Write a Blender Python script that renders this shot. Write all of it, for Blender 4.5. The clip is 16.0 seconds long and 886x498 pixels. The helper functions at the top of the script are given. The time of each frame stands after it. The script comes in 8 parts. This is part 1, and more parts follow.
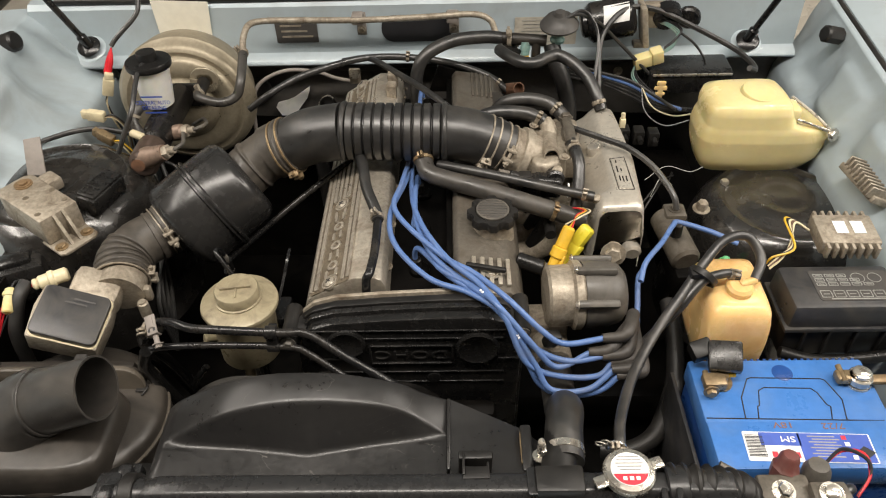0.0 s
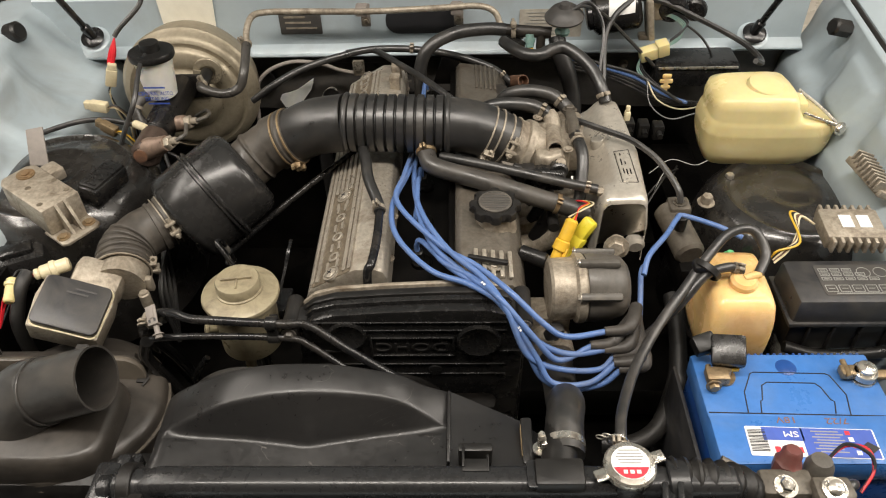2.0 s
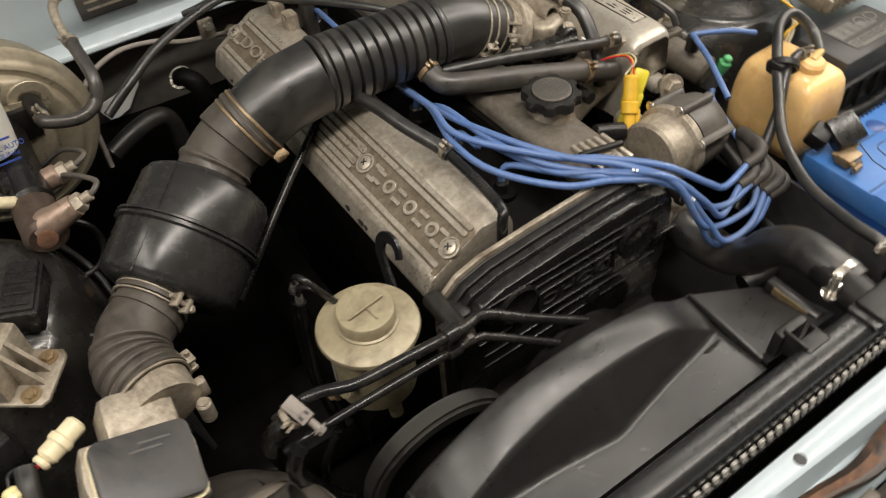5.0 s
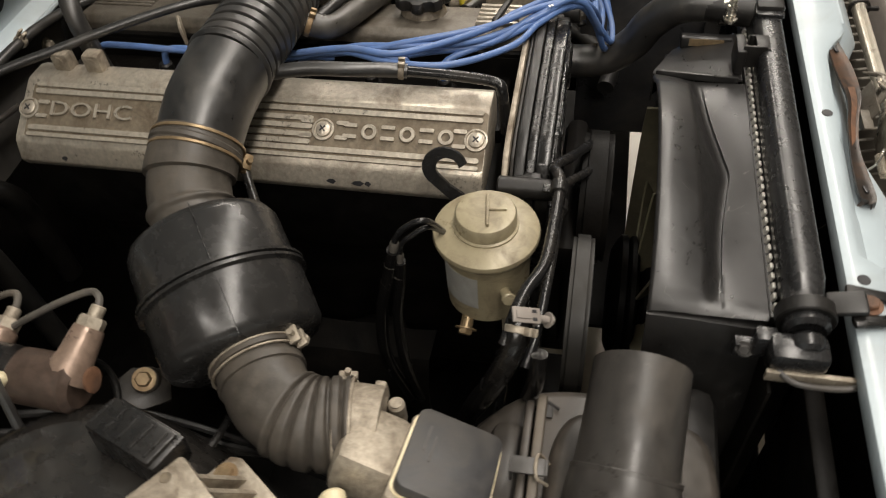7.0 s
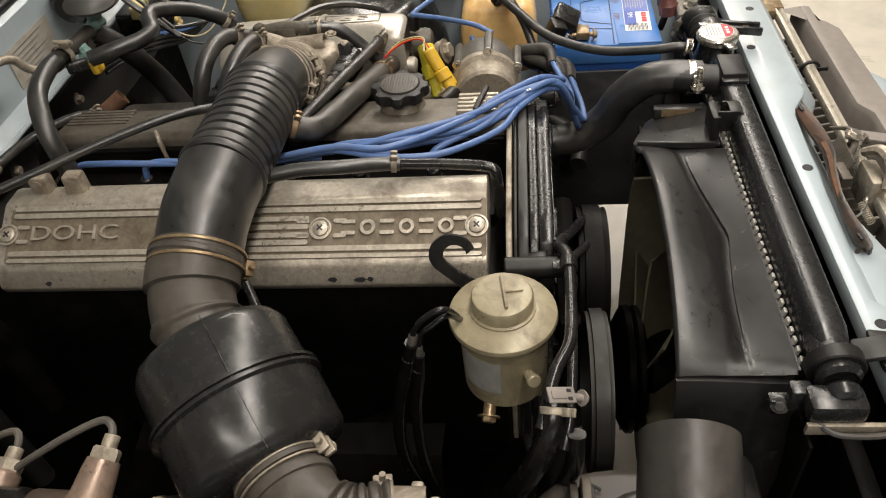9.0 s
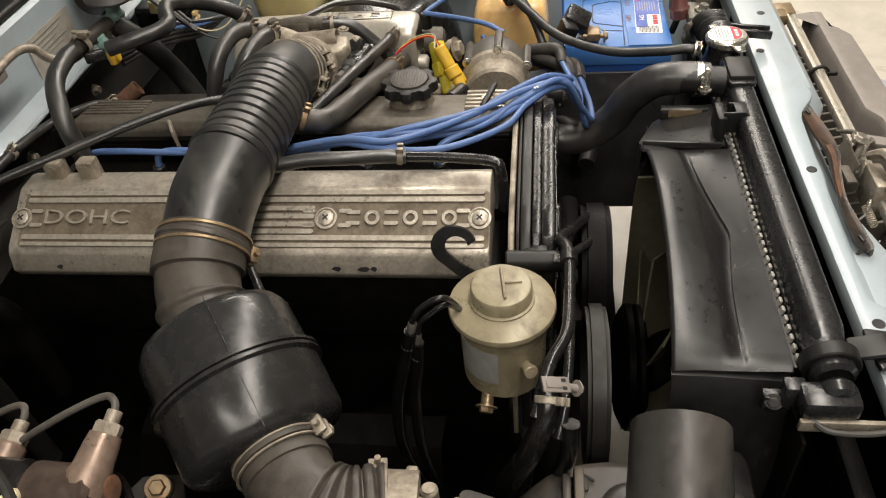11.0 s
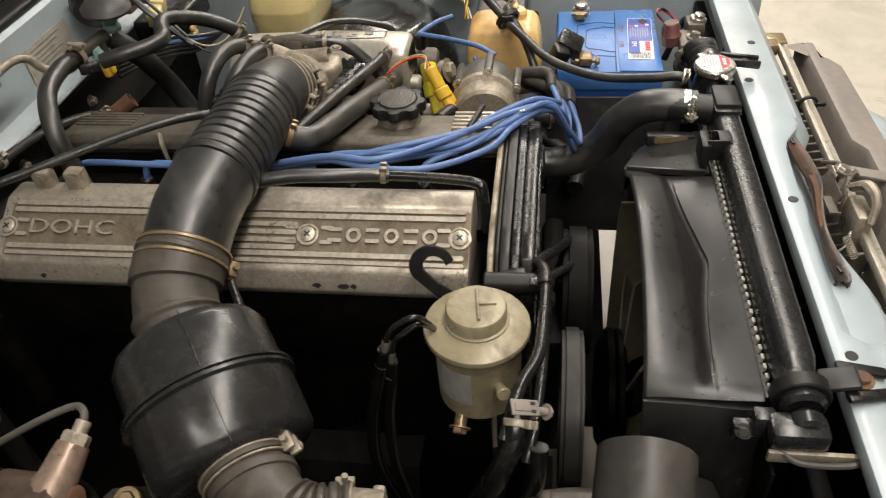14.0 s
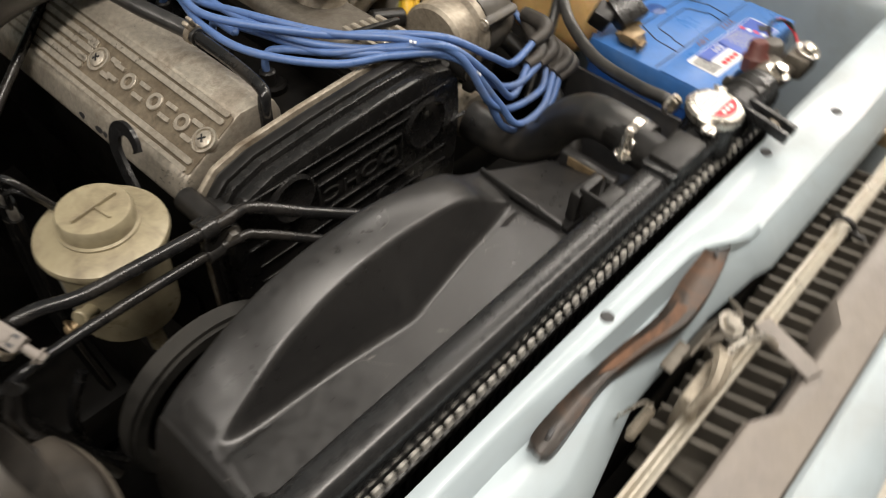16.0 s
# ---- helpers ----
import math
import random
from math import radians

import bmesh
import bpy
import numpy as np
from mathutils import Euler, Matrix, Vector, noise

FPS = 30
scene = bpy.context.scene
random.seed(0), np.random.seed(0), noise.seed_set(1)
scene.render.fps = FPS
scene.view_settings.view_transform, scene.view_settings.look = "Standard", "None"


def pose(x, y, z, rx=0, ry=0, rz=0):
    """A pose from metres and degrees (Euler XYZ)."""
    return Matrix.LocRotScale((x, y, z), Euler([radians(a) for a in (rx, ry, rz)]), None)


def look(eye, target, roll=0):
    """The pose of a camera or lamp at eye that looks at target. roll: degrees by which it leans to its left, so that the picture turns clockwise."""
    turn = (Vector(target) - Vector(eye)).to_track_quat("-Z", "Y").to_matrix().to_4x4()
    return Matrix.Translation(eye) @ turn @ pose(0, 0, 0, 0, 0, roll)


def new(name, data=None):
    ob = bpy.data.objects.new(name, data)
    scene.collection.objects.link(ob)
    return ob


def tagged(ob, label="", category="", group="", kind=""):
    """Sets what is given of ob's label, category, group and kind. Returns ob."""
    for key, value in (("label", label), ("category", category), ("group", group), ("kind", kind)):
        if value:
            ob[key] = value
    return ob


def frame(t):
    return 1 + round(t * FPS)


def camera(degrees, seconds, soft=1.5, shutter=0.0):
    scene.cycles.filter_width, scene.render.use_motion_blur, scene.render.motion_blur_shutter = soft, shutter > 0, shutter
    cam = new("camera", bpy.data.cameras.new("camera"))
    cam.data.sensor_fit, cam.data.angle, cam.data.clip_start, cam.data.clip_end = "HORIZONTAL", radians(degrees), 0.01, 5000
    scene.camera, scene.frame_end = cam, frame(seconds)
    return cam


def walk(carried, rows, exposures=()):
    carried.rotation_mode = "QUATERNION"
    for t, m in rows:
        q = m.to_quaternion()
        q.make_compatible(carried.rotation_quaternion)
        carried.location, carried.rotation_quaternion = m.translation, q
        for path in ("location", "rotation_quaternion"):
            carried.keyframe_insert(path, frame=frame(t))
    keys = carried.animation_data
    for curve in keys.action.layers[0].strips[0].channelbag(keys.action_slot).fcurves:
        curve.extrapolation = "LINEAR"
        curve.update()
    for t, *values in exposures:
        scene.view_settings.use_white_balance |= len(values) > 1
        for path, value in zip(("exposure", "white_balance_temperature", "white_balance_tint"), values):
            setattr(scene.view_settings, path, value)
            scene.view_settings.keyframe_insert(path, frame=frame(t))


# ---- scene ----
cam = camera(60.1, 16.0, soft=1.1, shutter=0.5)
PATH = [
    (0, (0.024, -0.005, 1.541), (-0.013, 1.488, 0.211), -1.7),
    (0.5, (0.024, -0.003, 1.537), (-0.015, 1.488, 0.205), -1.6),
    (1, (0.024, 0.001, 1.535), (-0.017, 1.488, 0.199), -1.6),
    (1.5, (0.029, -0.001, 1.533), (-0.018, 1.486, 0.196), -1.7),
    (2, (0.03, -0.004, 1.533), (-0.023, 1.482, 0.194), -1.8),
    (2.5, (0.027, 0.003, 1.533), (-0.022, 1.484, 0.19), -2.2),
    (3, (0.015, 0.019, 1.528), (-0.009, 1.493, 0.177), -3.0),
    (3.2, (0.003, 0.042, 1.521), (-0.009, 1.51, 0.163), -3.4),
    (5.3, (-0.576, 0.351, 1.394), (0.303, 1.382, -0.077), -1.6),
    (5.5, (-0.63, 0.372, 1.4), (0.343, 1.332, -0.059), 0.0),
    (6, (-0.71, 0.395, 1.374), (0.406, 1.185, -0.085), 0.5),
    (6.5, (-0.759, 0.543, 1.363), (0.458, 1.084, -0.129), -3.3),
    (7, (-0.815, 0.674, 1.341), (0.453, 1.018, -0.166), -5.9),
    (7.5, (-0.831, 0.711, 1.353), (0.509, 0.998, -0.104), -7.6),
    (8, (-0.82, 0.735, 1.345), (0.594, 0.973, -0.049), -7.5),
    (8.2, (-0.816, 0.743, 1.342), (0.62, 0.958, -0.033), -7.2),
    (10.5, (-0.829, 0.731, 1.334), (0.634, 0.978, -0.006), -6.3),
    (11, (-0.835, 0.726, 1.332), (0.625, 0.986, -0.01), -6.5),
    (11.5, (-0.839, 0.722, 1.334), (0.616, 0.991, -0.012), -6.7),
    (12, (-0.844, 0.724, 1.334), (0.618, 1.0, -0.003), -6.7),
    (12.5, (-0.843, 0.725, 1.337), (0.631, 0.998, 0.013), -6.3),
    (13, (-0.841, 0.72, 1.341), (0.645, 0.991, 0.031), -6.0),
    (13.5, (-0.841, 0.716, 1.341), (0.657, 0.988, 0.044), -5.6),
    (14, (-0.833, 0.697, 1.334), (0.656, 0.97, 0.028), -5.1),
    (14.5, (-0.819, 0.63, 1.32), (0.623, 0.96, -0.026), -5.5),
    (15, (-0.774, 0.507, 1.304), (0.602, 0.966, -0.074), -5.6),
    (15.5, (-0.641, 0.298, 1.276), (0.581, 0.921, -0.179), -1.6),
    (16, (-0.445, 0.271, 1.244), (0.601, 1.114, -0.238), 4.6),
]
walk(cam, [(t, look(eye, target, roll)) for t, eye, target, roll in PATH],
     exposures=((0.0, 0.09), (3.2, 0.08), (6.4, -0.12), (8.2, -0.12), (10.3, -0.10), (14.0, -0.10), (16.0, -0.02)))

# ---- light: a workshop with strip lights on the ceiling ----
world = bpy.data.worlds.new("workshop_air")
scene.world = world
world.use_nodes = True
world.node_tree.nodes["Background"].inputs[0].default_value = (1.0, 0.95, 0.88, 1)
world.node_tree.nodes["Background"].inputs[1].default_value = 0.012


def strip_lamp(name, eye, target, size_x, size_y, watts, colour=(1.0, 0.93, 0.83)):
    lamp = bpy.data.lights.new(name, "AREA")
    lamp.shape, lamp.size, lamp.size_y = "RECTANGLE", size_x, size_y
    lamp.energy, lamp.color = watts, colour
    ob = new(name, lamp)
    ob.matrix_world = look(eye, target)
    return ob


strip_lamp("unseen_ceiling_lamp", (-0.4, 0.2, 3.05), (-0.4, 0.2, 0), 2.4, 0.28, 68, (1.0, 0.925, 0.835))
strip_lamp("unseen_ceiling_lamp", (2.1, 0.05, 3.05), (2.1, 0.05, 0), 2.4, 0.28, 46, (1.0, 0.925, 0.835))
# Added lamp without a known source: brightens the floor seen past the fan.
strip_lamp("unseen_ceiling_lamp", (4.15, 0.5, 3.05), (4.15, 0.5, 0), 0.30, 2.4, 105, (1.0, 0.925, 0.835))
strip_lamp("unseen_ceiling_lamp", (2.3, 1.35, 3.05), (2.3, 1.35, 0), 2.4, 0.28, 36, (1.0, 0.925, 0.835))
strip_lamp("unseen_ceiling_lamp", (-2.3, 0.8, 3.05), (-2.3, 0.8, 0), 0.30, 2.4, 46, (1.0, 0.925, 0.835))
scene.view_settings.exposure = 0.0

# ---- mesh helpers ----


def shell():
    return bmesh.new()


def join(*parts):
    out = bmesh.new()
    for b in parts:
        me = bpy.data.meshes.new("t")
        b.to_mesh(me)
        out.from_mesh(me)
        bpy.data.meshes.remove(me)
        b.free()
    return out


def moved(b, m):
    b.transform(m)
    return b


def basis(origin, xdir, ydir):
    """A pose whose X runs along xdir and whose Y lies in the plane of xdir and ydir."""
    x = Vector(xdir).normalized()
    z = x.cross(Vector(ydir)).normalized()
    y = z.cross(x)
    m = Matrix((x, y, z)).transposed().to_4x4()
    m.translation = origin
    return m


def spline(pts, n=8):
    p = [Vector(q) for q in pts]
    if len(p) == 2:
        return [p[0].lerp(p[1], i / n) for i in range(n + 1)]
    p = [2 * p[0] - p[1]] + p + [2 * p[-1] - p[-2]]
    out = []
    for i in range(1, len(p) - 2):
        a, b, c, d = p[i - 1:i + 3]
        for k in range(n):
            t = k / n
            out.append(0.5 * (2 * b + (c - a) * t + (2 * a - 5 * b + 4 * c - d) * t * t + (3 * b - a - 3 * c + d) * t ** 3))
    return out + [p[-2]]


def sweep(pts, r, seg=12, n=8, caps=True, hollow=0.0, straight=False):
    """A pipe along pts; r: a number, a list with one radius a point, or a function of 0..1."""
    line = [Vector(q) for q in pts] if straight else spline(pts, n)
    length = [0.0]
    for a, b in zip(line, line[1:]):
        length.append(length[-1] + (b - a).length)
    total = length[-1] or 1.0

    def rad(i):
        if callable(r):
            return r(length[i] / total)
        if isinstance(r, (list, tuple)):
            f = i / (len(line) - 1) * (len(r) - 1)
            k = min(int(f), len(r) - 2)
            return r[k] + (r[k + 1] - r[k]) * (f - k)
        return r
    b = bmesh.new()
    side = None
    rings = []
    for i, p in enumerate(line):
        t = (line[min(i + 1, len(line) - 1)] - line[max(i - 1, 0)]).normalized()
        if side is None:
            side = t.orthogonal().normalized()
        side = (side - t * side.dot(t)).normalized()
        up = t.cross(side)
        rings.append([b.verts.new(p + (side * math.cos(a) + up * math.sin(a)) * rad(i)) for a in (2 * math.pi * k / seg for k in range(seg))])
    for u, w in zip(rings, rings[1:]):
        for k in range(seg):
            b.faces.new((u[k], u[(k + 1) % seg], w[(k + 1) % seg], w[k]))
    if caps:
        b.faces.new(rings[0][::-1])
        b.faces.new(rings[-1])
    bmesh.ops.recalc_face_normals(b, faces=b.faces)
    return b


def lathe(profile, origin, axis, seg=32, arc=1.0):
    """A turned body: profile rows (radius, height along the axis)."""
    z = Vector(axis).normalized()
    x = z.orthogonal().normalized()
    y = z.cross(x)
    o = Vector(origin)
    b = bmesh.new()
    rings = []
    for r, h in profile:
        if r < 1e-6:
            rings.append([b.verts.new(o + z * h)])
        else:
            rings.append([b.verts.new(o + z * h + (x * math.cos(a) + y * math.sin(a)) * r) for a in (2 * math.pi * k / seg for k in range(seg))])
    for u, w in zip(rings, rings[1:]):
        for k in range(seg):
            k2 = (k + 1) % seg
            if len(u) == 1 and len(w) == 1:
                continue
            if len(u) == 1:
                b.faces.new((u[0], w[k2], w[k]))
            elif len(w) == 1:
                b.faces.new((u[k], u[k2], w[0]))
            else:
                b.faces.new((u[k], u[k2], w[k2], w[k]))
    bmesh.ops.recalc_face_normals(b, faces=b.faces)
    return b


def rod(p0, p1, r, seg=14, bevel=0.0):
    d = Vector(p1) - Vector(p0)
    h = d.length
    e = min(bevel, r * 0.6, h * 0.4)
    if e > 0:
        return lathe([(0, 0), (r - e, 0), (r, e), (r, h - e), (r - e, h), (0, h)], p0, d, seg)
    return lathe([(0, 0), (r, 0), (r, h), (0, h)], p0, d, seg)


def ring(p0, axis, r_out, r_in, h, seg=28):
    e = min(0.15 * h, 0.25 * (r_out - r_in))
    return lathe([(r_in, 0), (r_out - e, 0), (r_out, e), (r_out, h - e), (r_out - e, h), (r_in, h), (r_in, 0)], p0, axis, seg)


def rbox(c, size, bevel=0.004, m=None, seg=2, taper=1.0):
    """A box with rounded edges; taper scales its top."""
    b = bmesh.new()
    bmesh.ops.create_cube(b, size=1.0)
    for v in b.verts:
        k = taper if v.co.z > 0 else 1.0
        v.co = Vector((v.co.x * size[0] * k, v.co.y * size[1] * k, v.co.z * size[2]))
    if bevel > 0:
        bmesh.ops.bevel(b, geom=b.edges[:], offset=min(bevel, 0.45 * min(size)), segments=seg, profile=0.5, affect="EDGES")
    b.transform((Matrix.Translation(c) @ m) if m else Matrix.Translation(c))
    return b


def prism(poly, depth, m=None, bevel=0.0, seg=2):
    """poly, rows (x, y), pulled up along z from 0 to depth."""
    b = bmesh.new()
    low = [b.verts.new((x, y, 0)) for x, y in poly]
    f = b.faces.new(low)
    top = bmesh.ops.extrude_face_region(b, geom=[f])["geom"]
    for v in top:
        if isinstance(v, bmesh.types.BMVert):
            v.co.z += depth
    bmesh.ops.recalc_face_normals(b, faces=b.faces)
    if bevel > 0:
        bmesh.ops.bevel(b, geom=b.edges[:], offset=bevel, segments=seg, profile=0.5, affect="EDGES", clamp_overlap=True)
    if m:
        b.transform(m)
    return b


def rounded(w, h, r, n=5):
    """A rectangle w by h about the origin with round corners, as rows (x, y)."""
    out = []
    for cx, cy, a0 in ((w / 2 - r, h / 2 - r, 0), (-w / 2 + r, h / 2 - r, 90), (-w / 2 + r, -h / 2 + r, 180), (w / 2 - r, -h / 2 + r, 270)):
        for i in range(n + 1):
            a = radians(a0 + 90 * i / n)
            out.append((cx + r * math.cos(a), cy + r * math.sin(a)))
    return out


def sheet(rows, thick=0.0, close=False):
    """A skin through rows of points, with thickness along its normals."""
    b = bmesh.new()
    g = [[b.verts.new(p) for p in row] for row in rows]
    for u, w in zip(g, g[1:]):
        for k in range(len(u) - (0 if close else 1)):
            k2 = (k + 1) % len(u)
            b.faces.new((u[k], u[k2], w[k2], w[k]))
    bmesh.ops.recalc_face_normals(b, faces=b.faces)
    if thick:
        bmesh.ops.solidify(b, geom=b.faces[:], thickness=thick)
        bmesh.ops.recalc_face_normals(b, faces=b.faces)
    return b


def hexhead(p, axis, r=0.006, h=0.005, washer=True):
    z = Vector(axis).normalized()
    bits = [lathe([(0, 0), (r, 0), (r, h * 0.8), (r * 0.85, h), (0, h)], Vector(p), z, 6)]
    if washer:
        bits.append(lathe([(0, -0.0005), (r * 1.5, -0.0005), (r * 1.5, 0.0012), (0, 0.0012)], Vector(p), z, 16))
    return join(*bits)


def wobble(b, amount, scale, seed=0.0):
    for v in b.verts:
        q = v.co * scale + Vector((seed, seed * 1.7, -seed))
        v.co += Vector((noise.noise(q), noise.noise(q + Vector((9.1, 0, 0))), noise.noise(q + Vector((0, 7.3, 0))))) * amount
    return b


def part(name, b, material, parent=None, label="", angle=38):
    me = bpy.data.meshes.new(name)
    b.to_mesh(me)
    b.free()
    me.polygons.foreach_set("use_smooth", [True] * len(me.polygons))
    me.set_sharp_from_angle(angle=radians(angle))
    me.materials.append(material)
    ob = new(name, me)
    if parent:
        ob.parent = parent
        if parent.type == "EMPTY":
            ob.matrix_parent_inverse = parent.matrix_basis.inverted()
    return tagged(ob, label)


def thing(name, at, label, category, group="", kind=""):
    ob = new(name)
    ob.location = at
    ob.empty_display_size = 0.02
    return tagged(ob, label, category, group, kind)


def single(name, b, material, label, category, group="", kind="", angle=38):
    return tagged(part(name, b, material, None, "", angle), label, category, group, kind)


def lettering(words, height, depth, m):
    """Raised words in the built-in font, as a mesh, centred at m."""
    curve = bpy.data.curves.new("words", "FONT")
    curve.body, curve.size, curve.extrude = words, height / 0.7, depth / 2
    curve.align_x, curve.align_y = "CENTER", "CENTER"
    curve.resolution_u = 3
    ob = bpy.data.objects.new("words", curve)
    me = bpy.data.meshes.new_from_object(ob)
    b = bmesh.new()
    b.from_mesh(me)
    bpy.data.objects.remove(ob)
    bpy.data.curves.remove(curve)
    bpy.data.meshes.remove(me)
    b.transform(m @ Matrix.Translation((0, 0, depth / 2)))
    return b


# ---- materials ----


def material(name, colour, rough=0.5, metal=0.0, dirt=(0.2, 0.16, 0.11), dirty=0.3, grain=60.0, patch=9.0, vary=0.25, bump=0.15, coat=0.0, rvar=0.15, soft=0.0, rand=0.0, speck=0.5, spec=0.5, worn=0.0):
    m = bpy.data.materials.new(name)
    m.use_nodes = True
    t = m.node_tree
    n, l = t.nodes, t.links
    p = n["Principled BSDF"]
    where = n.new("ShaderNodeTexCoord")

    def noise_at(scale, detail=5.0, rough_=0.6, dist=0.0):
        a = n.new("ShaderNodeTexNoise")
        a.inputs["Scale"].default_value = scale
        a.inputs["Detail"].default_value = detail
        a.inputs["Roughness"].default_value = rough_
        a.inputs["Distortion"].default_value = dist
        l.new(where.outputs["Object"], a.inputs["Vector"])
        return a.outputs["Fac"]

    def span(src, a, b, c, d):
        r = n.new("ShaderNodeMapRange")
        for i, v in enumerate((a, b, c, d)):
            r.inputs[1 + i].default_value = v
        l.new(src, r.inputs[0])
        return r.outputs[0]

    def mix(fac, a, b):
        x = n.new("ShaderNodeMix")
        x.data_type = "RGBA"
        for sock, v in ((x.inputs[0], fac), (x.inputs[6], a), (x.inputs[7], b)):
            if isinstance(v, tuple):
                sock.default_value = (*v, 1.0)
            elif isinstance(v, float):
                sock.default_value = v
            else:
                l.new(v, sock)
        return x.outputs[2]
    fine = noise_at(grain)
    wide = noise_at(patch, 7.0, 0.65, 0.6)
    dark = tuple(c * (1 - vary) for c in colour)
    light = tuple(min(1.0, c * (1 + vary)) for c in colour)
    base = mix(span(fine, 0.3, 0.7, 0.0, 1.0), dark, light)
    mask = span(wide, 0.5 - 0.02, 0.72, 0.0, min(1.0, dirty * 1.6))
    specks = span(noise_at(grain * 4, 3.0), 0.6, 0.7, 0.0, dirty * 0.7 * speck)
    top = n.new("ShaderNodeMath")
    top.operation = "MAXIMUM"
    l.new(mask, top.inputs[0])
    l.new(specks, top.inputs[1])
    col = mix(top.outputs[0], base, dirt)
    if worn:
        # pale scuffs: thin broken lines where a stretched noise crosses its middle
        lines = noise_at(patch * 1.7, 2.0, 0.5, 2.5)
        away = n.new("ShaderNodeMath")
        away.operation = "ABSOLUTE"
        l.new(span(lines, 0.0, 1.0, -0.5, 0.5), away.inputs[0])
        thin = span(away.outputs[0], 0.0, 0.006, worn, 0.0)
        gate = n.new("ShaderNodeMath")
        gate.operation = "MULTIPLY"
        l.new(thin, gate.inputs[0])
        l.new(span(noise_at(patch * 3.1, 3.0), 0.55, 0.65, 0.0, 1.0), gate.inputs[1])
        col = mix(gate.outputs[0], col, (0.16, 0.15, 0.14))
    if rand:
        info = n.new("ShaderNodeObjectInfo")
        hsv = n.new("ShaderNodeHueSaturation")
        l.new(span(info.outputs["Random"], 0, 1, 1 - rand, 1 + rand), hsv.inputs["Value"])
        l.new(col, hsv.inputs["Color"])
        col = hsv.outputs[0]
    l.new(col, p.inputs["Base Color"])
    rr = n.new("ShaderNodeMath")
    rr.operation = "ADD"
    rr.use_clamp = True
    l.new(span(wide, 0.35, 0.7, max(0.04, rough - rvar), min(1.0, rough + rvar)), rr.inputs[0])
    l.new(span(fine, 0.3, 0.7, -0.05, 0.07), rr.inputs[1])
    l.new(rr.outputs[0], p.inputs["Roughness"])
    if metal:
        l.new(span(top.outputs[0], 0, 1, metal, metal * 0.3), p.inputs["Metallic"])
    p.inputs["Specular IOR Level"].default_value = spec
    p.inputs["Coat Weight"].default_value = coat
    p.inputs["Coat Roughness"].default_value = 0.12
    if soft:
        p.inputs["Subsurface Weight"].default_value = soft
        p.inputs["Subsurface Radius"].default_value = (0.03, 0.02, 0.008)
        p.inputs["Subsurface Scale"].default_value = 0.6
    if bump:
        bp = n.new("ShaderNodeBump")
        bp.inputs["Strength"].default_value = bump
        bp.inputs["Distance"].default_value = 0.0012
        l.new(noise_at(grain * 2.5, 4.0), bp.inputs["Height"])
        l.new(bp.outputs[0], p.inputs["Normal"])
    return m


DUST = (0.085, 0.07, 0.053)
RUBBER = material("dusty_rubber", (0.014, 0.0135, 0.013), 0.45, 0, DUST, 0.14, 70, 10, 0.3, 0.2)
OILYHOSE = material("oily_black_rubber", (0.0065, 0.0062, 0.006), 0.22, 0, (0.012, 0.011, 0.009), 0.3, 80, 16, 0.2, 0.08, rvar=0.1)
DRUM = material("satin_black_drum", (0.0215, 0.021, 0.0205), 0.27, 0, (0.045, 0.042, 0.038), 0.22, 60, 8, 0.15, 0.03, rvar=0.06, worn=0.15)
HOSE = material("hose_rubber", (0.019, 0.0185, 0.018), 0.38, 0, (0.075, 0.067, 0.057), 0.36, 80, 16, 0.25, 0.10, rvar=0.09, speck=0.4, spec=0.85)
OLDRUBBER = material("aged_rubber", (0.058, 0.051, 0.043), 0.5, 0, (0.10, 0.083, 0.062), 0.35, 80, 20, 0.3, 0.25)
PLASTIC = material("black_plastic", (0.0105, 0.0102, 0.010), 0.27, 0, (0.036, 0.033, 0.030), 0.3, 110, 11, 0.2, 0.04, rvar=0.07, speck=0.25, worn=0.08)
TANKBLACK = material("satin_radiator_plastic", (0.017, 0.0172, 0.0178), 0.28, 0, (0.024, 0.0238, 0.0235), 0.05, 120, 9, 0.05, 0.02, rvar=0.05, speck=0.05, worn=0.15)
SHROUD = material("scuffed_black_plastic", (0.0165, 0.016, 0.0158), 0.34, 0, (0.034, 0.031, 0.028), 0.12, 120, 7, 0.12, 0.03, rvar=0.06, speck=0.1, worn=0.6)
DULL = material("dull_black_plastic", (0.010, 0.0095, 0.009), 0.42, 0, (0.036, 0.031, 0.026), 0.2, 90, 9, 0.25, 0.12, spec=0.4, speck=0.3, worn=0.3)
LIDPLASTIC = material("dusty_grey_plastic", (0.032, 0.032, 0.034), 0.42, 0, (0.09, 0.08, 0.066), 0.35, 70, 16, 0.2, 0.12)
ALU = material("cast_aluminium", (0.47, 0.425, 0.355), 0.42, 0.55, (0.10, 0.072, 0.045), 0.45, 190, 22, 0.2, 0.4)
OLDALU = material("dirty_cast_aluminium", (0.36, 0.315, 0.25), 0.52, 0.4, (0.085, 0.058, 0.033), 0.55, 170, 24, 0.25, 0.45)
# Near-black: old grease and the deep bay's shade share this one colour.
GREASESHADE = material("greasy_shaded_iron", (0.0036, 0.0033, 0.003), 0.5, 0.0, (0.010, 0.008, 0.006), 0.35, 60, 12, 0.4, 0.4, spec=0.08)
STEEL = material("bright_steel", (0.6, 0.57, 0.51), 0.3, 0.9, (0.2, 0.13, 0.07), 0.3, 150, 40, 0.15, 0.1)
CADMIUM = material("yellow_passivated_steel", (0.29, 0.215, 0.125), 0.42, 0.6, (0.2, 0.1, 0.04), 0.4, 150, 25, 0.25, 0.15)
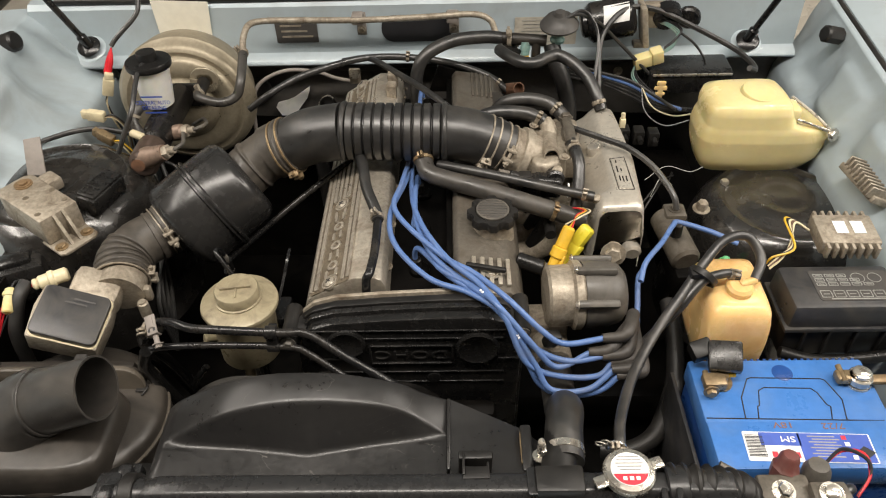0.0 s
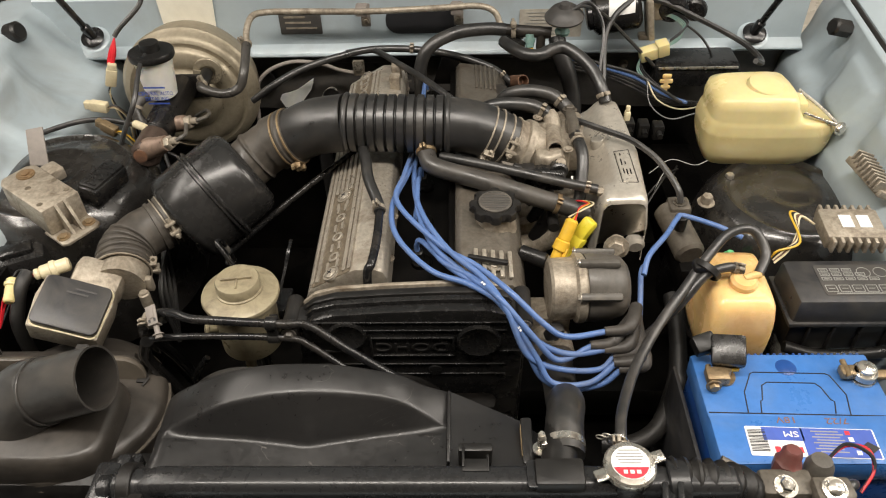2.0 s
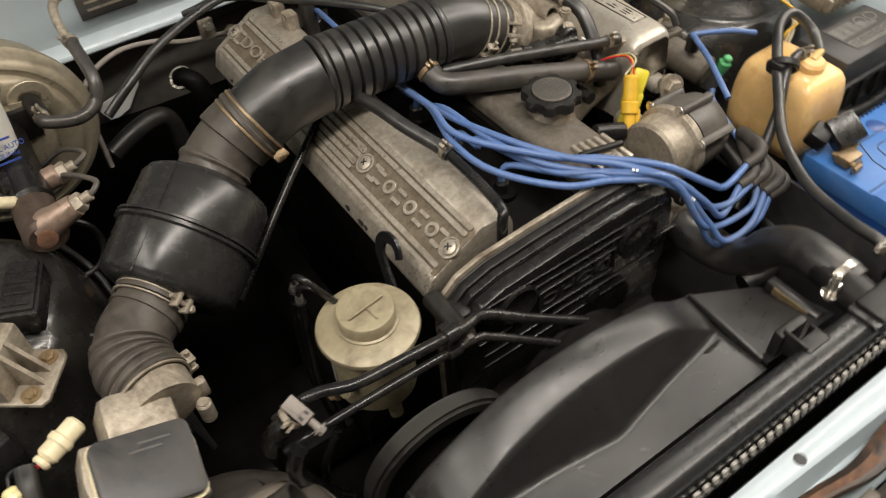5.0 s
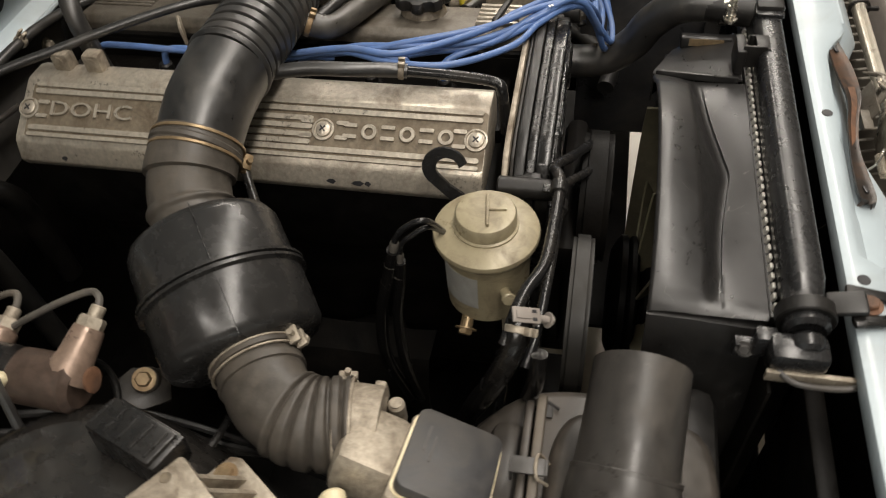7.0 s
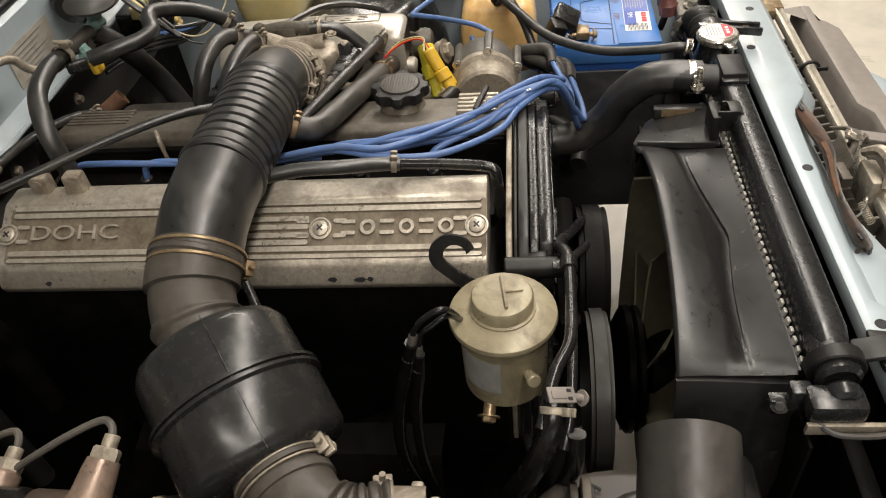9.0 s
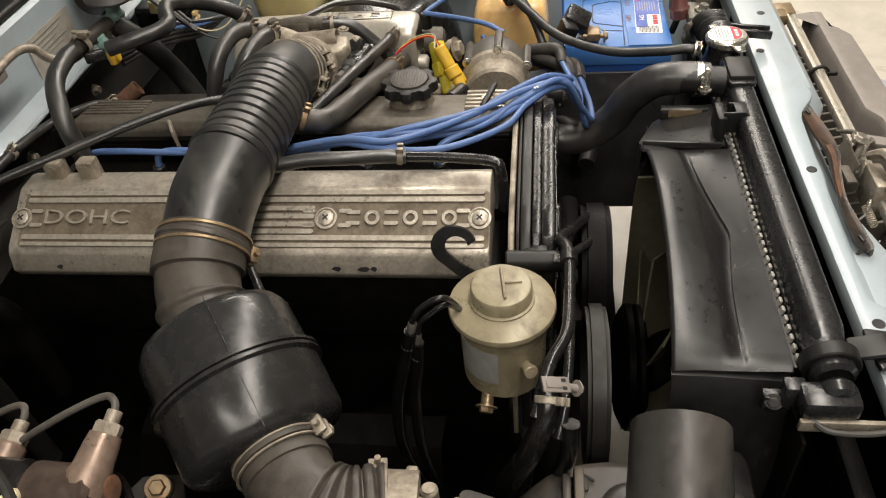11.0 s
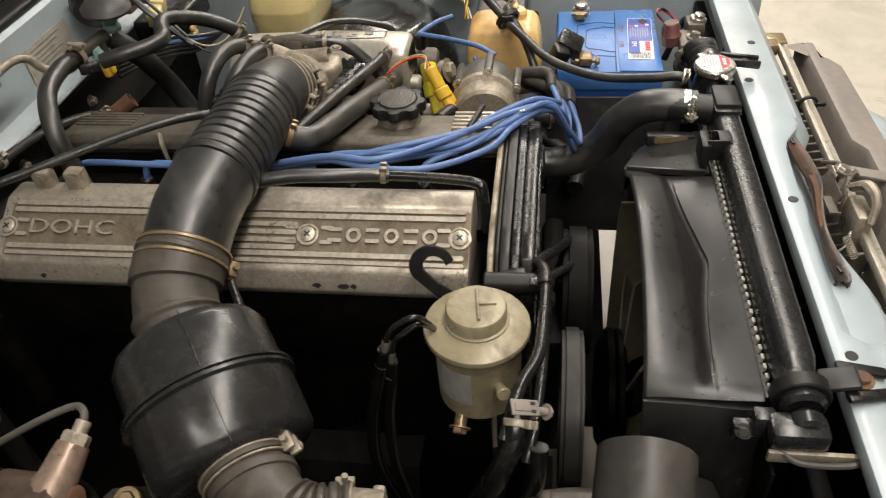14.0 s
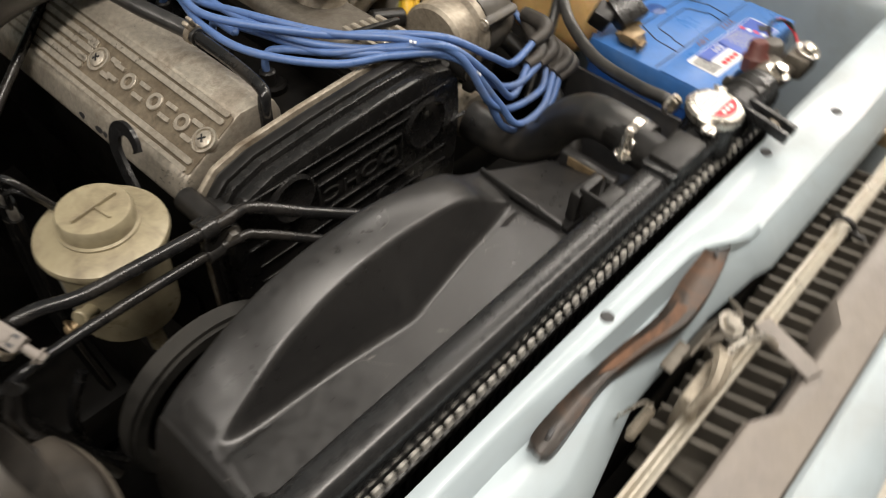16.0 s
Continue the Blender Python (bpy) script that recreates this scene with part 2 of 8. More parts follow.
RUST = material("rusty_steel", (0.15, 0.075, 0.042), 0.7, 0.1, (0.055, 0.043, 0.036), 0.6, 120, 22, 0.35, 0.4)
COPPER = material("brown_fitting", (0.27, 0.195, 0.15), 0.42, 0.4, (0.11, 0.065, 0.042), 0.4, 120, 30, 0.2, 0.2)
BLACKSTEEL = material("black_painted_steel", (0.011, 0.011, 0.0115), 0.25, 0.0, DUST, 0.16, 100, 14, 0.25, 0.04, rvar=0.08, speck=0.2)
BOOSTER = material("olive_passivated_booster", (0.34, 0.295, 0.215), 0.42, 0.4, (0.21, 0.175, 0.12), 0.3, 120, 6, 0.15, 0.12)
PAINT = material("pale_blue_paint", (0.395, 0.462, 0.497), 0.45, 0.08, (0.26, 0.25, 0.23), 0.27, 40, 6, 0.03, 0.03, coat=0.3, speck=0.2, rvar=0.08)
DEADEN = material("black_sound_deadener", (0.011, 0.010, 0.0095), 0.36, 0, (0.04, 0.034, 0.027), 0.3, 50, 8, 0.3, 0.35, spec=0.45)
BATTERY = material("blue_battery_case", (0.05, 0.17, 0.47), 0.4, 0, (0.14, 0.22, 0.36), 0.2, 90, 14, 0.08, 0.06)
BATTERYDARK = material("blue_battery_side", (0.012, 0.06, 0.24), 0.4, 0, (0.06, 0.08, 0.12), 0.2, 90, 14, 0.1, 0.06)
WIREBLUE = material("blue_silicone_lead", (0.095, 0.172, 0.385), 0.42, 0, (0.13, 0.15, 0.2), 0.3, 90, 20, 0.1, 0.05)
TANKORANGE = material("aged_orange_plastic", (0.82, 0.55, 0.24), 0.3, 0, (0.55, 0.25, 0.06), 0.55, 25, 11, 0.1, 0.03, soft=0.3)
TANKYELLOW = material("yellowed_plastic", (0.70, 0.60, 0.31), 0.22, 0, (0.72, 0.54, 0.2), 0.3, 25, 9, 0.06, 0.03, soft=0.3)
WHITEPLASTIC = material("white_plastic", (0.78, 0.77, 0.72), 0.35, 0, (0.5, 0.47, 0.4), 0.15, 60, 12, 0.05, 0.03, soft=0.2)
CREAM = material("cream_plastic", (0.68, 0.6, 0.4), 0.45, 0, (0.35, 0.28, 0.16), 0.3, 90, 20, 0.12, 0.05)
CREAMSHEET = material("cream_foam_sheet", (0.8, 0.77, 0.66), 0.6, 0, (0.6, 0.54, 0.4), 0.2, 60, 9, 0.05, 0.08)
YELLOW = material("amber_yellow_plastic", (0.70, 0.43, 0.035), 0.42, 0, (0.40, 0.23, 0.04), 0.22, 90, 20, 0.08, 0.03)
LEMON = material("lemon_yellow_plastic", (0.70, 0.60, 0.045), 0.42, 0, (0.42, 0.33, 0.05), 0.2, 90, 20, 0.08, 0.03)
GREEN = material("green_plastic", (0.12, 0.5, 0.2), 0.4, 0, DUST, 0.1, 90, 20, 0.08, 0.03)
TAN = material("tan_painted_can", (0.31, 0.268, 0.175), 0.4, 0.1, (0.13, 0.1, 0.065), 0.5, 100, 32, 0.1, 0.1)
RED = material("red_plastic", (0.6, 0.02, 0.03), 0.4, 0, DUST, 0.08, 90, 20, 0.08, 0.03)
MAROON = material("dull_red_terminal_cover", (0.13, 0.042, 0.036), 0.5, 0, DUST, 0.25, 90, 20, 0.12, 0.06)
WHITEINK = material("white_print", (0.8, 0.8, 0.78), 0.5, 0, (0.5, 0.48, 0.44), 0.12, 90, 20, 0.03, 0.0)
# Print and wires; also flat patches that hold the shade inside holes and slots.
BLACKFILL = material("flat_black_print_and_fill", (0.02, 0.02, 0.022), 0.5, 0, DUST, 0.05, 90, 20, 0.1, 0.0)
BLUEINK = material("blue_print", (0.05, 0.1, 0.42), 0.5, 0, DUST, 0.05, 90, 20, 0.1, 0.0)
REDINK = material("red_print", (0.65, 0.03, 0.05), 0.5, 0, DUST, 0.05, 90, 20, 0.1, 0.0)
BROWNINK = material("brown_marker", (0.22, 0.11, 0.07), 0.6, 0, DUST, 0.05, 90, 20, 0.1, 0.0)
GREYINK = material("grey_print", (0.3, 0.3, 0.28), 0.6, 0, DUST, 0.2, 90, 20, 0.1, 0.0)
NOSE = material("dusty_grille_surround", (0.23, 0.205, 0.185), 0.6, 0, (0.32, 0.28, 0.23), 0.35, 70, 7, 0.12, 0.15)
FLOOR = material("pale_epoxy_floor", (0.62, 0.58, 0.50), 0.4, 0, (0.27, 0.245, 0.21), 0.3, 12, 2.6, 0.05, 0.05, speck=0.3)
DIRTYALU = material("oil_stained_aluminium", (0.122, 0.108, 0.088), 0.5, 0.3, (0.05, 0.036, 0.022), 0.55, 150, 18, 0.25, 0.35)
PLASTER = material("workshop_wall_paint", (0.32, 0.305, 0.285), 0.8, 0, (0.24, 0.225, 0.2), 0.2, 12, 1.2, 0.05, 0.1)
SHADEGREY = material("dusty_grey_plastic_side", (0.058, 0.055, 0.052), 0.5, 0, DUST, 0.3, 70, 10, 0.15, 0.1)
FAN = material("olive_fan_plastic", (0.17, 0.155, 0.105), 0.5, 0, DUST, 0.2, 70, 10, 0.2, 0.1)
TEAL = material("verdigris_fitting", (0.2, 0.33, 0.30), 0.6, 0.1, (0.3, 0.3, 0.22), 0.4, 120, 30, 0.2, 0.15)
TABS = material("bright_crimp_metal", (0.6, 0.58, 0.53), 0.38, 0.35, (0.2, 0.17, 0.13), 0.2, 150, 30, 0.15, 0.05)
PLENUM = material("smooth_cast_aluminium", (0.56, 0.52, 0.45), 0.36, 0.5, (0.2, 0.15, 0.1), 0.3, 150, 12, 0.1, 0.16, rvar=0.1)
CAPGREY = material("dusty_grey_brown_cap", (0.085, 0.078, 0.068), 0.5, 0, (0.2, 0.17, 0.13), 0.35, 90, 16, 0.2, 0.12)
AIRBOXPALE = material("dusty_worn_plastic", (0.075, 0.064, 0.05), 0.5, 0, (0.15, 0.125, 0.095), 0.4, 80, 9, 0.25, 0.1, speck=0.3, worn=0.3)
AIRBOX = material("dusty_brown_black_plastic", (0.036, 0.0315, 0.027), 0.40, 0, (0.085, 0.072, 0.058), 0.4, 70, 9, 0.2, 0.08, rvar=0.08, speck=0.3, worn=0.3)
PAPER = material("worn_paper", (0.42, 0.39, 0.33), 0.7, 0, (0.24, 0.21, 0.17), 0.4, 80, 18, 0.12, 0.05)
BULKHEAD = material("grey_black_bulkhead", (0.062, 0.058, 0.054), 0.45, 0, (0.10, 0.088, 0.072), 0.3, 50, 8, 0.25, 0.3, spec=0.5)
BROWNIRON = material("oily_brown_iron", (0.022, 0.0185, 0.015), 0.5, 0.0, (0.055, 0.044, 0.032), 0.35, 110, 20, 0.3, 0.3)
GRILLE = material("dusty_grille_plastic", (0.13, 0.118, 0.098), 0.6, 0, (0.17, 0.15, 0.12), 0.3, 70, 9, 0.15, 0.1)
LATCH = material("dark_brown_latch_steel", (0.036, 0.030, 0.026), 0.42, 0.2, (0.14, 0.065, 0.03), 0.45, 110, 20, 0.25, 0.15)
BOOT = material("grey_rubber_boot", (0.04, 0.036, 0.032), 0.55, 0, (0.12, 0.10, 0.08), 0.35, 90, 20, 0.25, 0.15)
HOSEGREY = material("dusty_grey_rubber", (0.046, 0.0425, 0.038), 0.42, 0, (0.10, 0.088, 0.072), 0.35, 80, 16, 0.25, 0.12, spec=0.6, speck=0.4)
PULLEY = material("dusty_grey_pulley", (0.012, 0.0112, 0.0098), 0.55, 0.0, (0.028, 0.025, 0.02), 0.35, 90, 14, 0.2, 0.1)
TOWER = material("wet_looking_black_underseal", (0.020, 0.0185, 0.017), 0.26, 0, (0.034, 0.030, 0.024), 0.12, 38, 7, 0.35, 0.5, coat=0.6, rvar=0.06, speck=0.2)
RAIL = material("dull_cream_metal", (0.40, 0.37, 0.31), 0.38, 0.25, (0.36, 0.29, 0.20), 0.3, 120, 18, 0.12, 0.06)
CASTBROWN = material("reddish_brown_cast_iron", (0.072, 0.05, 0.039), 0.45, 0.15, (0.035, 0.026, 0.02), 0.4, 110, 20, 0.3, 0.25)
SNORKEL = material("dusty_grey_brown_plastic", (0.037, 0.034, 0.031), 0.42, 0, (0.085, 0.073, 0.06), 0.35, 80, 12, 0.2, 0.08, speck=0.3, worn=0.35)
GROOVE = material("grimy_groove_metal", (0.17, 0.14, 0.10), 0.6, 0.3, (0.06, 0.04, 0.022), 0.6, 170, 26, 0.3, 0.4)

# ---- the workshop ----
single("floor", rbox((0, 0.5, -0.05), (9, 11, 0.1), 0), FLOOR, "pale cream epoxy workshop floor with dark stains", "floor", kind="structure")
single("ceiling", rbox((0, 0.5, 3.25), (9, 11, 0.1), 0), PLASTER, "plain pale workshop ceiling", "ceiling", kind="structure")
for i, (c, s) in enumerate((((0, 6.05, 1.6), (9.2, 0.1, 3.2)), ((0, -5.05, 1.6), (9.2, 0.1, 3.2)), ((4.55, 0.5, 1.6), (0.1, 11, 3.2)), ((-4.55, 0.5, 1.6), (0.1, 11, 3.2)))):
    single(("wall_north", "wall_south", "wall_east", "wall_west")[i], rbox(c, s, 0), PLASTER, "plain pale painted workshop wall", "wall", kind="structure")

# ---- the car's sheet metal ----


def radiator_support():
    top = thing("radiator_support", (0, 0.38, 0.70), "pale blue painted sheet steel radiator support panel across the nose", "body panel")
    rows = []
    for x in np.linspace(-0.72, 0.72, 97):
        if x < -0.27:
            yr, yf, zf = 0.385, 0.345, 0.742
        elif x < -0.195:
            yr, yf, zf = 0.402, 0.347, 0.729
        elif x < 0.13:
            f = (x + 0.27) / 0.40
            g = min(1.0, max(0.0, (x - 0.06) / 0.07))
            h = min(1.0, max(0.0, (-0.07 - x) / 0.11))
            yr, yf, zf = 0.405 - 0.016 * f - 0.028 * g * g * (3 - 2 * g), 0.374 - 0.012 * g - 0.026 * h, 0.722 + 0.02 * g + 0.004 * h
        else:
            yr, yf, zf = 0.366, 0.357, 0.744
        ymid = yr - min(0.012, (yr - yf) * 0.4)
        rows.append([(x, 0.4185, 0.722), (x, 0.4225, 0.738), (x, 0.420, 0.746), (x, 0.413, 0.748), (x, yr + 0.005, 0.748), (x, yr, 0.746),
                     (x, ymid, zf + 0.002), (x, yf + 0.005, zf), (x, yf, zf - 0.004), (x, yf - 0.017, zf - 0.026), (x, yf - 0.019, zf - 0.034), (x, yf + 0.02, 0.67)])
    part("panel", sheet(rows, 0.0015), PAINT, top)
    for x, y in ((-0.055, 0.407), (-0.303, 0.405), (0.238, 0.409), (0.36, 0.385)):
        part("hole_grommet", join(ring((x, y, 0.7475), (0, 0, 1), 0.0062, 0.0042, 0.0012, 16), lathe([(0, 0), (0.0045, 0)], (x, y, 0.7487), (0, 0, 1), 16)), BLACKFILL, top, "dark round bolt hole")
    return top


radiator_support()


def cowl():
    top = thing("firewall", (0, 1.5, 0.8), "pale blue cowl panel above a black-coated firewall", "firewall", kind="structure")
    rows = []
    for x in np.linspace(-0.86, 0.74, 33):
        rows.append([(x, 1.62, 0.885), (x, 1.512, 0.882), (x, 1.502, 0.872), (x, 1.5, 0.785), (x, 1.497, 0.772), (x, 1.478, 0.764), (x, 1.474, 0.757), (x, 1.478, 0.752), (x, 1.53, 0.75)])
    part("cowl_panel", sheet(rows, 0.0015), PAINT, top, "pale blue painted steel")
    def skin(z0, z1, n):
        return sheet([[(x, 1.52 + 0.012 * math.sin(9 * x) * math.sin(12 * z), z) for x in np.linspace(-0.9, 0.8, 40)] for z in np.linspace(z0, z1, n)], 0.004)
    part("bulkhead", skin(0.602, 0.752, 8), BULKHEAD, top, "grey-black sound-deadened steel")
    # Same skin, but near-black: the shade low in the bay is painted in.
    part("lower_bulkhead", skin(0.03, 0.600, 14), GREASESHADE, top, "sound-deadened steel with the deep bay's shade in its colour")
    ridge = [(-0.30, 1.512, 0.735), (-0.18, 1.512, 0.728), (0.0, 1.512, 0.735), (0.2, 1.512, 0.728), (0.4, 1.512, 0.735)]
    part("pressed_ridge", sweep(ridge, 0.010, 10), BULKHEAD, top)
    for x, z in ((-0.13, 0.69), (0.055, 0.70), (0.27, 0.69), (0.38, 0.71)):
        part("stud", hexhead((x, 1.505, z), (0, -1, 0), 0.007, 0.010), OLDALU, top, "plated stud nut")
    part("seam_strip", sweep([(x, 1.472, 0.758) for x in np.linspace(-0.78, 0.6, 12)], 0.0035, 8), PAINT, top)
    part("cowl_opening", prism(rounded(0.148, 0.058, 0.026, 6), 0.003, basis((-0.054, 1.4985, 0.822), (1, 0, 0), (0, 0, 1))), BLACKFILL, top, "dark oval drain opening")
    part("cream_sheet", wobble(prism([(-0.058, -0.052), (0.05, -0.05), (0.058, 0.05), (-0.06, 0.055)], 0.002, basis((-0.537, 1.4985, 0.838), (1, 0, 0), (0, 0, 1))), 0.002, 30), CREAMSHEET, top, "cream foam sheet stuck on the cowl")
    plate = part("maker_plate", prism(rounded(0.088, 0.048, 0.002), 0.0012, basis((-0.307, 1.499, 0.818), (1, 0, 0), (0, 0, 1))), SHADEGREY, top, "dark stamped identification plate")
    for k in range(3):
        part("plate_line", rbox((-0.318 + 0.006 * k, 1.4972, 0.832 - 0.012 * k), (0.045 + 0.01 * k, 0.0006, 0.004), 0), OLDALU, plate)
    paper = part("sticker", prism(rounded(0.13, 0.062, 0.002), 0.0006, basis((0.215, 1.499, 0.810), (1, 0, 0), (0, 0, 1))), PAPER, top, "worn grey paper sticker")
    for k in range(7):
        part("print_line", rbox((0.208 - 0.004 * (k % 3), 1.4975, 0.834 - 0.0078 * k), (0.088 - 0.016 * (k % 3), 0.0004, 0.0011), 0), GREYINK, paper)
    return top


cowl()


def wing_line(y):
    """Where the gutter of the wing on the battery's side runs."""
    return 0.75 + 0.04 * max(0.0, (y - 1.06) / 0.44)


def inner_fender(side):
    left = side < 0
    top = thing("inner_fender", (side * 0.72, 1.0, 0.6), "pale blue dusty inner wing panel beside the engine", "body panel", "inner wings")
    rows = []
    for y in np.linspace(0.30, 1.53, 110):
        e = 0.855 if left else wing_line(y)
        dent = 0.010 * noise.noise((y * 7, side, 0.3))
        step = 0.012 * (0.5 + 0.5 * math.tanh((y - 1.28) * 60)) - 0.010 * (0.5 + 0.5 * math.tanh((y - 1.12) * 60))
        if left:
            rows.append([(-e - 0.10, y, 0.862), (-e - 0.02, y, 0.866), (-e, y, 0.858), (-e + 0.022 + dent, y, 0.835), (-e + 0.045 + dent + step, y, 0.795), (-e + 0.075 + step, y, 0.765), (-e + 0.11, y, 0.745), (-e + 0.14, y, 0.715), (-e + 0.15, y, 0.60), (-e + 0.16, y, 0.40)])
        else:
            rows.append([(e + 0.012, y, 0.868), (e, y, 0.866), (e - 0.004, y, 0.858), (e - 0.018 + dent, y, 0.825), (e - 0.03 + dent + step, y, 0.785), (e - 0.045 + step, y, 0.755), (e - 0.065, y, 0.73), (e - 0.075, y, 0.70), (e - 0.08, y, 0.60), (e - 0.085, y, 0.40)])
    # pressed swages: a tall box pressing and two ribs, all softly edged
    def box_(v, a, b, s):
        return 0.25 * (1 + math.tanh((v - a) / s)) * (1 + math.tanh((b - v) / s))
    fine = []
    for row in rows:
        out = []
        for p in spline(row, 5):
            lift = 0.012 * box_(p.y, 1.16, 1.30, 0.008) * box_(p.z, 0.755, 0.835, 0.006) + 0.010 * box_(p.y, 0.92, 1.10, 0.010) * box_(p.z, 0.765, 0.825, 0.006) - 0.009 * box_(p.y, 1.33, 1.42, 0.007) * box_(p.z, 0.74, 0.84, 0.008)
            out.append(p + Vector((-side * lift, 0, lift * 0.5)))
        fine.append(out)
    part("panel", sheet(fine, 0.0015), PAINT, top)
    if not left:
        part("weather_strip", sweep([(wing_line(y) + 0.016, y, 0.860) for y in np.linspace(0.3, 1.62, 20)], 0.010, 10), RUBBER, top, "black rubber weather strip")
        for y in (1.0, 1.08, 1.2):
            x = wing_line(y)
            part("panel_hole", rod((x - 0.022, y, 0.80), (x - 0.027, y, 0.802), 0.004, 10), BLACKFILL, top)
        part("bump_stop", join(rod((wing_line(1.37) - 0.012, 1.37, 0.850), (wing_line(1.37) - 0.05, 1.36, 0.862), 0.017, 8, 0.004)), RUBBER, top, "black rubber bump stop")
    else:
        part("weather_strip", sweep([(-0.955, y, 0.868) for y in np.linspace(0.3, 1.62, 12)], 0.018, 10), RUBBER, top, "black rubber weather strip")
        part("bump_stop", rod((-0.865, 1.39, 0.855), (-0.835, 1.385, 0.866), 0.020, 18, 0.005), RUBBER, top, "black rubber bump stop")
    return top


inner_fender(1)
inner_fender(-1)


def outer_fender(side):
    rows = []
    for y in np.linspace(0.42, 1.8, 20):
        e = wing_line(y) + 0.029 if side > 0 else 0.985
        low = 0.40 + 0.24 * max(0.0, 1 - ((y - 1.05) / 0.42) ** 2) ** 0.5 if abs(y - 1.05) < 0.42 else 0.40
        rows.append([(side * (e - 0.005), y, 0.850), (side * e, y, 0.864), (side * (e + 0.05), y, 0.872), (side * (e + 0.10), y, 0.855), (side * (e + 0.135), y, 0.80), (side * (e + 0.15), y, max(0.62, low)), (side * (e + 0.145), y, low)])
    single("front_wing", sheet(rows, 0.0015), PAINT, "glossy pale blue car front wing", "body panel", "front wings")


outer_fender(1)
outer_fender(-1)


def strut_tower(x, y, z, r, side):
    top = thing("strut_tower", (x, y, z - 0.1), "black-coated domed suspension tower in the wheel arch panel", "strut tower", "strut towers")
    prof = [(r * 1.35, -0.25), (r * 1.15, -0.09), (r * 1.03, -0.035), (r * 0.93, -0.012), (r * 0.84, 0.000), (r * 0.78, 0.003), (r * 0.72, -0.001), (r * 0.66, 0.001), (r * 0.45, 0.009), (r * 0.36, 0.012), (r * 0.30, 0.009), (r * 0.2, 0.009), (0, 0.009)]
    part("dome", wobble(lathe(prof, (x, y, z), (0, 0, 1), 64), 0.006, 9, side), TOWER, top)
    for k in range(1 if side > 0 else 0):
        a = radians(150 + 120 * k)
        part("stud_nut", hexhead((x + 0.75 * r * math.cos(a), y + 0.75 * r * math.sin(a), z - 0.004), (0, 0, 1), 0.008, 0.012), STEEL, top, "plated nut")
    return top


strut_tower(0.60, 1.06, 0.695, 0.14, 1)
strut_tower(-0.680, 1.072, 0.748, 0.152, -2)

# chassis leg and under panels, near-black for old dirt and the bay's shade
single("chassis_leg", rbox((-0.62, 0.95, 0.42), (0.10, 1.3, 0.14), 0.01), GREASESHADE, "box-section chassis leg in grease-and-shade black", "chassis leg", "chassis legs")
single("chassis_leg", rbox((0.52, 0.95, 0.42), (0.10, 1.3, 0.14), 0.01), GREASESHADE, "box-section chassis leg in grease-and-shade black", "chassis leg", "chassis legs")
# Trays are added so that no lit floor shows in the dark gaps.
single("engine_undertray", rbox((-0.42, 1.08, 0.20), (0.7, 0.8, 0.01), 0.002), GREASESHADE, "near-black tray added under the engine to hide the bright floor", "undertray")
single("engine_undertray", rbox((0.35, 1.0375, 0.20), (0.7, 0.905, 0.01), 0.002), GREASESHADE, "near-black tray added under the engine to hide the bright floor", "undertray")
single("suspension_crossmember", rbox((-0.05, 1.0, 0.28), (1.2, 0.16, 0.09), 0.02), GREASESHADE, "steel suspension crossmember in grease-and-shade black", "crossmember")


def bonnet():
    rows = []
    for x in np.linspace(-0.78, 0.78, 25):
        row = []
        for f in np.linspace(0, 1, 16):
            bow = 0.03 * (1 - (x / 0.78) ** 2)
            row.append((x, 1.66 - 0.60 * f + bow, 0.885 + 1.12 * f + bow * 0.6))
        rows.append(row)
    top = thing("open_bonnet", (0, 1.66, 0.885), "pale blue bonnet standing open above the engine bay", "bonnet")
    part("skin", sheet(rows, 0.012), PAINT, top)
    for x in (-0.62, -0.2, 0.2, 0.62):
        part("stiffener", sweep([(x * (1 - 0.15 * f), 1.640 - 0.60 * f, 0.905 + 1.10 * f) for f in (0.06, 0.3, 0.6, 0.94)], 0.016, 8), PAINT, top)
    return top


bonnet()


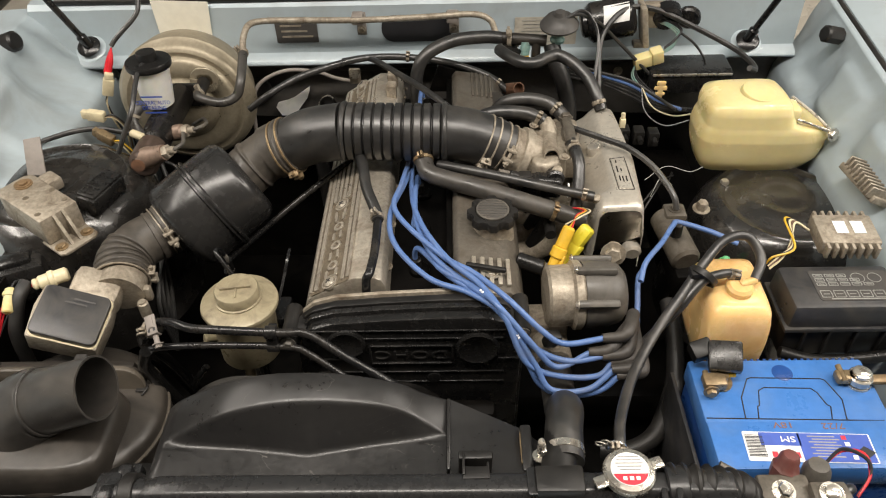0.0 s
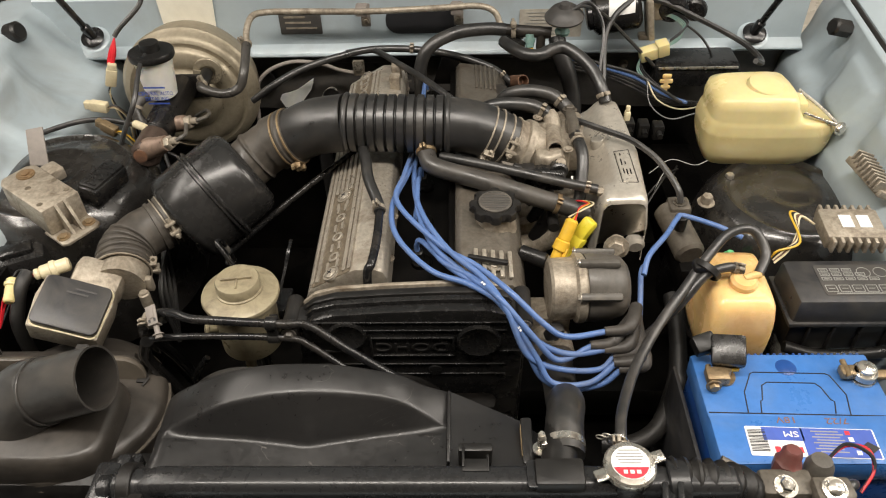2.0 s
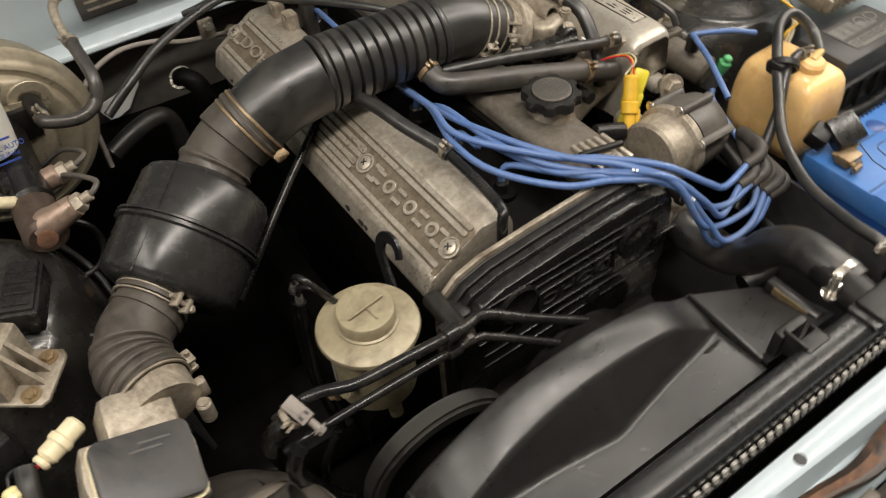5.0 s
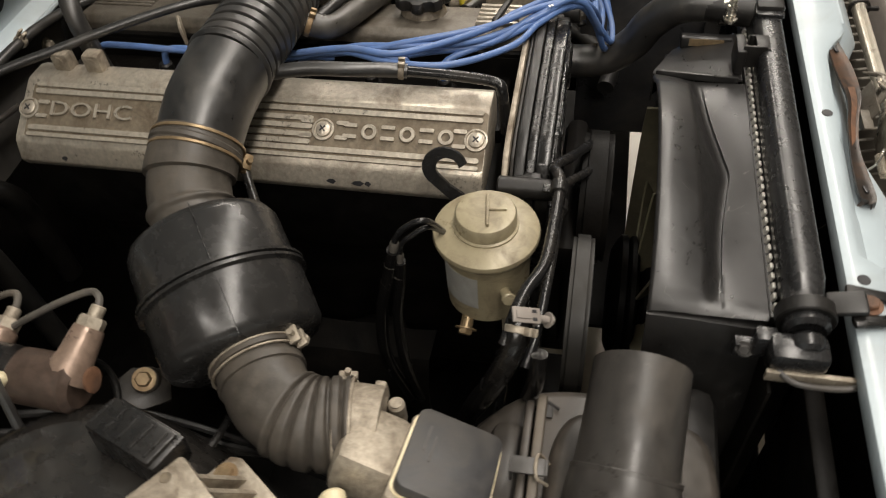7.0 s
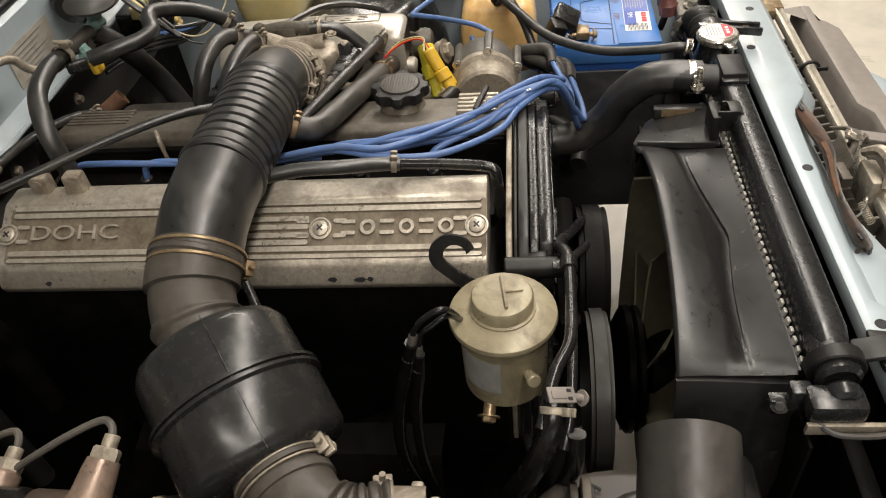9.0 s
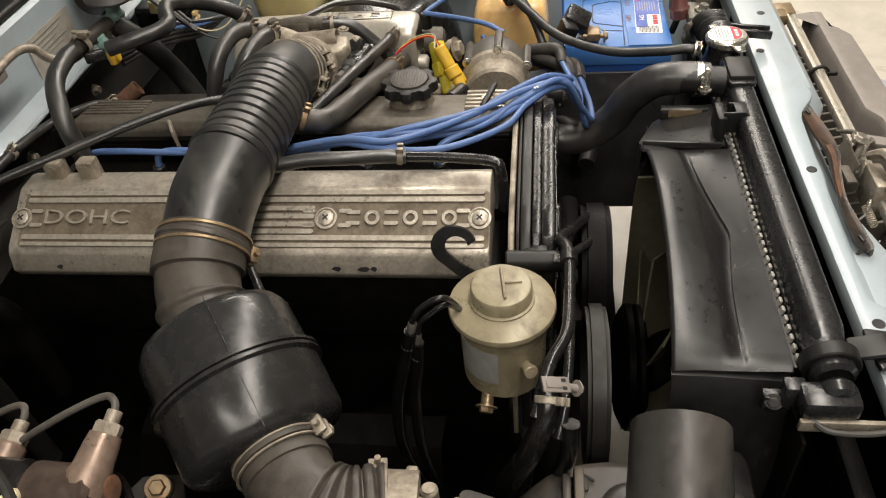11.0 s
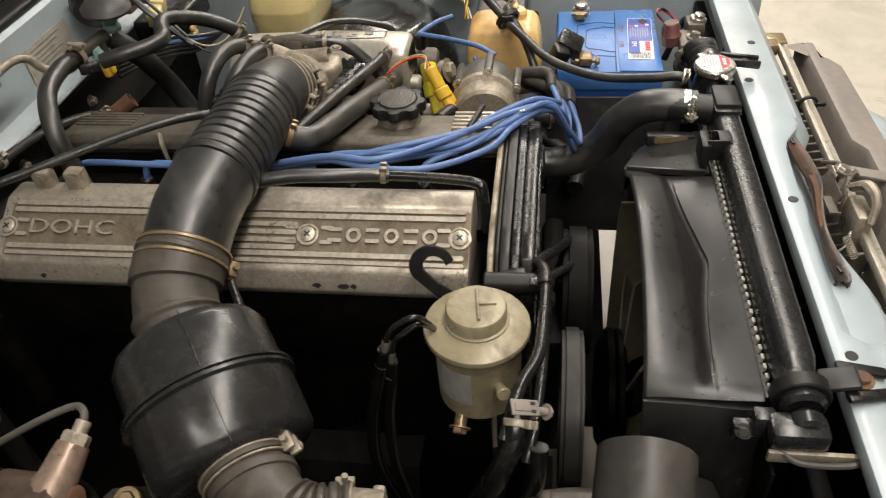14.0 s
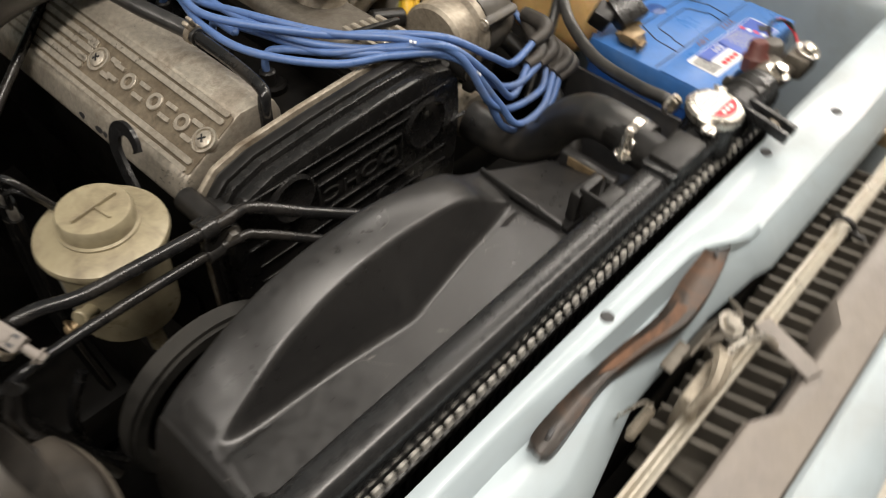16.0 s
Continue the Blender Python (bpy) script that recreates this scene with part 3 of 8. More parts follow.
def front_end():
    top = thing("grille_surround", (0, 0.25, 0.68), "dusty grey plastic grille surround behind the pale blue nose edge", "grille surround")
    rows = []
    for x in np.linspace(-0.80, 0.45, 51):
        bow = 0.010 * (x / 0.6) ** 2
        inner = 0.279 if x > 0.125 else 0.264 if x > -0.02 else 0.279 + bow
        outer = 0.225 + bow + (max(0.0, x - 0.385) / 0.065) * 0.055
        rows.append([(x, inner + 0.002, 0.60), (x, inner, 0.694), (x, inner - 0.004, 0.702), (x, inner - 0.010, 0.7035), (x, inner - 0.019, 0.7015), (x, outer + 0.012, 0.700), (x, outer + 0.003, 0.698), (x, outer, 0.690), (x, outer - 0.002, 0.60)])
    part("surround", sheet(rows, 0.003), NOSE, top)
    nose = []
    for x in np.linspace(-0.82, 0.375, 41):
        bow = 0.010 * (x / 0.6) ** 2
        end = min(1.0, max(0.0, (x - 0.22) / 0.155))
        w = (0.054 + 0.012 * min(1.0, max(0.0, (0.15 - x) / 0.4))) * (1 - end * 0.92)
        a = 0.226 + bow
        drop = 0.055 * min(1.0, max(0.0, (x - 0.10) / 0.28)) ** 1.5
        nose.append([(x, a, 0.66), (x, a - 0.001, 0.697 - drop), (x, a - 0.004 * (1 - end) - 0.001, 0.7005 - drop), (x, a - 0.4 * w, 0.700 - drop), (x, a - 0.78 * w, 0.697 - drop), (x, a - 0.95 * w, 0.688 - drop), (x, a - w, 0.660 - drop), (x, a - w, 0.5)])
    part("nose_edge", sheet(nose, 0.003), PAINT, top, "glossy pale blue painted edge")
    for x in np.arange(-0.03, 0.45, 0.0215):
        part("grille_bar", rbox((x, 0.308, 0.624), (0.0042, 0.076, 0.046), 0.001, Matrix.Rotation(radians(14), 4, "Z") @ Matrix.Rotation(radians(-14), 4, "Y"), 1), GRILLE, top)
    for z in (0.580, 0.615):
        part("grille_rail", rbox((0.205, 0.308, z - 0.030), (0.48, 0.076, 0.004), 0.001, None, 1), GRILLE, top)
    bar = thing("tie_bar", (0, 0.305, 0.69), "tarnished bright metal tie bar running across the nose", "tie bar")
    rail = [(0.3195, 0.692), (0.3198, 0.701), (0.3185, 0.7038), (0.3155, 0.7042), (0.3140, 0.7026), (0.3125, 0.7000), (0.3105, 0.7000), (0.3090, 0.7024), (0.3070, 0.7036), (0.3045, 0.7030), (0.3035, 0.7005), (0.3036, 0.692)]
    part("bar", prism(rail, 0.92, Matrix(((0, 0, 1, -0.44), (1, 0, 0, 0), (0, 1, 0, 0), (0, 0, 0, 1)))), RAIL, bar, "dull cream grooved metal rail")
    for x in (-0.33, 0.25):
        part("clip", join(ring((x, 0.311, 0.698), (1, 0, 0), 0.015, 0.011, 0.005, 18), rbox((x, 0.295, 0.700), (0.005, 0.018, 0.006), 0.001)), DULL, bar, "black cable tie")
    part("end_bracket", join(rbox((0.465, 0.322, 0.70), (0.04, 0.04, 0.012), 0.003), rbox((0.44, 0.335, 0.70), (0.03, 0.03, 0.02), 0.004)), CADMIUM, bar)
    # Added dark panel and tray; they make the space behind the grille black.
    single("condenser", join(rbox((0, 0.375, 0.50), (1.1, 0.02, 0.36), 0.004)), GREASESHADE, "near-black panel added as a condenser to darken the grille gap", "condenser")
    single("lower_air_guide", join(rbox((0, 0.30, 0.40), (1.3, 0.22, 0.01), 0.002)), GREASESHADE, "near-black tray added under the grille to hide the floor", "air guide")
    return top


front_end()


def bonnet_latch():
    top = thing("bonnet_latch", (-0.03, 0.34, 0.70), "rusty sprung bonnet latch on the radiator support", "latch")
    back = spline([(0.098, 0.380, 0.745), (0.088, 0.387, 0.745), (0.035, 0.385, 0.745), (-0.019, 0.379, 0.744), (-0.073, 0.385, 0.743), (-0.131, 0.389, 0.742), (-0.179, 0.388, 0.741), (-0.186, 0.380, 0.740)], 5)
    front = spline([(0.100, 0.374, 0.743), (0.090, 0.370, 0.741), (0.043, 0.361, 0.739), (-0.003, 0.359, 0.737), (-0.047, 0.368, 0.737), (-0.102, 0.375, 0.737), (-0.173, 0.369, 0.736), (-0.186, 0.374, 0.736)], 5)
    rows = [[p + Vector((0, 0, -0.004)), p, p.lerp(q, 0.2) + Vector((0, 0, -0.0022)), p.lerp(q, 0.5) + Vector((0, 0, -0.003)), p.lerp(q, 0.8) + Vector((0, 0, -0.0018)), q, q + Vector((0, -0.001, -0.010))] for p, q in zip(back, front)]
    part("latch_plate", sheet(rows, 0.0018), LATCH, top, "dark brown rusty stamped strip")
    part("rust_patch", sheet([[p.lerp(q, f) + Vector((0, 0, -0.0017)) for f in (0.3, 0.5, 0.72)] for p, q in zip(back[13:24], front[13:24])], 0.0004), RUST, top, "orange rust on the strip")
    for i in (6, 29):
        m_ = back[i].lerp(front[i], 0.5)
        part("slot", rbox((m_.x, m_.y, m_.z - 0.0008), (0.010, 0.004, 0.002), 0.0005, Matrix.Rotation(radians(12), 4, "Z")), BLACKFILL, top)
    part("catch_plate", wobble(join(rbox((0.005, 0.345, 0.716), (0.060, 0.003, 0.034), 0.001, pose(0, 0, 0, 20, 0, 0)), rbox((-0.025, 0.350, 0.718), (0.035, 0.012, 0.003), 0.001)), 0.0015, 50), DIRTYALU, top, "grey pressed catch plate")
    part("catch_claw", sweep([(0.055, 0.345, 0.728), (0.035, 0.330, 0.738), (0.010, 0.330, 0.736), (-0.004, 0.340, 0.724), (0.006, 0.346, 0.712)], [0.002, 0.004, 0.0045, 0.004, 0.002], 8), DIRTYALU, top, "curved grey steel claw")
    part("pivot", join(hexhead((0.018, 0.330, 0.741), (0, -0.3, 1), 0.008, 0.006), rod((0.018, 0.333, 0.715), (0.018, 0.330, 0.741), 0.004, 10)), STEEL, top, "bright pivot nut")
    part("spring_leg", sweep([(-0.075, 0.340, 0.712), (-0.09, 0.345, 0.728), (-0.105, 0.352, 0.722), (-0.10, 0.356, 0.706)], 0.0014, 6), STEEL, top, "bright hooked spring end")
    part("hook_lever", join(sweep([(-0.01, 0.325, 0.735), (-0.03, 0.315, 0.75), (-0.05, 0.31, 0.742), (-0.065, 0.315, 0.72)], [0.006, 0.008, 0.006, 0.004], 8), rbox((-0.035, 0.318, 0.70), (0.05, 0.02, 0.05), 0.004)), OLDALU, top, "grey steel catch lever")
    coil = [(-0.075 - 0.0006 * i, 0.340 + 0.0045 * math.cos(i * 1.05), 0.705 + 0.0045 * math.sin(i * 1.05)) for i in range(54)]
    part("spring", sweep(coil, 0.0009, 6, 2), OLDALU, top, "coiled return spring")
    part("catch_arm", sweep([(0.06, 0.29, 0.70), (0.045, 0.305, 0.72), (0.02, 0.32, 0.715), (-0.02, 0.325, 0.69)], 0.004, 8), STEEL, top)
    part("cross_strap", rbox((0.062, 0.285, 0.706), (0.02, 0.065, 0.005), 0.002, Matrix.Rotation(radians(-18), 4, "Z")), NOSE, top)
    return top


bonnet_latch()

# ---- radiator and fan ----


def radiator():
    top = thing("radiator", (-0.05, 0.46, 0.4), "black-tanked radiator with crimped silver tabs behind the nose panel", "radiator")
    prof = [(0.4445, 0.728), (0.4447, 0.758), (0.4455, 0.7635), (0.448, 0.768), (0.4515, 0.7708), (0.4550, 0.7722), (0.4705, 0.7722), (0.4740, 0.7710), (0.4772, 0.7678), (0.4793, 0.763), (0.4803, 0.756), (0.481, 0.728)]
    rows = []
    for x in (-0.345, -0.34, -0.32, -0.2, -0.07, 0.05, 0.14, 0.25, 0.33, 0.345):
        k = 0.55 if abs(x) > 0.342 else 0.85 if abs(x) > 0.335 else 1.0
        rows.append([(x, 0.462 + (y - 0.462) * k, 0.735 + (z - 0.735) * k) for y, z in prof])
    b = sheet(rows)
    bmesh.ops.holes_fill(b, edges=b.edges)
    part("top_tank", b, TANKBLACK, top, "smooth black plastic top tank")
    part("tank_pad", prism(rounded(0.062, 0.034, 0.003), 0.006, Matrix.Translation((0.13, 0.4625, 0.7705)), 0.001), TANKBLACK, top)
    part("core", rbox((0, 0.458, 0.52), (0.66, 0.03, 0.42), 0), GREASESHADE, top, "black core")
    for x in np.arange(-0.33, 0.335, 0.012):
        part("core_fin", rbox((x, 0.458, 0.52), (0.004, 0.045, 0.42), 0), GREASESHADE, top)
    gutter = part("header_plate", join(rbox((0, 0.4855, 0.724), (0.69, 0.007, 0.012), 0.002), rbox((0, 0.4395, 0.724), (0.69, 0.007, 0.012), 0.002)), DULL, top)
    tab = rbox((0, 0, 0), (0.0068, 0.0036, 0.011), 0.0006, None, 1)
    me = bpy.data.meshes.new("crimp_tab")
    tab.to_mesh(me)
    tab.free()
    me.materials.append(TABS)
    for y, a in ((0.4845, 14), (0.4405, -14)):
        for i in range(48):
            o = new("crimp_tab", me)
            o.parent = top
            o.matrix_parent_inverse = top.matrix_basis.inverted()
            o.matrix_basis = pose(-0.335 + 0.0125 * i, y, 0.731, a, 0, 0)
    neck = part("outlet_neck", join(rod((0.135, 0.47, 0.757), (0.147, 0.535, 0.757), 0.021, 24), rbox((0.135, 0.462, 0.772), (0.055, 0.034, 0.022), 0.004)), DULL, top, "black plastic hose neck")
    part("filler_neck", lathe([(0.03, -0.02), (0.026, 0.0), (0.024, 0.016), (0, 0.016)], (0.212, 0.467, 0.762), (0, 0, 1), 28), PLASTIC, top)
    part("tank_end", lathe([(0.019, -0.02), (0.019, 0.0), (0.021, 0.004), (0.021, 0.030), (0.0165, 0.034), (0.016, 0.030), (0, 0.028)], (-0.338, 0.463, 0.749), (-1, 0, -0.05), 30), TANKBLACK, top, "round black end fitting")
    strap = part("side_clamp", join(ring((-0.346, 0.463, 0.749), (-1, 0, -0.05), 0.0265, 0.021, 0.016, 32), rbox((-0.345, 0.430, 0.762), (0.026, 0.034, 0.007), 0.003, pose(0, 0, 0, -14, 0, 0)), rbox((-0.355, 0.400, 0.7535), (0.012, 0.052, 0.007), 0.003, pose(0, 0, 0, 4, 0, 14)), rbox((-0.325, 0.404, 0.7535), (0.012, 0.046, 0.007), 0.003, pose(0, 0, 0, 4, 0, -6)), rbox((-0.340, 0.413, 0.7505), (0.030, 0.020, 0.004), 0.001)), DULL, top, "black forked mounting strap")
    part("clamp_bolt", hexhead((-0.340, 0.408, 0.7565), (0, 0, 1), 0.0075, 0.006), RUST, strap, "rusty bolt")
    box = part("drain_fitting", join(rbox((-0.389, 0.470, 0.738), (0.030, 0.052, 0.026), 0.007), rbox((-0.376, 0.497, 0.732), (0.016, 0.020, 0.030), 0.003), rod((-0.374, 0.463, 0.745), (-0.392, 0.463, 0.742), 0.016, 24, 0.004), rbox((-0.372, 0.508, 0.716), (0.012, 0.026, 0.020), 0.002)), TANKBLACK, top, "black plastic side fitting with a square hole")
    part("square_hole", rbox((-0.386, 0.470, 0.7508), (0.010, 0.014, 0.001), 0), BLACKFILL, box)
    part("fitting_screw", hexhead((-0.379, 0.512, 0.722), (-0.8, 0.3, 0.4), 0.0055, 0.004), SHADEGREY, box)
    plate = part("side_bracket", join(rbox((-0.404, 0.452, 0.722), (0.005, 0.088, 0.014), 0.001), rbox((-0.394, 0.411, 0.720), (0.026, 0.008, 0.014), 0.001)), OLDALU, top, "grey sheet bracket")
    part("bracket_wire", sweep([(-0.400, 0.488, 0.728), (-0.412, 0.47, 0.724), (-0.412, 0.43, 0.724), (-0.405, 0.415, 0.728), (-0.385, 0.416, 0.732)], 0.0030, 8), SHADEGREY, plate)
    return top


radiator()


def radiator_cap():
    c = Vector((0.212, 0.467, 0.778))
    top = thing("radiator_cap", c, "bright metal radiator pressure cap with red and white label", "radiator cap")
    body = lathe([(0.0, 0.0), (0.031, 0.0), (0.0325, 0.003), (0.0325, 0.009), (0.030, 0.012), (0.024, 0.013), (0.0, 0.0135)], c, (0, 0, 1), 36)
    ears = [rbox(c + Vector((s * 0.034, s * 0.012, 0.006)), (0.022, 0.016, 0.005), 0.002, Matrix.Rotation(radians(20), 4, "Z")) for s in (1, -1)]
    part("cap", join(body, *ears), STEEL, top)
    lab = part("label_disc", lathe([(0, 0.0139), (0.0235, 0.0137), (0.0235, 0.0132)], c, (0, 0, 1), 32), WHITEINK, top, "white printed disc")
    seg = [(0.0225 * math.cos(a), 0.0225 * math.sin(a)) for a in np.linspace(radians(198), radians(342), 12)]
    part("label_red", prism(seg, 0.0006, Matrix.Translation(c + Vector((0, 0, 0.0138)))), REDINK, top, "red printed segment")
    for k in range(5):
        part("print_line", rbox(c + Vector((0, 0.017 - 0.0045 * k, 0.0142)), (0.02 + 0.004 * min(k, 4 - k) + 0.006, 0.0014, 0.0004), 0), GREYINK, lab)
    for s in (-1, 0, 1):
        part("print_mark", rbox(c + Vector((s * 0.008, -0.0135, 0.0146)), (0.005, 0.005, 0.0004), 0), WHITEINK, lab)
    return top


radiator_cap().scale = (0.9, 0.9, 0.95)


def shroud():
    top = thing("fan_shroud", (-0.18, 0.55, 0.6), "scuffed black plastic fan shroud arching over the cooling fan", "fan shroud")

    def curve(pts):
        line = spline(pts, 10)
        ks = [p.x for p in line]
        return lambda x: (float(np.interp(x, ks, [p.y for p in line])), float(np.interp(x, ks, [p.z for p in line])))
    lip = curve([(-0.415, 0.6, 0.63), (-0.392, 0.6, 0.672), (-0.352, 0.6, 0.730), (-0.32, 0.6, 0.756), (-0.27, 0.6, 0.782), (-0.225, 0.6, 0.7955), (-0.178, 0.6, 0.800), (-0.124, 0.6, 0.797), (-0.055, 0.6, 0.779), (-0.021, 0.6, 0.757), (0.008, 0.6, 0.743)])
    crease = curve([(-0.336, 0.549, 0.742), (-0.302, 0.551, 0.758), (-0.25, 0.557, 0.776), (-0.175, 0.561, 0.788), (-0.107, 0.563, 0.783), (-0.053, 0.564, 0.770), (-0.016, 0.561, 0.748), (0.008, 0.553, 0.735)])
    vee = curve([(-0.336, 0.541, 0.737), (-0.25, 0.5365, 0.737), (-0.19, 0.529, 0.737), (-0.161, 0.5255, 0.737), (-0.13, 0.531, 0.737), (-0.07, 0.542, 0.736), (0.008, 0.552, 0.7345)])
    rows = []

    def fillet(a, p, b, size):
        """Points that round the corner p between a and b."""
        a, p, b = Vector(a), Vector(p), Vector(b)
        u = p + (a - p) * min(0.45, size / max(1e-6, (a - p).length))
        w = p + (b - p) * min(0.45, size / max(1e-6, (b - p).length))
        return [u * (1 - t) ** 2 + p * (2 * t * (1 - t)) + w * t * t for t in (0.0, 0.2, 0.4, 0.6, 0.8, 1.0)]
    for x in np.linspace(-0.352, 0.008, 90):
        zl = lip(x)[1]
        zd = 0.735 if x > -0.35 else 0.735 - (-0.35 - x) * 1.2
        if x <= -0.336:
            yb, yc = 0.550, 0.540
            zb, zc = zl + (zd - zl) * 0.48, zl + (zd - zl) * 0.56
        else:
            (yb, zb), (yc, zc) = crease(x), vee(x)
        ends = min(1.0, max(0.0, (x + 0.336) / 0.08)) * min(1.0, max(0.0, (0.008 - x) / 0.08))
        ends = ends * ends * (3 - 2 * ends)
        edge, step, foot, front = (x, 0.598, zl), (x, yb, zb + 0.0045 * ends), (x, yc, zc - 0.003 * ends), (x, 0.4905, zd)
        pts = [(x, 0.602, zl - 0.005), (x, 0.6005, zl - 0.0005), edge]
        for k in (0.3, 0.6):
            pts.append((x, 0.598 + (yb - 0.598) * k, zl + (step[2] - zl) * k + 0.0012 * math.sin(math.pi * k)))
        pts += fillet(edge, step, foot, 0.006) + fillet(step, foot, front, 0.007)
        # a soft raised welt follows the foot of the step
        pts += [(x, yc - 0.0075, zc + 0.0016 * ends), (x, yc - 0.0115, zc + 0.0012 * ends), (x, yc - 0.020, zc)]
        for k in (0.5, 1.0):
            pts.append((x, yc - 0.020 + (0.4905 - yc + 0.020) * k, zc + (zd - zc) * k))
        pts.append((x, 0.4905, zd - 0.02))
        rows.append(pts)
    part("upper_cowl", sheet(rows), SHROUD, top, "smooth scuffed black upper half", 75)
    right = [[(0.010, 0.602, 0.70), (0.010, 0.602, 0.742), (0.012, 0.56, 0.736), (0.012, 0.494, 0.738)], [(0.035, 0.60, 0.69), (0.035, 0.60, 0.728), (0.035, 0.56, 0.730), (0.035, 0.494, 0.737)],
             [(0.10, 0.578, 0.66), (0.10, 0.575, 0.716), (0.10, 0.55, 0.724), (0.10, 0.494, 0.735)], [(0.125, 0.57, 0.62), (0.125, 0.565, 0.70), (0.125, 0.55, 0.715), (0.125, 0.494, 0.73)]]
    part("side_cowl", sheet(right, 0.0025), SHROUD, top)
    part("stiffener", rbox((0.0105, 0.549, 0.7405), (0.004, 0.10, 0.010), 0.0015, Matrix.Rotation(radians(3), 4, "X")), SHROUD, top)
    inner = []
    for y, bulge in ((0.606, 0.0), (0.59, 0.004), (0.55, 0.010), (0.498, 0.012)):
        inner.append([(-0.004 - 0.05 * ((z - 0.55) / 0.2) ** 4 + bulge * 0.2, y, z) for z in np.linspace(0.30, 0.722, 18)])
    part("inner_wall", sheet(inner, 0.003), FAN, top, "dull olive-black inner wall")
    lower = [[(-0.345, y, z0), (-0.354, y, z0 - 0.002), (-0.360, y, z0 - 0.014), (-0.366, y, 0.690 - d), (-0.374, y, 0.655 - d), (-0.378, y, 0.60), (-0.376, y, 0.50), (-0.36, y, 0.30)] for y, z0, d in ((0.490, 0.722, 0.02), (0.52, 0.724, 0.015), (0.56, 0.727, 0.006), (0.602, 0.728, 0.0))]
    part("lower_cowl", sheet(lower, 0.003), DULL, top, "dull black lower half")
    part("back_wall", rbox((-0.362, 0.603, 0.45), (0.024, 0.004, 0.3), 0.001), DULL, top)
    part("back_wall", rbox((0.07, 0.58, 0.50), (0.09, 0.004, 0.40), 0.001), DULL, top)
    # Darker than the other walls: the shade beside the radiator is in its colour.
    part("front_wall", rbox((-0.13, 0.487, 0.45), (0.56, 0.004, 0.50), 0.001), GREASESHADE, top)
    part("wire_clip", join(rbox((0.042, 0.475, 0.772), (0.030, 0.016, 0.004), 0.001), rbox((0.028, 0.485, 0.762), (0.003, 0.028, 0.03), 0.001), rbox((0.056, 0.478, 0.764), (0.003, 0.022, 0.02), 0.001), rbox((0.042, 0.500, 0.755), (0.04, 0.012, 0.034), 0.003)), DULL, top, "square black clip")
    part("label_pad", rbox((0.106, 0.533, 0.728), (0.014, 0.066, 0.018), 0.003), SHROUD, top)
    part("brown_label", wobble(rbox((0.0986, 0.533, 0.7305), (0.0008, 0.044, 0.0105), 0), 0.0002, 80), CADMIUM, top, "brown worn label")
    return top


shroud()


def fan():
    c = Vector((-0.15, 0.572, 0.485))
    top = thing("cooling_fan", c, "black engine cooling fan with a viscous hub inside the shroud", "fan")
    part("hub", lathe([(0, -0.03), (0.05, -0.03), (0.055, -0.015), (0.055, 0.01), (0.045, 0.02), (0.02, 0.025), (0, 0.025)], c, (0, 1, 0), 30), GREASESHADE, top)
    for k in range(8):
        a = 2 * math.pi * k / 8 + 0.35
        rows = []
        for r, tw in ((0.05, 0.9), (0.09, 0.75), (0.14, 0.6), (0.165, 0.5)):
            d = Vector((math.cos(a), 0, math.sin(a)))
            t = Vector((-math.sin(a), 0, math.cos(a)))
            w = 0.035
            rows.append([c + d * r + (t * math.cos(tw) + Vector((0, 1, 0)) * math.sin(tw)) * w * s for s in (-1, 0, 1)])
        part("blade", sheet(rows, 0.003), FAN, top)
    clutch = lathe([(0, 0.018), (0.078, 0.020), (0.086, 0.024), (0.086, 0.030), (0.080, 0.033), (0.087, 0.036), (0.087, 0.044), (0.078, 0.050), (0.066, 0.056), (0, 0.057)], c, (0, 1, 0), 30)
    part("clutch", clutch, GREASESHADE, top)
    return top


fan()


def pulley(c, r, w, label, mat):
    top = thing("belt_pulley", c, label, "pulley", "belt pulleys")
    part("rim", lathe([(r - 0.012, 0), (r, 0), (r, 0.003), (r - 0.006, w / 2), (r, w - 0.003), (r, w), (r - 0.012, w), (r - 0.014, w * 0.5), (r - 0.012, 0)], c, (0, 1, 0), 64), mat, top)
    part("web", lathe([(r - 0.013, w * 0.5), (r * 0.5, w * 0.55), (0.02, w * 0.2), (0, w * 0.2)], c, (0, 1, 0), 32), GREASESHADE, top)
    part("belt", lathe([(r - 0.004, w * 0.2), (r + 0.0035, w * 0.2), (r + 0.0035, w * 0.8), (r - 0.004, w * 0.8), (r - 0.004, w * 0.2)], c, (0, 1, 0), 64), mat, top, "worn drive belt")
    return top


pulley(Vector((-0.278, 0.655, 0.606)), 0.092, 0.024, "large dusty grey belt-driven steering pump pulley", PULLEY)
pulley(Vector((-0.075, 0.640, 0.60)), 0.085, 0.038, "black water pump pulley at the front of the engine", GREASESHADE)
# Added blocks in near-black fill the shaded space at the engine front.
single("water_pump", join(rbox((-0.05, 0.690, 0.50), (0.26, 0.035, 0.22), 0.015), rod((-0.075, 0.635, 0.590), (-0.075, 0.69, 0.595), 0.02, 24, 0.005)), GREASESHADE, "near-black water pump block added to fill the dark behind the fan", "water pump")
single("alternator", join(rod((0.02, 0.66, 0.50), (0.02, 0.80, 0.50), 0.06, 28, 0.01), rbox((-0.08, 0.70, 0.47), (0.2, 0.08, 0.2), 0.02)), GREASESHADE, "near-black drive castings added to fill the dark at the engine front", "alternator")
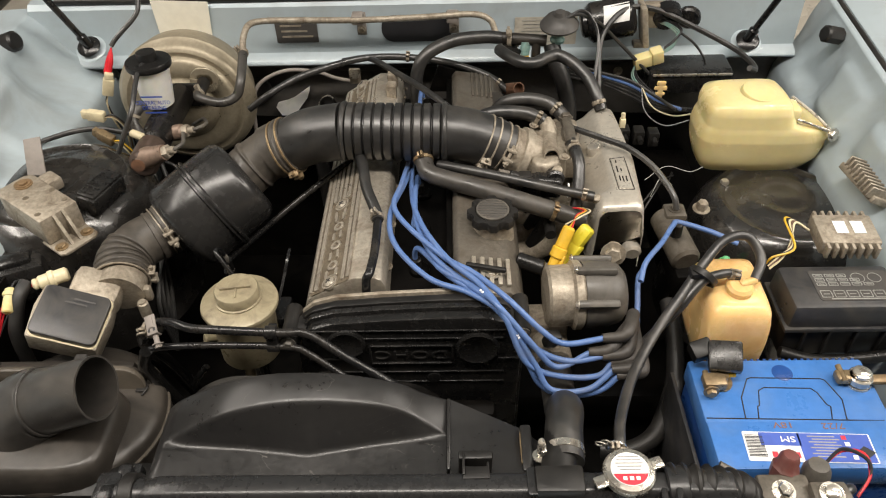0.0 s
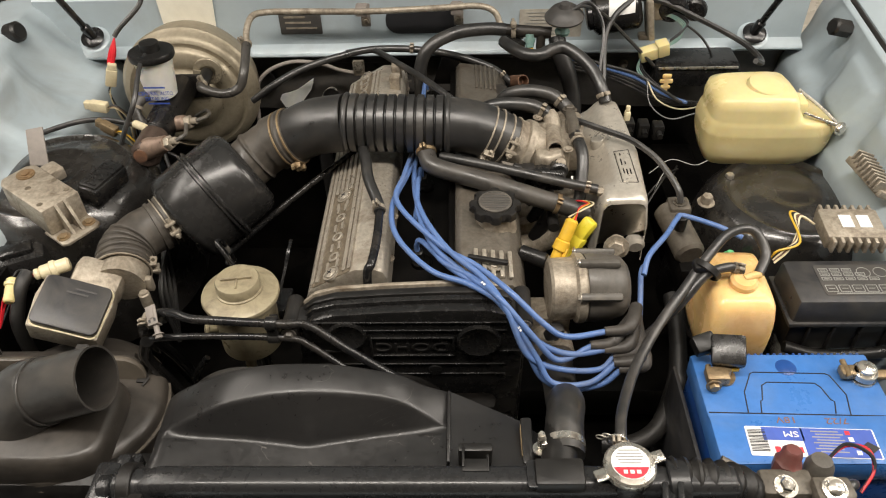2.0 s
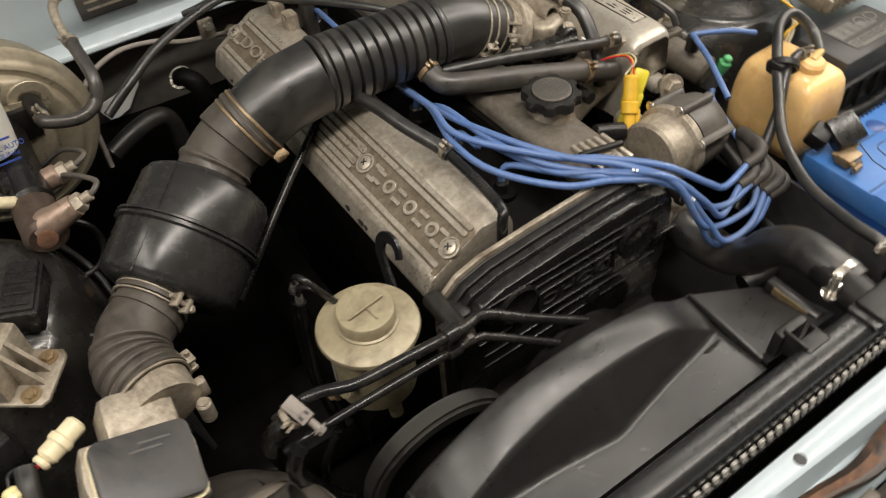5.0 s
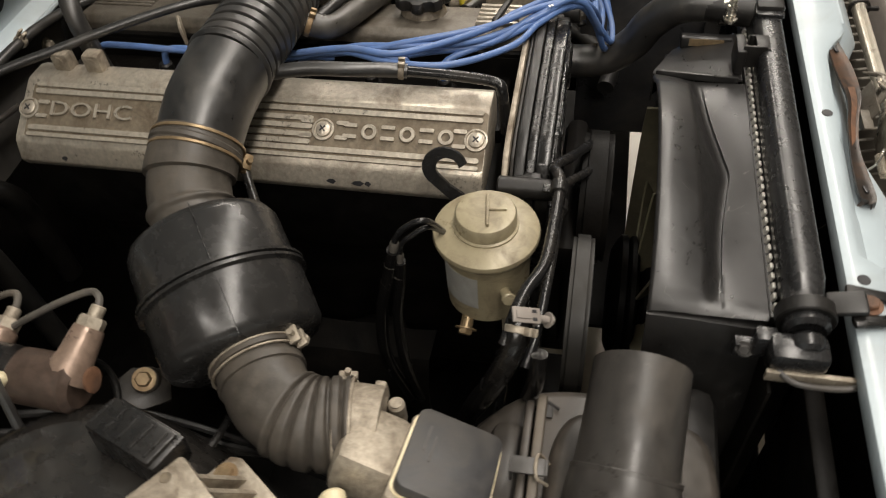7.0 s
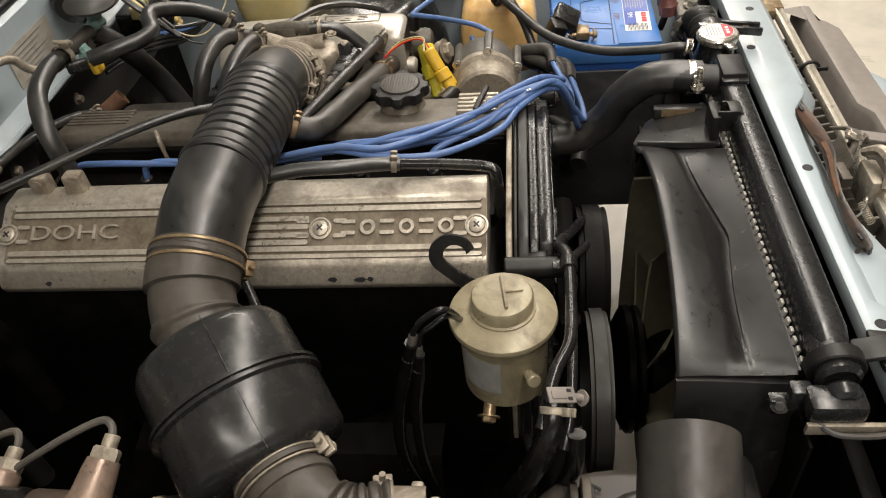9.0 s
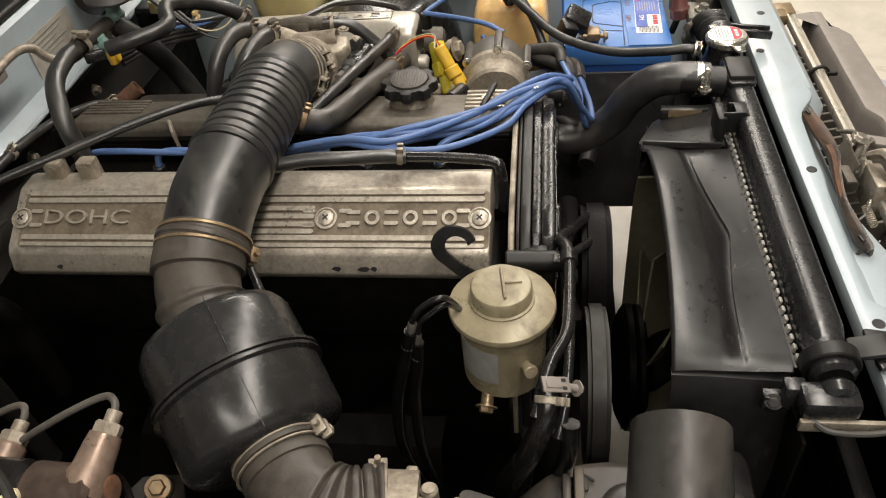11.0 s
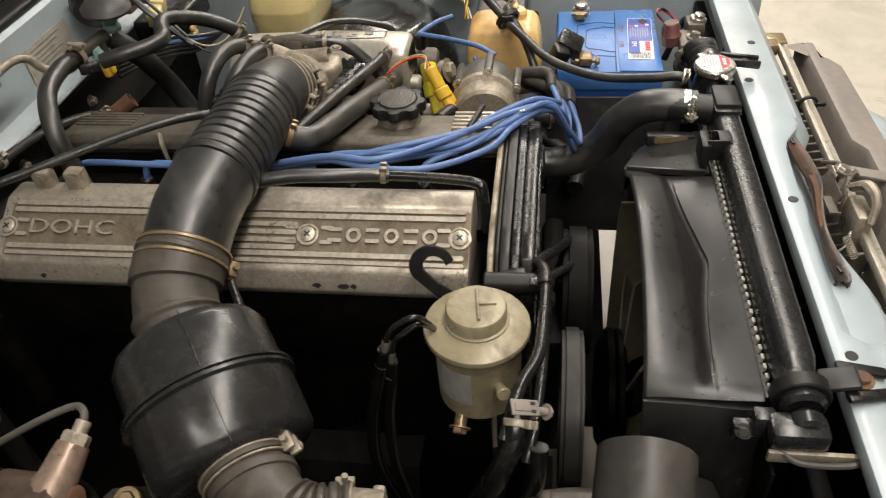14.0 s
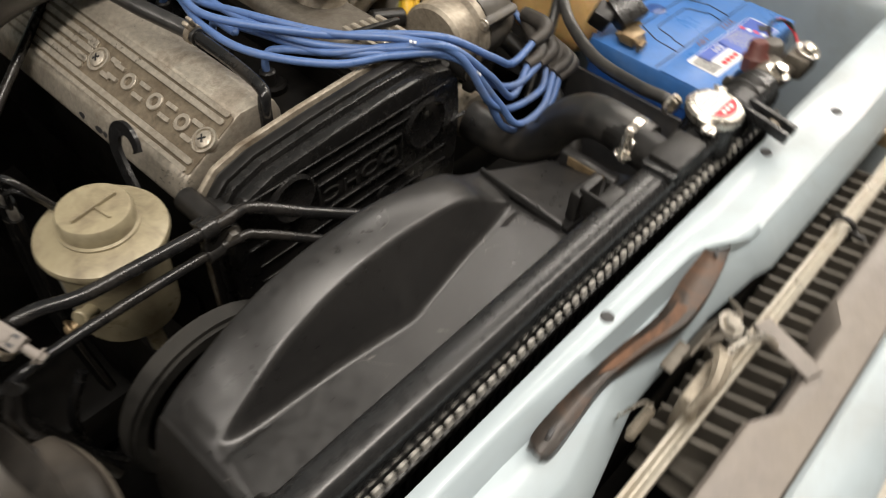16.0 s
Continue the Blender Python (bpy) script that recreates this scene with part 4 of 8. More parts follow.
# Added baffles hide the bright floor and paint, which leaves these gaps black.
single("lower_radiator_support", join(rbox((0, 0.44, 0.27), (1.3, 0.10, 0.06), 0.01), rbox((-0.52, 0.44, 0.475), (0.30, 0.02, 0.41), 0.004), rbox((0.50, 0.42, 0.48), (0.32, 0.02, 0.42), 0.004)), GREASESHADE, "near-black lower support and side baffles added to darken the gaps", "body panel")

# ---- engine ----


def engine_block():
    top = thing("engine_block", (0, 1.08, 0.4), "engine block and cylinder head in grease-and-shade black under the cam covers", "engine")
    part("block", rbox((-0.03, 1.08, 0.43), (0.24, 0.62, 0.34), 0.02), GREASESHADE, top)
    part("head", rbox((-0.045, 1.08, 0.645), (0.30, 0.62, 0.12), 0.012), GREASESHADE, top)
    part("valley", join(rbox((-0.035, 1.08, 0.71), (0.13, 0.60, 0.03), 0.005), *[rod((-0.035, y, 0.72), (-0.035, y, 0.735), 0.016, 16, 0.003) for y in np.linspace(0.86, 1.34, 6)]), GREASESHADE, top)
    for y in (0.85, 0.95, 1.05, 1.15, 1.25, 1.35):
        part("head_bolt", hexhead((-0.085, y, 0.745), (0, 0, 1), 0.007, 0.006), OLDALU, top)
    part("sump", rbox((-0.03, 1.05, 0.26), (0.2, 0.4, 0.14), 0.02), GREASESHADE, top)
    return top


engine_block()


def exhaust():
    top = thing("exhaust_manifold", (-0.25, 1.05, 0.55), "exhaust manifold in shade black low on the engine side", "exhaust manifold")
    # Guessed shapes; their near-black holds the shade under the cam cover.
    part("collector", sweep([(-0.19, 0.92, 0.40), (-0.21, 1.0, 0.38), (-0.23, 1.15, 0.35), (-0.24, 1.25, 0.30)], 0.035, 14), GREASESHADE, top)
    part("heat_shield", wobble(sheet([[(-0.21, y, 0.44), (-0.255, y, 0.43), (-0.28, y, 0.40), (-0.285, y, 0.34)] for y in np.linspace(0.86, 1.3, 14)], 0.0015), 0.004, 14), GREASESHADE, top, "heat shield in the deep bay's shade black")
    return top


exhaust()

# slope of the ribbed face of the exhaust cam cover
FACE_O = Vector((-0.163, 1.08, 0.7605))
FACE = basis(FACE_O, (0, -1, 0), (0.065, 0, 0.038))


def face_bar(u0, u1, v, w, h=0.0034, r=None):
    """A raised rounded bar on the ribbed face, u along the engine, v up the slope."""
    r = w / 2 - 0.0002 if r is None else r
    return prism(rounded(abs(u1 - u0), w, r, 4), h, FACE @ Matrix.Translation(((u0 + u1) / 2, v, 0)), 0.0006, 1)


def cam_cover_exhaust():
    top = thing("cam_cover", (-0.15, 1.08, 0.715), "ribbed cast aluminium cam cover with raised lettering and dark stains", "cam cover", "cam covers")
    prof = [(-0.078, 0.715), (-0.080, 0.762), (-0.086, 0.776), (-0.096, 0.781), (-0.126, 0.7815), (-0.131, 0.779), (-0.194, 0.7415), (-0.1985, 0.736), (-0.206, 0.712), (-0.200, 0.700), (-0.10, 0.700)]
    m = basis((0, 1.385, 0), (1, 0, 0), (0, 0, 1))
    part("body", prism(prof, 0.598, m, 0.003, 2), ALU, top)
    U = 0.287
    # the grooves are the gaps between these raised ribs
    part("groove_floor", prism(rounded(0.584, 0.070, 0.004), 0.0006, FACE), GROOVE, top, "stained metal between the ribs")
    for v, w in ((0.0335, 0.006), (0.0245, 0.0065), (-0.0235, 0.0065), (-0.0325, 0.005)):
        part("rib", face_bar(-U, U, v, w), ALU, top)
    for v in (0.0135, 0.0035, -0.0065, -0.0155):
        part("rib", face_bar(-0.055, 0.085, v, 0.0062), ALU, top)
        part("rib", face_bar(-0.10, -0.062, v, 0.0062), ALU, top)
    for u in (-0.294, 0.100, 0.284):
        for v in (0.010, -0.008):
            for s in (-1, 1):
                if abs(u + s * 0.028) < 0.29:
                    part("rib", face_bar(u + s * 0.014, u + s * 0.030, v, 0.005), ALU, top)
    for u in (-0.294, 0.100, 0.284):
        o = FACE @ Vector((u * 0.99, 0.001, 0.0))
        n = FACE.to_3x3() @ Vector((0, 0, 1))
        scr = part("screw", lathe([(0.0135, -0.001), (0.0135, 0.0036), (0.0115, 0.0038), (0.011, 0.0015), (0.0095, 0.0015), (0.0088, 0.0044), (0.005, 0.0062), (0, 0.0066)], o, n, 24), ALU, top, "cross-head cover screw")
        for s in (0, 1):
            q = FACE.copy()
            q.translation = o + n * 0.0064
            part("slot", rbox((0, 0, 0), (0.009, 0.0018, 0.0012), 0, q @ Matrix.Rotation(radians(45 + 90 * s), 4, "Z")), BLACKFILL, scr)
    # plain raised shapes where the maker's name stands
    for k in range(6):
        m = FACE @ Matrix.Translation((0.132 + 0.0228 * k, 0.0015, -0.0004))
        if k % 2:
            b = moved(ring((0, 0, 0), (0, 0, 1), 0.0095, 0.0052, 0.0044, 24), m)
        else:
            b = join(prism(rounded(0.0165, 0.0045, 0.001), 0.0044, m @ Matrix.Translation((0, 0.0068, 0))), prism(rounded(0.0165, 0.0045, 0.001), 0.0044, m @ Matrix.Translation((0, -0.0068, 0))))
        part("raised_mark", b, ALU, top)
    part("lettering", lettering("DOHC", 0.0185, 0.0044, FACE @ Matrix.Translation((-0.205, 0.0015, 0)) @ Matrix.Diagonal((1.45, 1, 1, 1))), ALU, top, "raised cast letters DOHC")
    for u, v, w in ((0.112, -0.006, 0.012), (0.145, -0.0065, 0.016), (0.157, -0.004, 0.008), (-0.24, -0.006, 0.009)):
        q = basis((-0.2025, 1.08 - u, 0.7235), (0, -1, 0), (0.0075, 0, 0.024))
        part("paint_chip", wobble(prism([(-w / 2, 0), (-w / 4, 0.003), (w / 4, 0.0035), (w / 2, 0.001), (w / 5, -0.003), (-w / 4, -0.002)], 0.0006, q @ Matrix.Translation((0, -0.004 + v * 0.2, 0))), 0.001, 200), BLACKFILL, top, "dark chipped spot")
    for y in (1.30, 1.345):
        part("hose_lug", join(rbox((-0.098, y, 0.79), (0.02, 0.024, 0.03), 0.004), rod((-0.109, y, 0.795), (-0.1075, y, 0.795), 0.006, 12)), OLDALU, top)
    return top


cam_cover_exhaust()


def cam_cover_intake():
    top = thing("cam_cover", (0.07, 1.08, 0.715), "dusty ribbed cast aluminium cam cover under the intake hose", "cam cover", "cam covers")
    prof = [(0.012, 0.70), (0.018, 0.770), (0.026, 0.779), (0.10, 0.768), (0.116, 0.748), (0.124, 0.715), (0.12, 0.70)]
    part("body", prism(prof, 0.628, basis((0, 1.395, 0), (1, 0, 0), (0, 0, 1)), 0.003, 2), DIRTYALU, top)
    # Strip added in near-black for the shade between the two covers.
    part("side_skirt", join(rbox((0.0095, 1.08, 0.705), (0.006, 0.625, 0.100), 0.001), rbox((0.0125, 1.08, 0.756), (0.010, 0.625, 0.010), 0.002)), GREASESHADE, top, "near-black strip added for the shaded side")
    for k in range(5):
        x = 0.048 + 0.0125 * k
        part("rib", rbox((x, 0.805, 0.7785 - 0.0017 * k), (0.0065, 0.055, 0.006), 0.0015, Matrix.Rotation(radians(8), 4, "Y")), ALU, top)
    part("cover_screw", hexhead((0.075, 0.80, 0.776), (0, 0, 1), 0.008, 0.005), ALU, top)
    part("filler_tower", lathe([(0.036, -0.02), (0.034, 0.0), (0.029, 0.012), (0.028, 0.024), (0, 0.024)], (0.079, 0.909, 0.765), (0.05, 0, 1), 30), OLDALU, top)
    part("lead_clip", rbox((0.065, 0.80, 0.787), (0.06, 0.008, 0.008), 0.003, Matrix.Rotation(radians(-14), 4, "Z")), DULL, top, "black lead clip")
    for k in range(5):
        part("rib", rbox((0.058 + 0.009 * k, 1.345, 0.7745 - 0.0012 * k), (0.005, 0.09, 0.005), 0.0015), DIRTYALU, top)
    part("breather_stub", rod((0.115, 0.86, 0.748), (0.155, 0.845, 0.742), 0.012, 16, 0.002), DULL, top)
    return top


cam_cover_intake()


def oil_cap():
    c = Vector((0.079, 0.909, 0.789))
    top = thing("oil_filler_cap", c, "round black oil filler cap with scalloped edge", "oil cap")
    b = lathe([(0.0, 0), (0.034, 0.0), (0.037, 0.003), (0.037, 0.013), (0.0355, 0.0155), (0.0275, 0.0165), (0.0265, 0.0158), (0, 0.0158)], c, (0, 0, 1), 84)
    for v in b.verts:
        d = (v.co - c).xy
        if d.length > 0.03:
            a = math.atan2(d.y, d.x)
            k = 1 + 0.11 * max(-0.8, min(0.55, 1.7 * math.cos(8 * a)))
            v.co.x, v.co.y = c.x + d.x * k, c.y + d.y * k
    part("cap", b, DULL, top)
    part("top_disc", lathe([(0.0255, 0.0160), (0.0255, 0.0185), (0.024, 0.0192), (0, 0.0192)], c, (0, 0, 1), 32), CAPGREY, top, "grey ribbed top")
    for k in range(11):
        y = -0.020 + 0.004 * k
        w = 2 * math.sqrt(max(0.0, 0.0225 ** 2 - y * y))
        part("raised_line", rbox(c + Vector((0, y, 0.0194)), (w, 0.0016, 0.0012), 0.0003, None, 1), SHADEGREY, top)
    return top


oil_cap()


def timing_cover():
    top = thing("timing_belt_cover", (-0.04, 0.73, 0.6), "black plastic timing belt cover with ribs and raised lettering", "timing cover")

    def outline(g):
        return [(-0.205 - g, 0.40), (-0.208 - g, 0.70), (-0.200 - g, 0.738 + g), (-0.182, 0.758 + g), (-0.15, 0.768 + g), (-0.08, 0.774 + g), (0.0, 0.778 + g), (0.06, 0.778 + g), (0.092, 0.768 + g), (0.110 + g, 0.745), (0.116 + g, 0.70), (0.112 + g, 0.40)]

    def slab(y1, depth, g, bev=0.002):
        return prism(outline(g), depth, basis((0, y1, 0), (1, 0, 0), (0, 0, 1)), bev, 2)
    part("rear_plate", slab(0.766, 0.007, 0.003), OLDALU, top, "dirty aluminium backing plate")
    part("gasket", slab(0.757, 0.004, 0.0), RUBBER, top)
    part("rim", slab(0.752, 0.012, 0.004), DULL, top)
    part("rim", slab(0.739, 0.010, 0.0015), PLASTIC, top)
    part("cover", slab(0.729, 0.017, -0.003, 0.004), PLASTIC, top)
    for z in (0.752, 0.736, 0.664, 0.642):
        part("rib", rbox((-0.045, 0.7115, z), (0.27, 0.003, 0.0022), 0.0008), PLASTIC, top)
    for x, z, w in ((0.1, 0.70, 0.04), (-0.165, 0.70, 0.05)):
        part("rib", rbox((x, 0.7105, z - 0.006), (w, 0.004, 0.0035), 0.001), PLASTIC, top)
    part("badge_frame", join(rbox((-0.043, 0.7108, 0.7205), (0.118, 0.003, 0.003), 0.001), rbox((-0.043, 0.7108, 0.6835), (0.118, 0.003, 0.003), 0.001), rbox((-0.1015, 0.7108, 0.702), (0.003, 0.003, 0.037), 0.001), rbox((0.0155, 0.7108, 0.702), (0.003, 0.003, 0.037), 0.001)), PLASTIC, top)
    part("lettering", lettering("DOHC", 0.017, 0.002, basis((-0.043, 0.712, 0.702), (-1, 0, 0), (0, 0, -1)) @ Matrix.Diagonal((1.45, 1, 1, 1))), PLASTIC, top, "raised letters DOHC")
    for x, z, r in ((0.051, 0.716, 0.031), (-0.134, 0.727, 0.027)):
        part("boss", lathe([(r, -0.004), (r, 0.004), (r - 0.003, 0.006), (r - 0.006, 0.004), (0, 0.003)], (x, 0.712, z), (0, -1, 0), 32), PLASTIC, top, "round raised boss")
    part("boss", lathe([(0.010, -0.004), (0.010, 0.004), (0, 0.005)], (-0.012, 0.712, 0.652), (0, -1, 0), 20), PLASTIC, top)
    for x, z in ((-0.212, 0.742), (0.112, 0.757)):
        part("bolt_boss", join(rod((x, 0.768, z), (x, 0.700, z), 0.012, 18, 0.002), rbox((x * 0.96, 0.735, z - 0.004), (0.03, 0.03, 0.02), 0.005)), DULL, top)
        part("bolt", hexhead((x, 0.700, z), (0, -1, 0), 0.007, 0.007), CAPGREY, top)
    return top


timing_cover()

# ---- intake tract ----


def worm_clamp(p, axis, r, parent, width=0.009, at=0.0, mat=None):
    """A hose clamp round p; at: where its screw sits, in degrees round the axis."""
    z = Vector(axis).normalized()
    x = z.orthogonal().normalized()
    y = z.cross(x)
    p = Vector(p)
    mat = mat or OLDALU
    band = part("clamp", join(ring(p - z * width * 0.75, z, r + 0.0016, r - 0.001, width * 0.24, 36), ring(p + z * width * 0.4, z, r + 0.0016, r - 0.001, width * 0.24, 36)), mat, parent, "wire hose clamp")
    d = x * math.cos(radians(at)) + y * math.sin(radians(at))
    t = z.cross(d)
    q = basis(p + d * (r + 0.004), z, t)
    part("screw_block", join(moved(rbox((0, 0.008, 0), (0.018, 0.006, 0.012), 0.0015), q), moved(rbox((0, -0.008, 0), (0.018, 0.005, 0.012), 0.0015), q)), mat, band)
    part("screw", join(rod(p + d * (r + 0.005) - t * 0.018, p + d * (r + 0.005) + t * 0.020, 0.003, 10), rod(p + d * (r + 0.005) + t * 0.011, p + d * (r + 0.005) + t * 0.017, 0.0058, 12, 0.001)), mat, band)
    return band


def aim(p, axis, target):
    """The angle round the axis at p that points to target."""
    z = Vector(axis).normalized()
    x = z.orthogonal().normalized()
    y = z.cross(x)
    d = Vector(target) - Vector(p)
    return math.degrees(math.atan2(d.dot(y), d.dot(x)))


def intake():
    top = thing("intake_hose", (-0.2, 1.07, 0.75), "black ribbed rubber intake hose with a drum-shaped resonator", "intake hose")
    a, b = Vector((-0.254, 1.084, 0.814)), Vector((-0.160, 1.077, 0.843))
    elbow = [(-0.274, 1.085, 0.805), a, (-0.215, 1.082, 0.832), b]
    part("elbow", sweep(elbow, [0.0445, 0.0455, 0.047, 0.0475], 36, 10), HOSE, top, "smooth glossy black rubber elbow")
    def ribs(f):
        if f < 0.055 or f > 0.945:
            e = (f if f < 0.5 else 1 - f) / 0.055
            return 0.0465 + 0.0035 * math.sin(math.pi * e)
        d = abs(((f - 0.055) / 0.89 * 10.0) % 1.0 - 0.5) * 2
        k = min(1.0, max(0.0, (1 - d - 0.06) / 0.30))
        return 0.0422 + 0.0056 * k * k * (3 - 2 * k)
    part("ribbed_section", sweep([(-0.165, 1.077, 0.843), (-0.08, 1.073, 0.8425), (0.010, 1.072, 0.840)], ribs, 44, 150), HOSE, top, "black ribbed rubber bellows")
    part("straight_section", sweep([(0.005, 1.072, 0.840), (0.04, 1.073, 0.835), (0.075, 1.072, 0.823), (0.112, 1.070, 0.803)], [0.0455, 0.0445, 0.0435, 0.043], 36, 10), HOSE, top, "smooth black rubber end")
    worm_clamp((0.078, 1.072, 0.8215), (1, -0.03, -0.45), 0.0437, top, 0.012, aim((0.078, 1.072, 0.8215), (1, -0.03, -0.45), (0.078, 1.02, 0.80)))
    worm_clamp((0.104, 1.0705, 0.8075), (1, -0.03, -0.52), 0.0437, top, 0.012, aim((0.104, 1.0705, 0.8075), (1, -0.03, -0.52), (0.104, 1.0, 0.84)))
    d = Vector((0.046, 0.0, 0.022))
    worm_clamp((-0.262, 1.084, 0.810), d, 0.0485, top, 0.014, aim((-0.262, 1.084, 0.810), d, (-0.241, 1.05, 0.786)), CADMIUM)
    neck = [(-0.345, 1.060, 0.765), (-0.32, 1.076, 0.780), (-0.29, 1.085, 0.797), (-0.252, 1.084, 0.815)]
    part("neck", sweep(neck, lambda s: 0.0435 + (0.0035 * math.sin(math.pi * (s - 0.22) / 0.1) if 0.22 < s < 0.32 else 0.0) + (0.0045 if s > 0.6 else 0.0) + (0.002 if 0.86 < s < 0.92 else 0.0), 36, 20), OLDRUBBER, top, "aged brownish rubber neck")
    c0, c1 = Vector((-0.450, 0.982, 0.707)), Vector((-0.337, 1.065, 0.765))
    ax = (c1 - c0).normalized()
    L = (c1 - c0).length
    R = 0.0825
    prof = [(0, 0), (0.05, 0), (R - 0.016, 0.002), (R - 0.005, 0.008), (R - 0.001, 0.016), (R, L * 0.46), (R + 0.005, L * 0.475), (R + 0.005, L * 0.495), (R + 0.001, L * 0.5), (R + 0.001, L * 0.51), (R + 0.005, L * 0.515), (R + 0.005, L * 0.535), (R - 0.002, L * 0.55), (R - 0.003, L - 0.018), (R - 0.008, L - 0.008), (R - 0.02, L - 0.001), (0.045, L), (0, L)]
    part("resonator", lathe(prof, c0, ax, 56), DRUM, top, "black plastic resonator drum")
    side = ax.orthogonal().normalized()
    up = Vector((-0.5, -0.4, 0.75))
    up = (up - ax * up.dot(ax)).normalized()
    part("seam_line", join(rbox((0, 0, 0), (L * 0.92, 0.0009, 0.0009), 0.0003, basis(c0 + ax * L * 0.5 + up * (R - 0.0005), ax, ax.cross(up)))), PLASTIC, top)
    low = [(-0.505, 0.862, 0.712), (-0.512, 0.90, 0.716), (-0.500, 0.935, 0.720), (-0.475, 0.957, 0.723), (-0.448, 0.978, 0.730)]

    def lowr(s):
        if s < 0.42:
            return 0.0440 - 0.0045 * math.exp(-(((s / 0.42 * 5) % 1.0 - 0.5) / 0.15) ** 2)
        return 0.0405 + (0.003 if s > 0.86 else 0.0) + (0.0025 if 0.72 < s < 0.78 else 0.0)
    part("lower_bellows", sweep(low, lowr, 40, 40), OLDRUBBER, top, "aged brownish ribbed rubber elbow")
    d2 = Vector((0.027, 0.021, 0.007))
    p2 = Vector((-0.463, 0.967, 0.7265))
    worm_clamp(p2, d2, 0.0430, top, 0.008, aim(p2, d2, (-0.435, 0.949, 0.74)))
    d3 = Vector((-0.007, 0.038, 0.004))
    p3 = Vector((-0.507, 0.868, 0.712))
    worm_clamp(p3, d3, 0.0425, top, 0.012, aim(p3, d3, (-0.459, 0.873, 0.71)))
    return top


intake()


def airflow_meter():
    top = thing("airflow_meter", (-0.53, 0.79, 0.68), "cast aluminium airflow meter with a black plastic lid", "airflow meter")
    tl, tr = Vector((-0.579, 0.800, 0.757)), Vector((-0.497, 0.797, 0.727))
    m = basis((tl + tr) / 2, tr - tl, Vector((0.014, 0.065, 0.017)))
    part("body", join(moved(prism([(-0.052, 0.006), (0.048, 0.006), (0.052, -0.02), (0.050, -0.078), (-0.05, -0.080), (-0.056, -0.03)], -0.05, None, 0.004), m),
                      moved(rbox((0.012, 0.028, -0.035), (0.075, 0.06, 0.055), 0.014), m), rod((-0.503, 0.835, 0.708), (-0.505, 0.872, 0.712), 0.038, 30)), OLDALU, top, "dusty cast aluminium housing")
    part("lid", moved(prism(rounded(0.094, 0.078, 0.010), 0.012, Matrix.Translation((0, -0.037, 0.0)), 0.003), m), LIDPLASTIC, top, "dusty dark plastic lid")
    part("lid_seal", moved(prism(rounded(0.099, 0.083, 0.012), 0.003, Matrix.Translation((0, -0.037, -0.002))), m), CREAM, top, "cream sealant bead")
    part("lid_words", join(*[moved(rbox((0.012 - 0.01 * k, -0.012 - 0.007 * k, 0.0122), (0.030, 0.0025, 0.0004), 0), m) for k in range(2)]), SHADEGREY, top)
    k = Vector((-0.469, 0.83, 0.694))
    part("adjuster", join(rod(k - Vector((0.0, 0, 0.03)), k, 0.0085, 18, 0.002), rod(k, k + Vector((0, 0, 0.002)), 0.006, 18)), OLDALU, top, "round capped adjuster")
    part("lug", rbox((-0.535, 0.862, 0.712), (0.02, 0.016, 0.04), 0.003), OLDALU, top)
    part("lug", rbox((-0.462, 0.845, 0.70), (0.012, 0.012, 0.026), 0.003), OLDALU, top)
    plug = part("plug", join(rod((-0.62, 0.835, 0.733), (-0.580, 0.855, 0.735), 0.0112, 18, 0.003), rod((-0.606, 0.842, 0.734), (-0.597, 0.8465, 0.7345), 0.0132, 18, 0.002), rod((-0.62, 0.835, 0.733), (-0.627, 0.8315, 0.7327), 0.009, 18, 0.002)), CREAM, top, "cream electrical plug")
    for k in range(3):
        part("plug_wire", sweep([(-0.626, 0.832, 0.735 + 0.004 * (k - 1)), (-0.645, 0.822 + 0.004 * k, 0.733), (-0.665, 0.80, 0.72 - 0.01 * k), (-0.675, 0.77, 0.68)], 0.0016, 6), RED if k < 2 else BLACKFILL, plug)
    return top


airflow_meter()


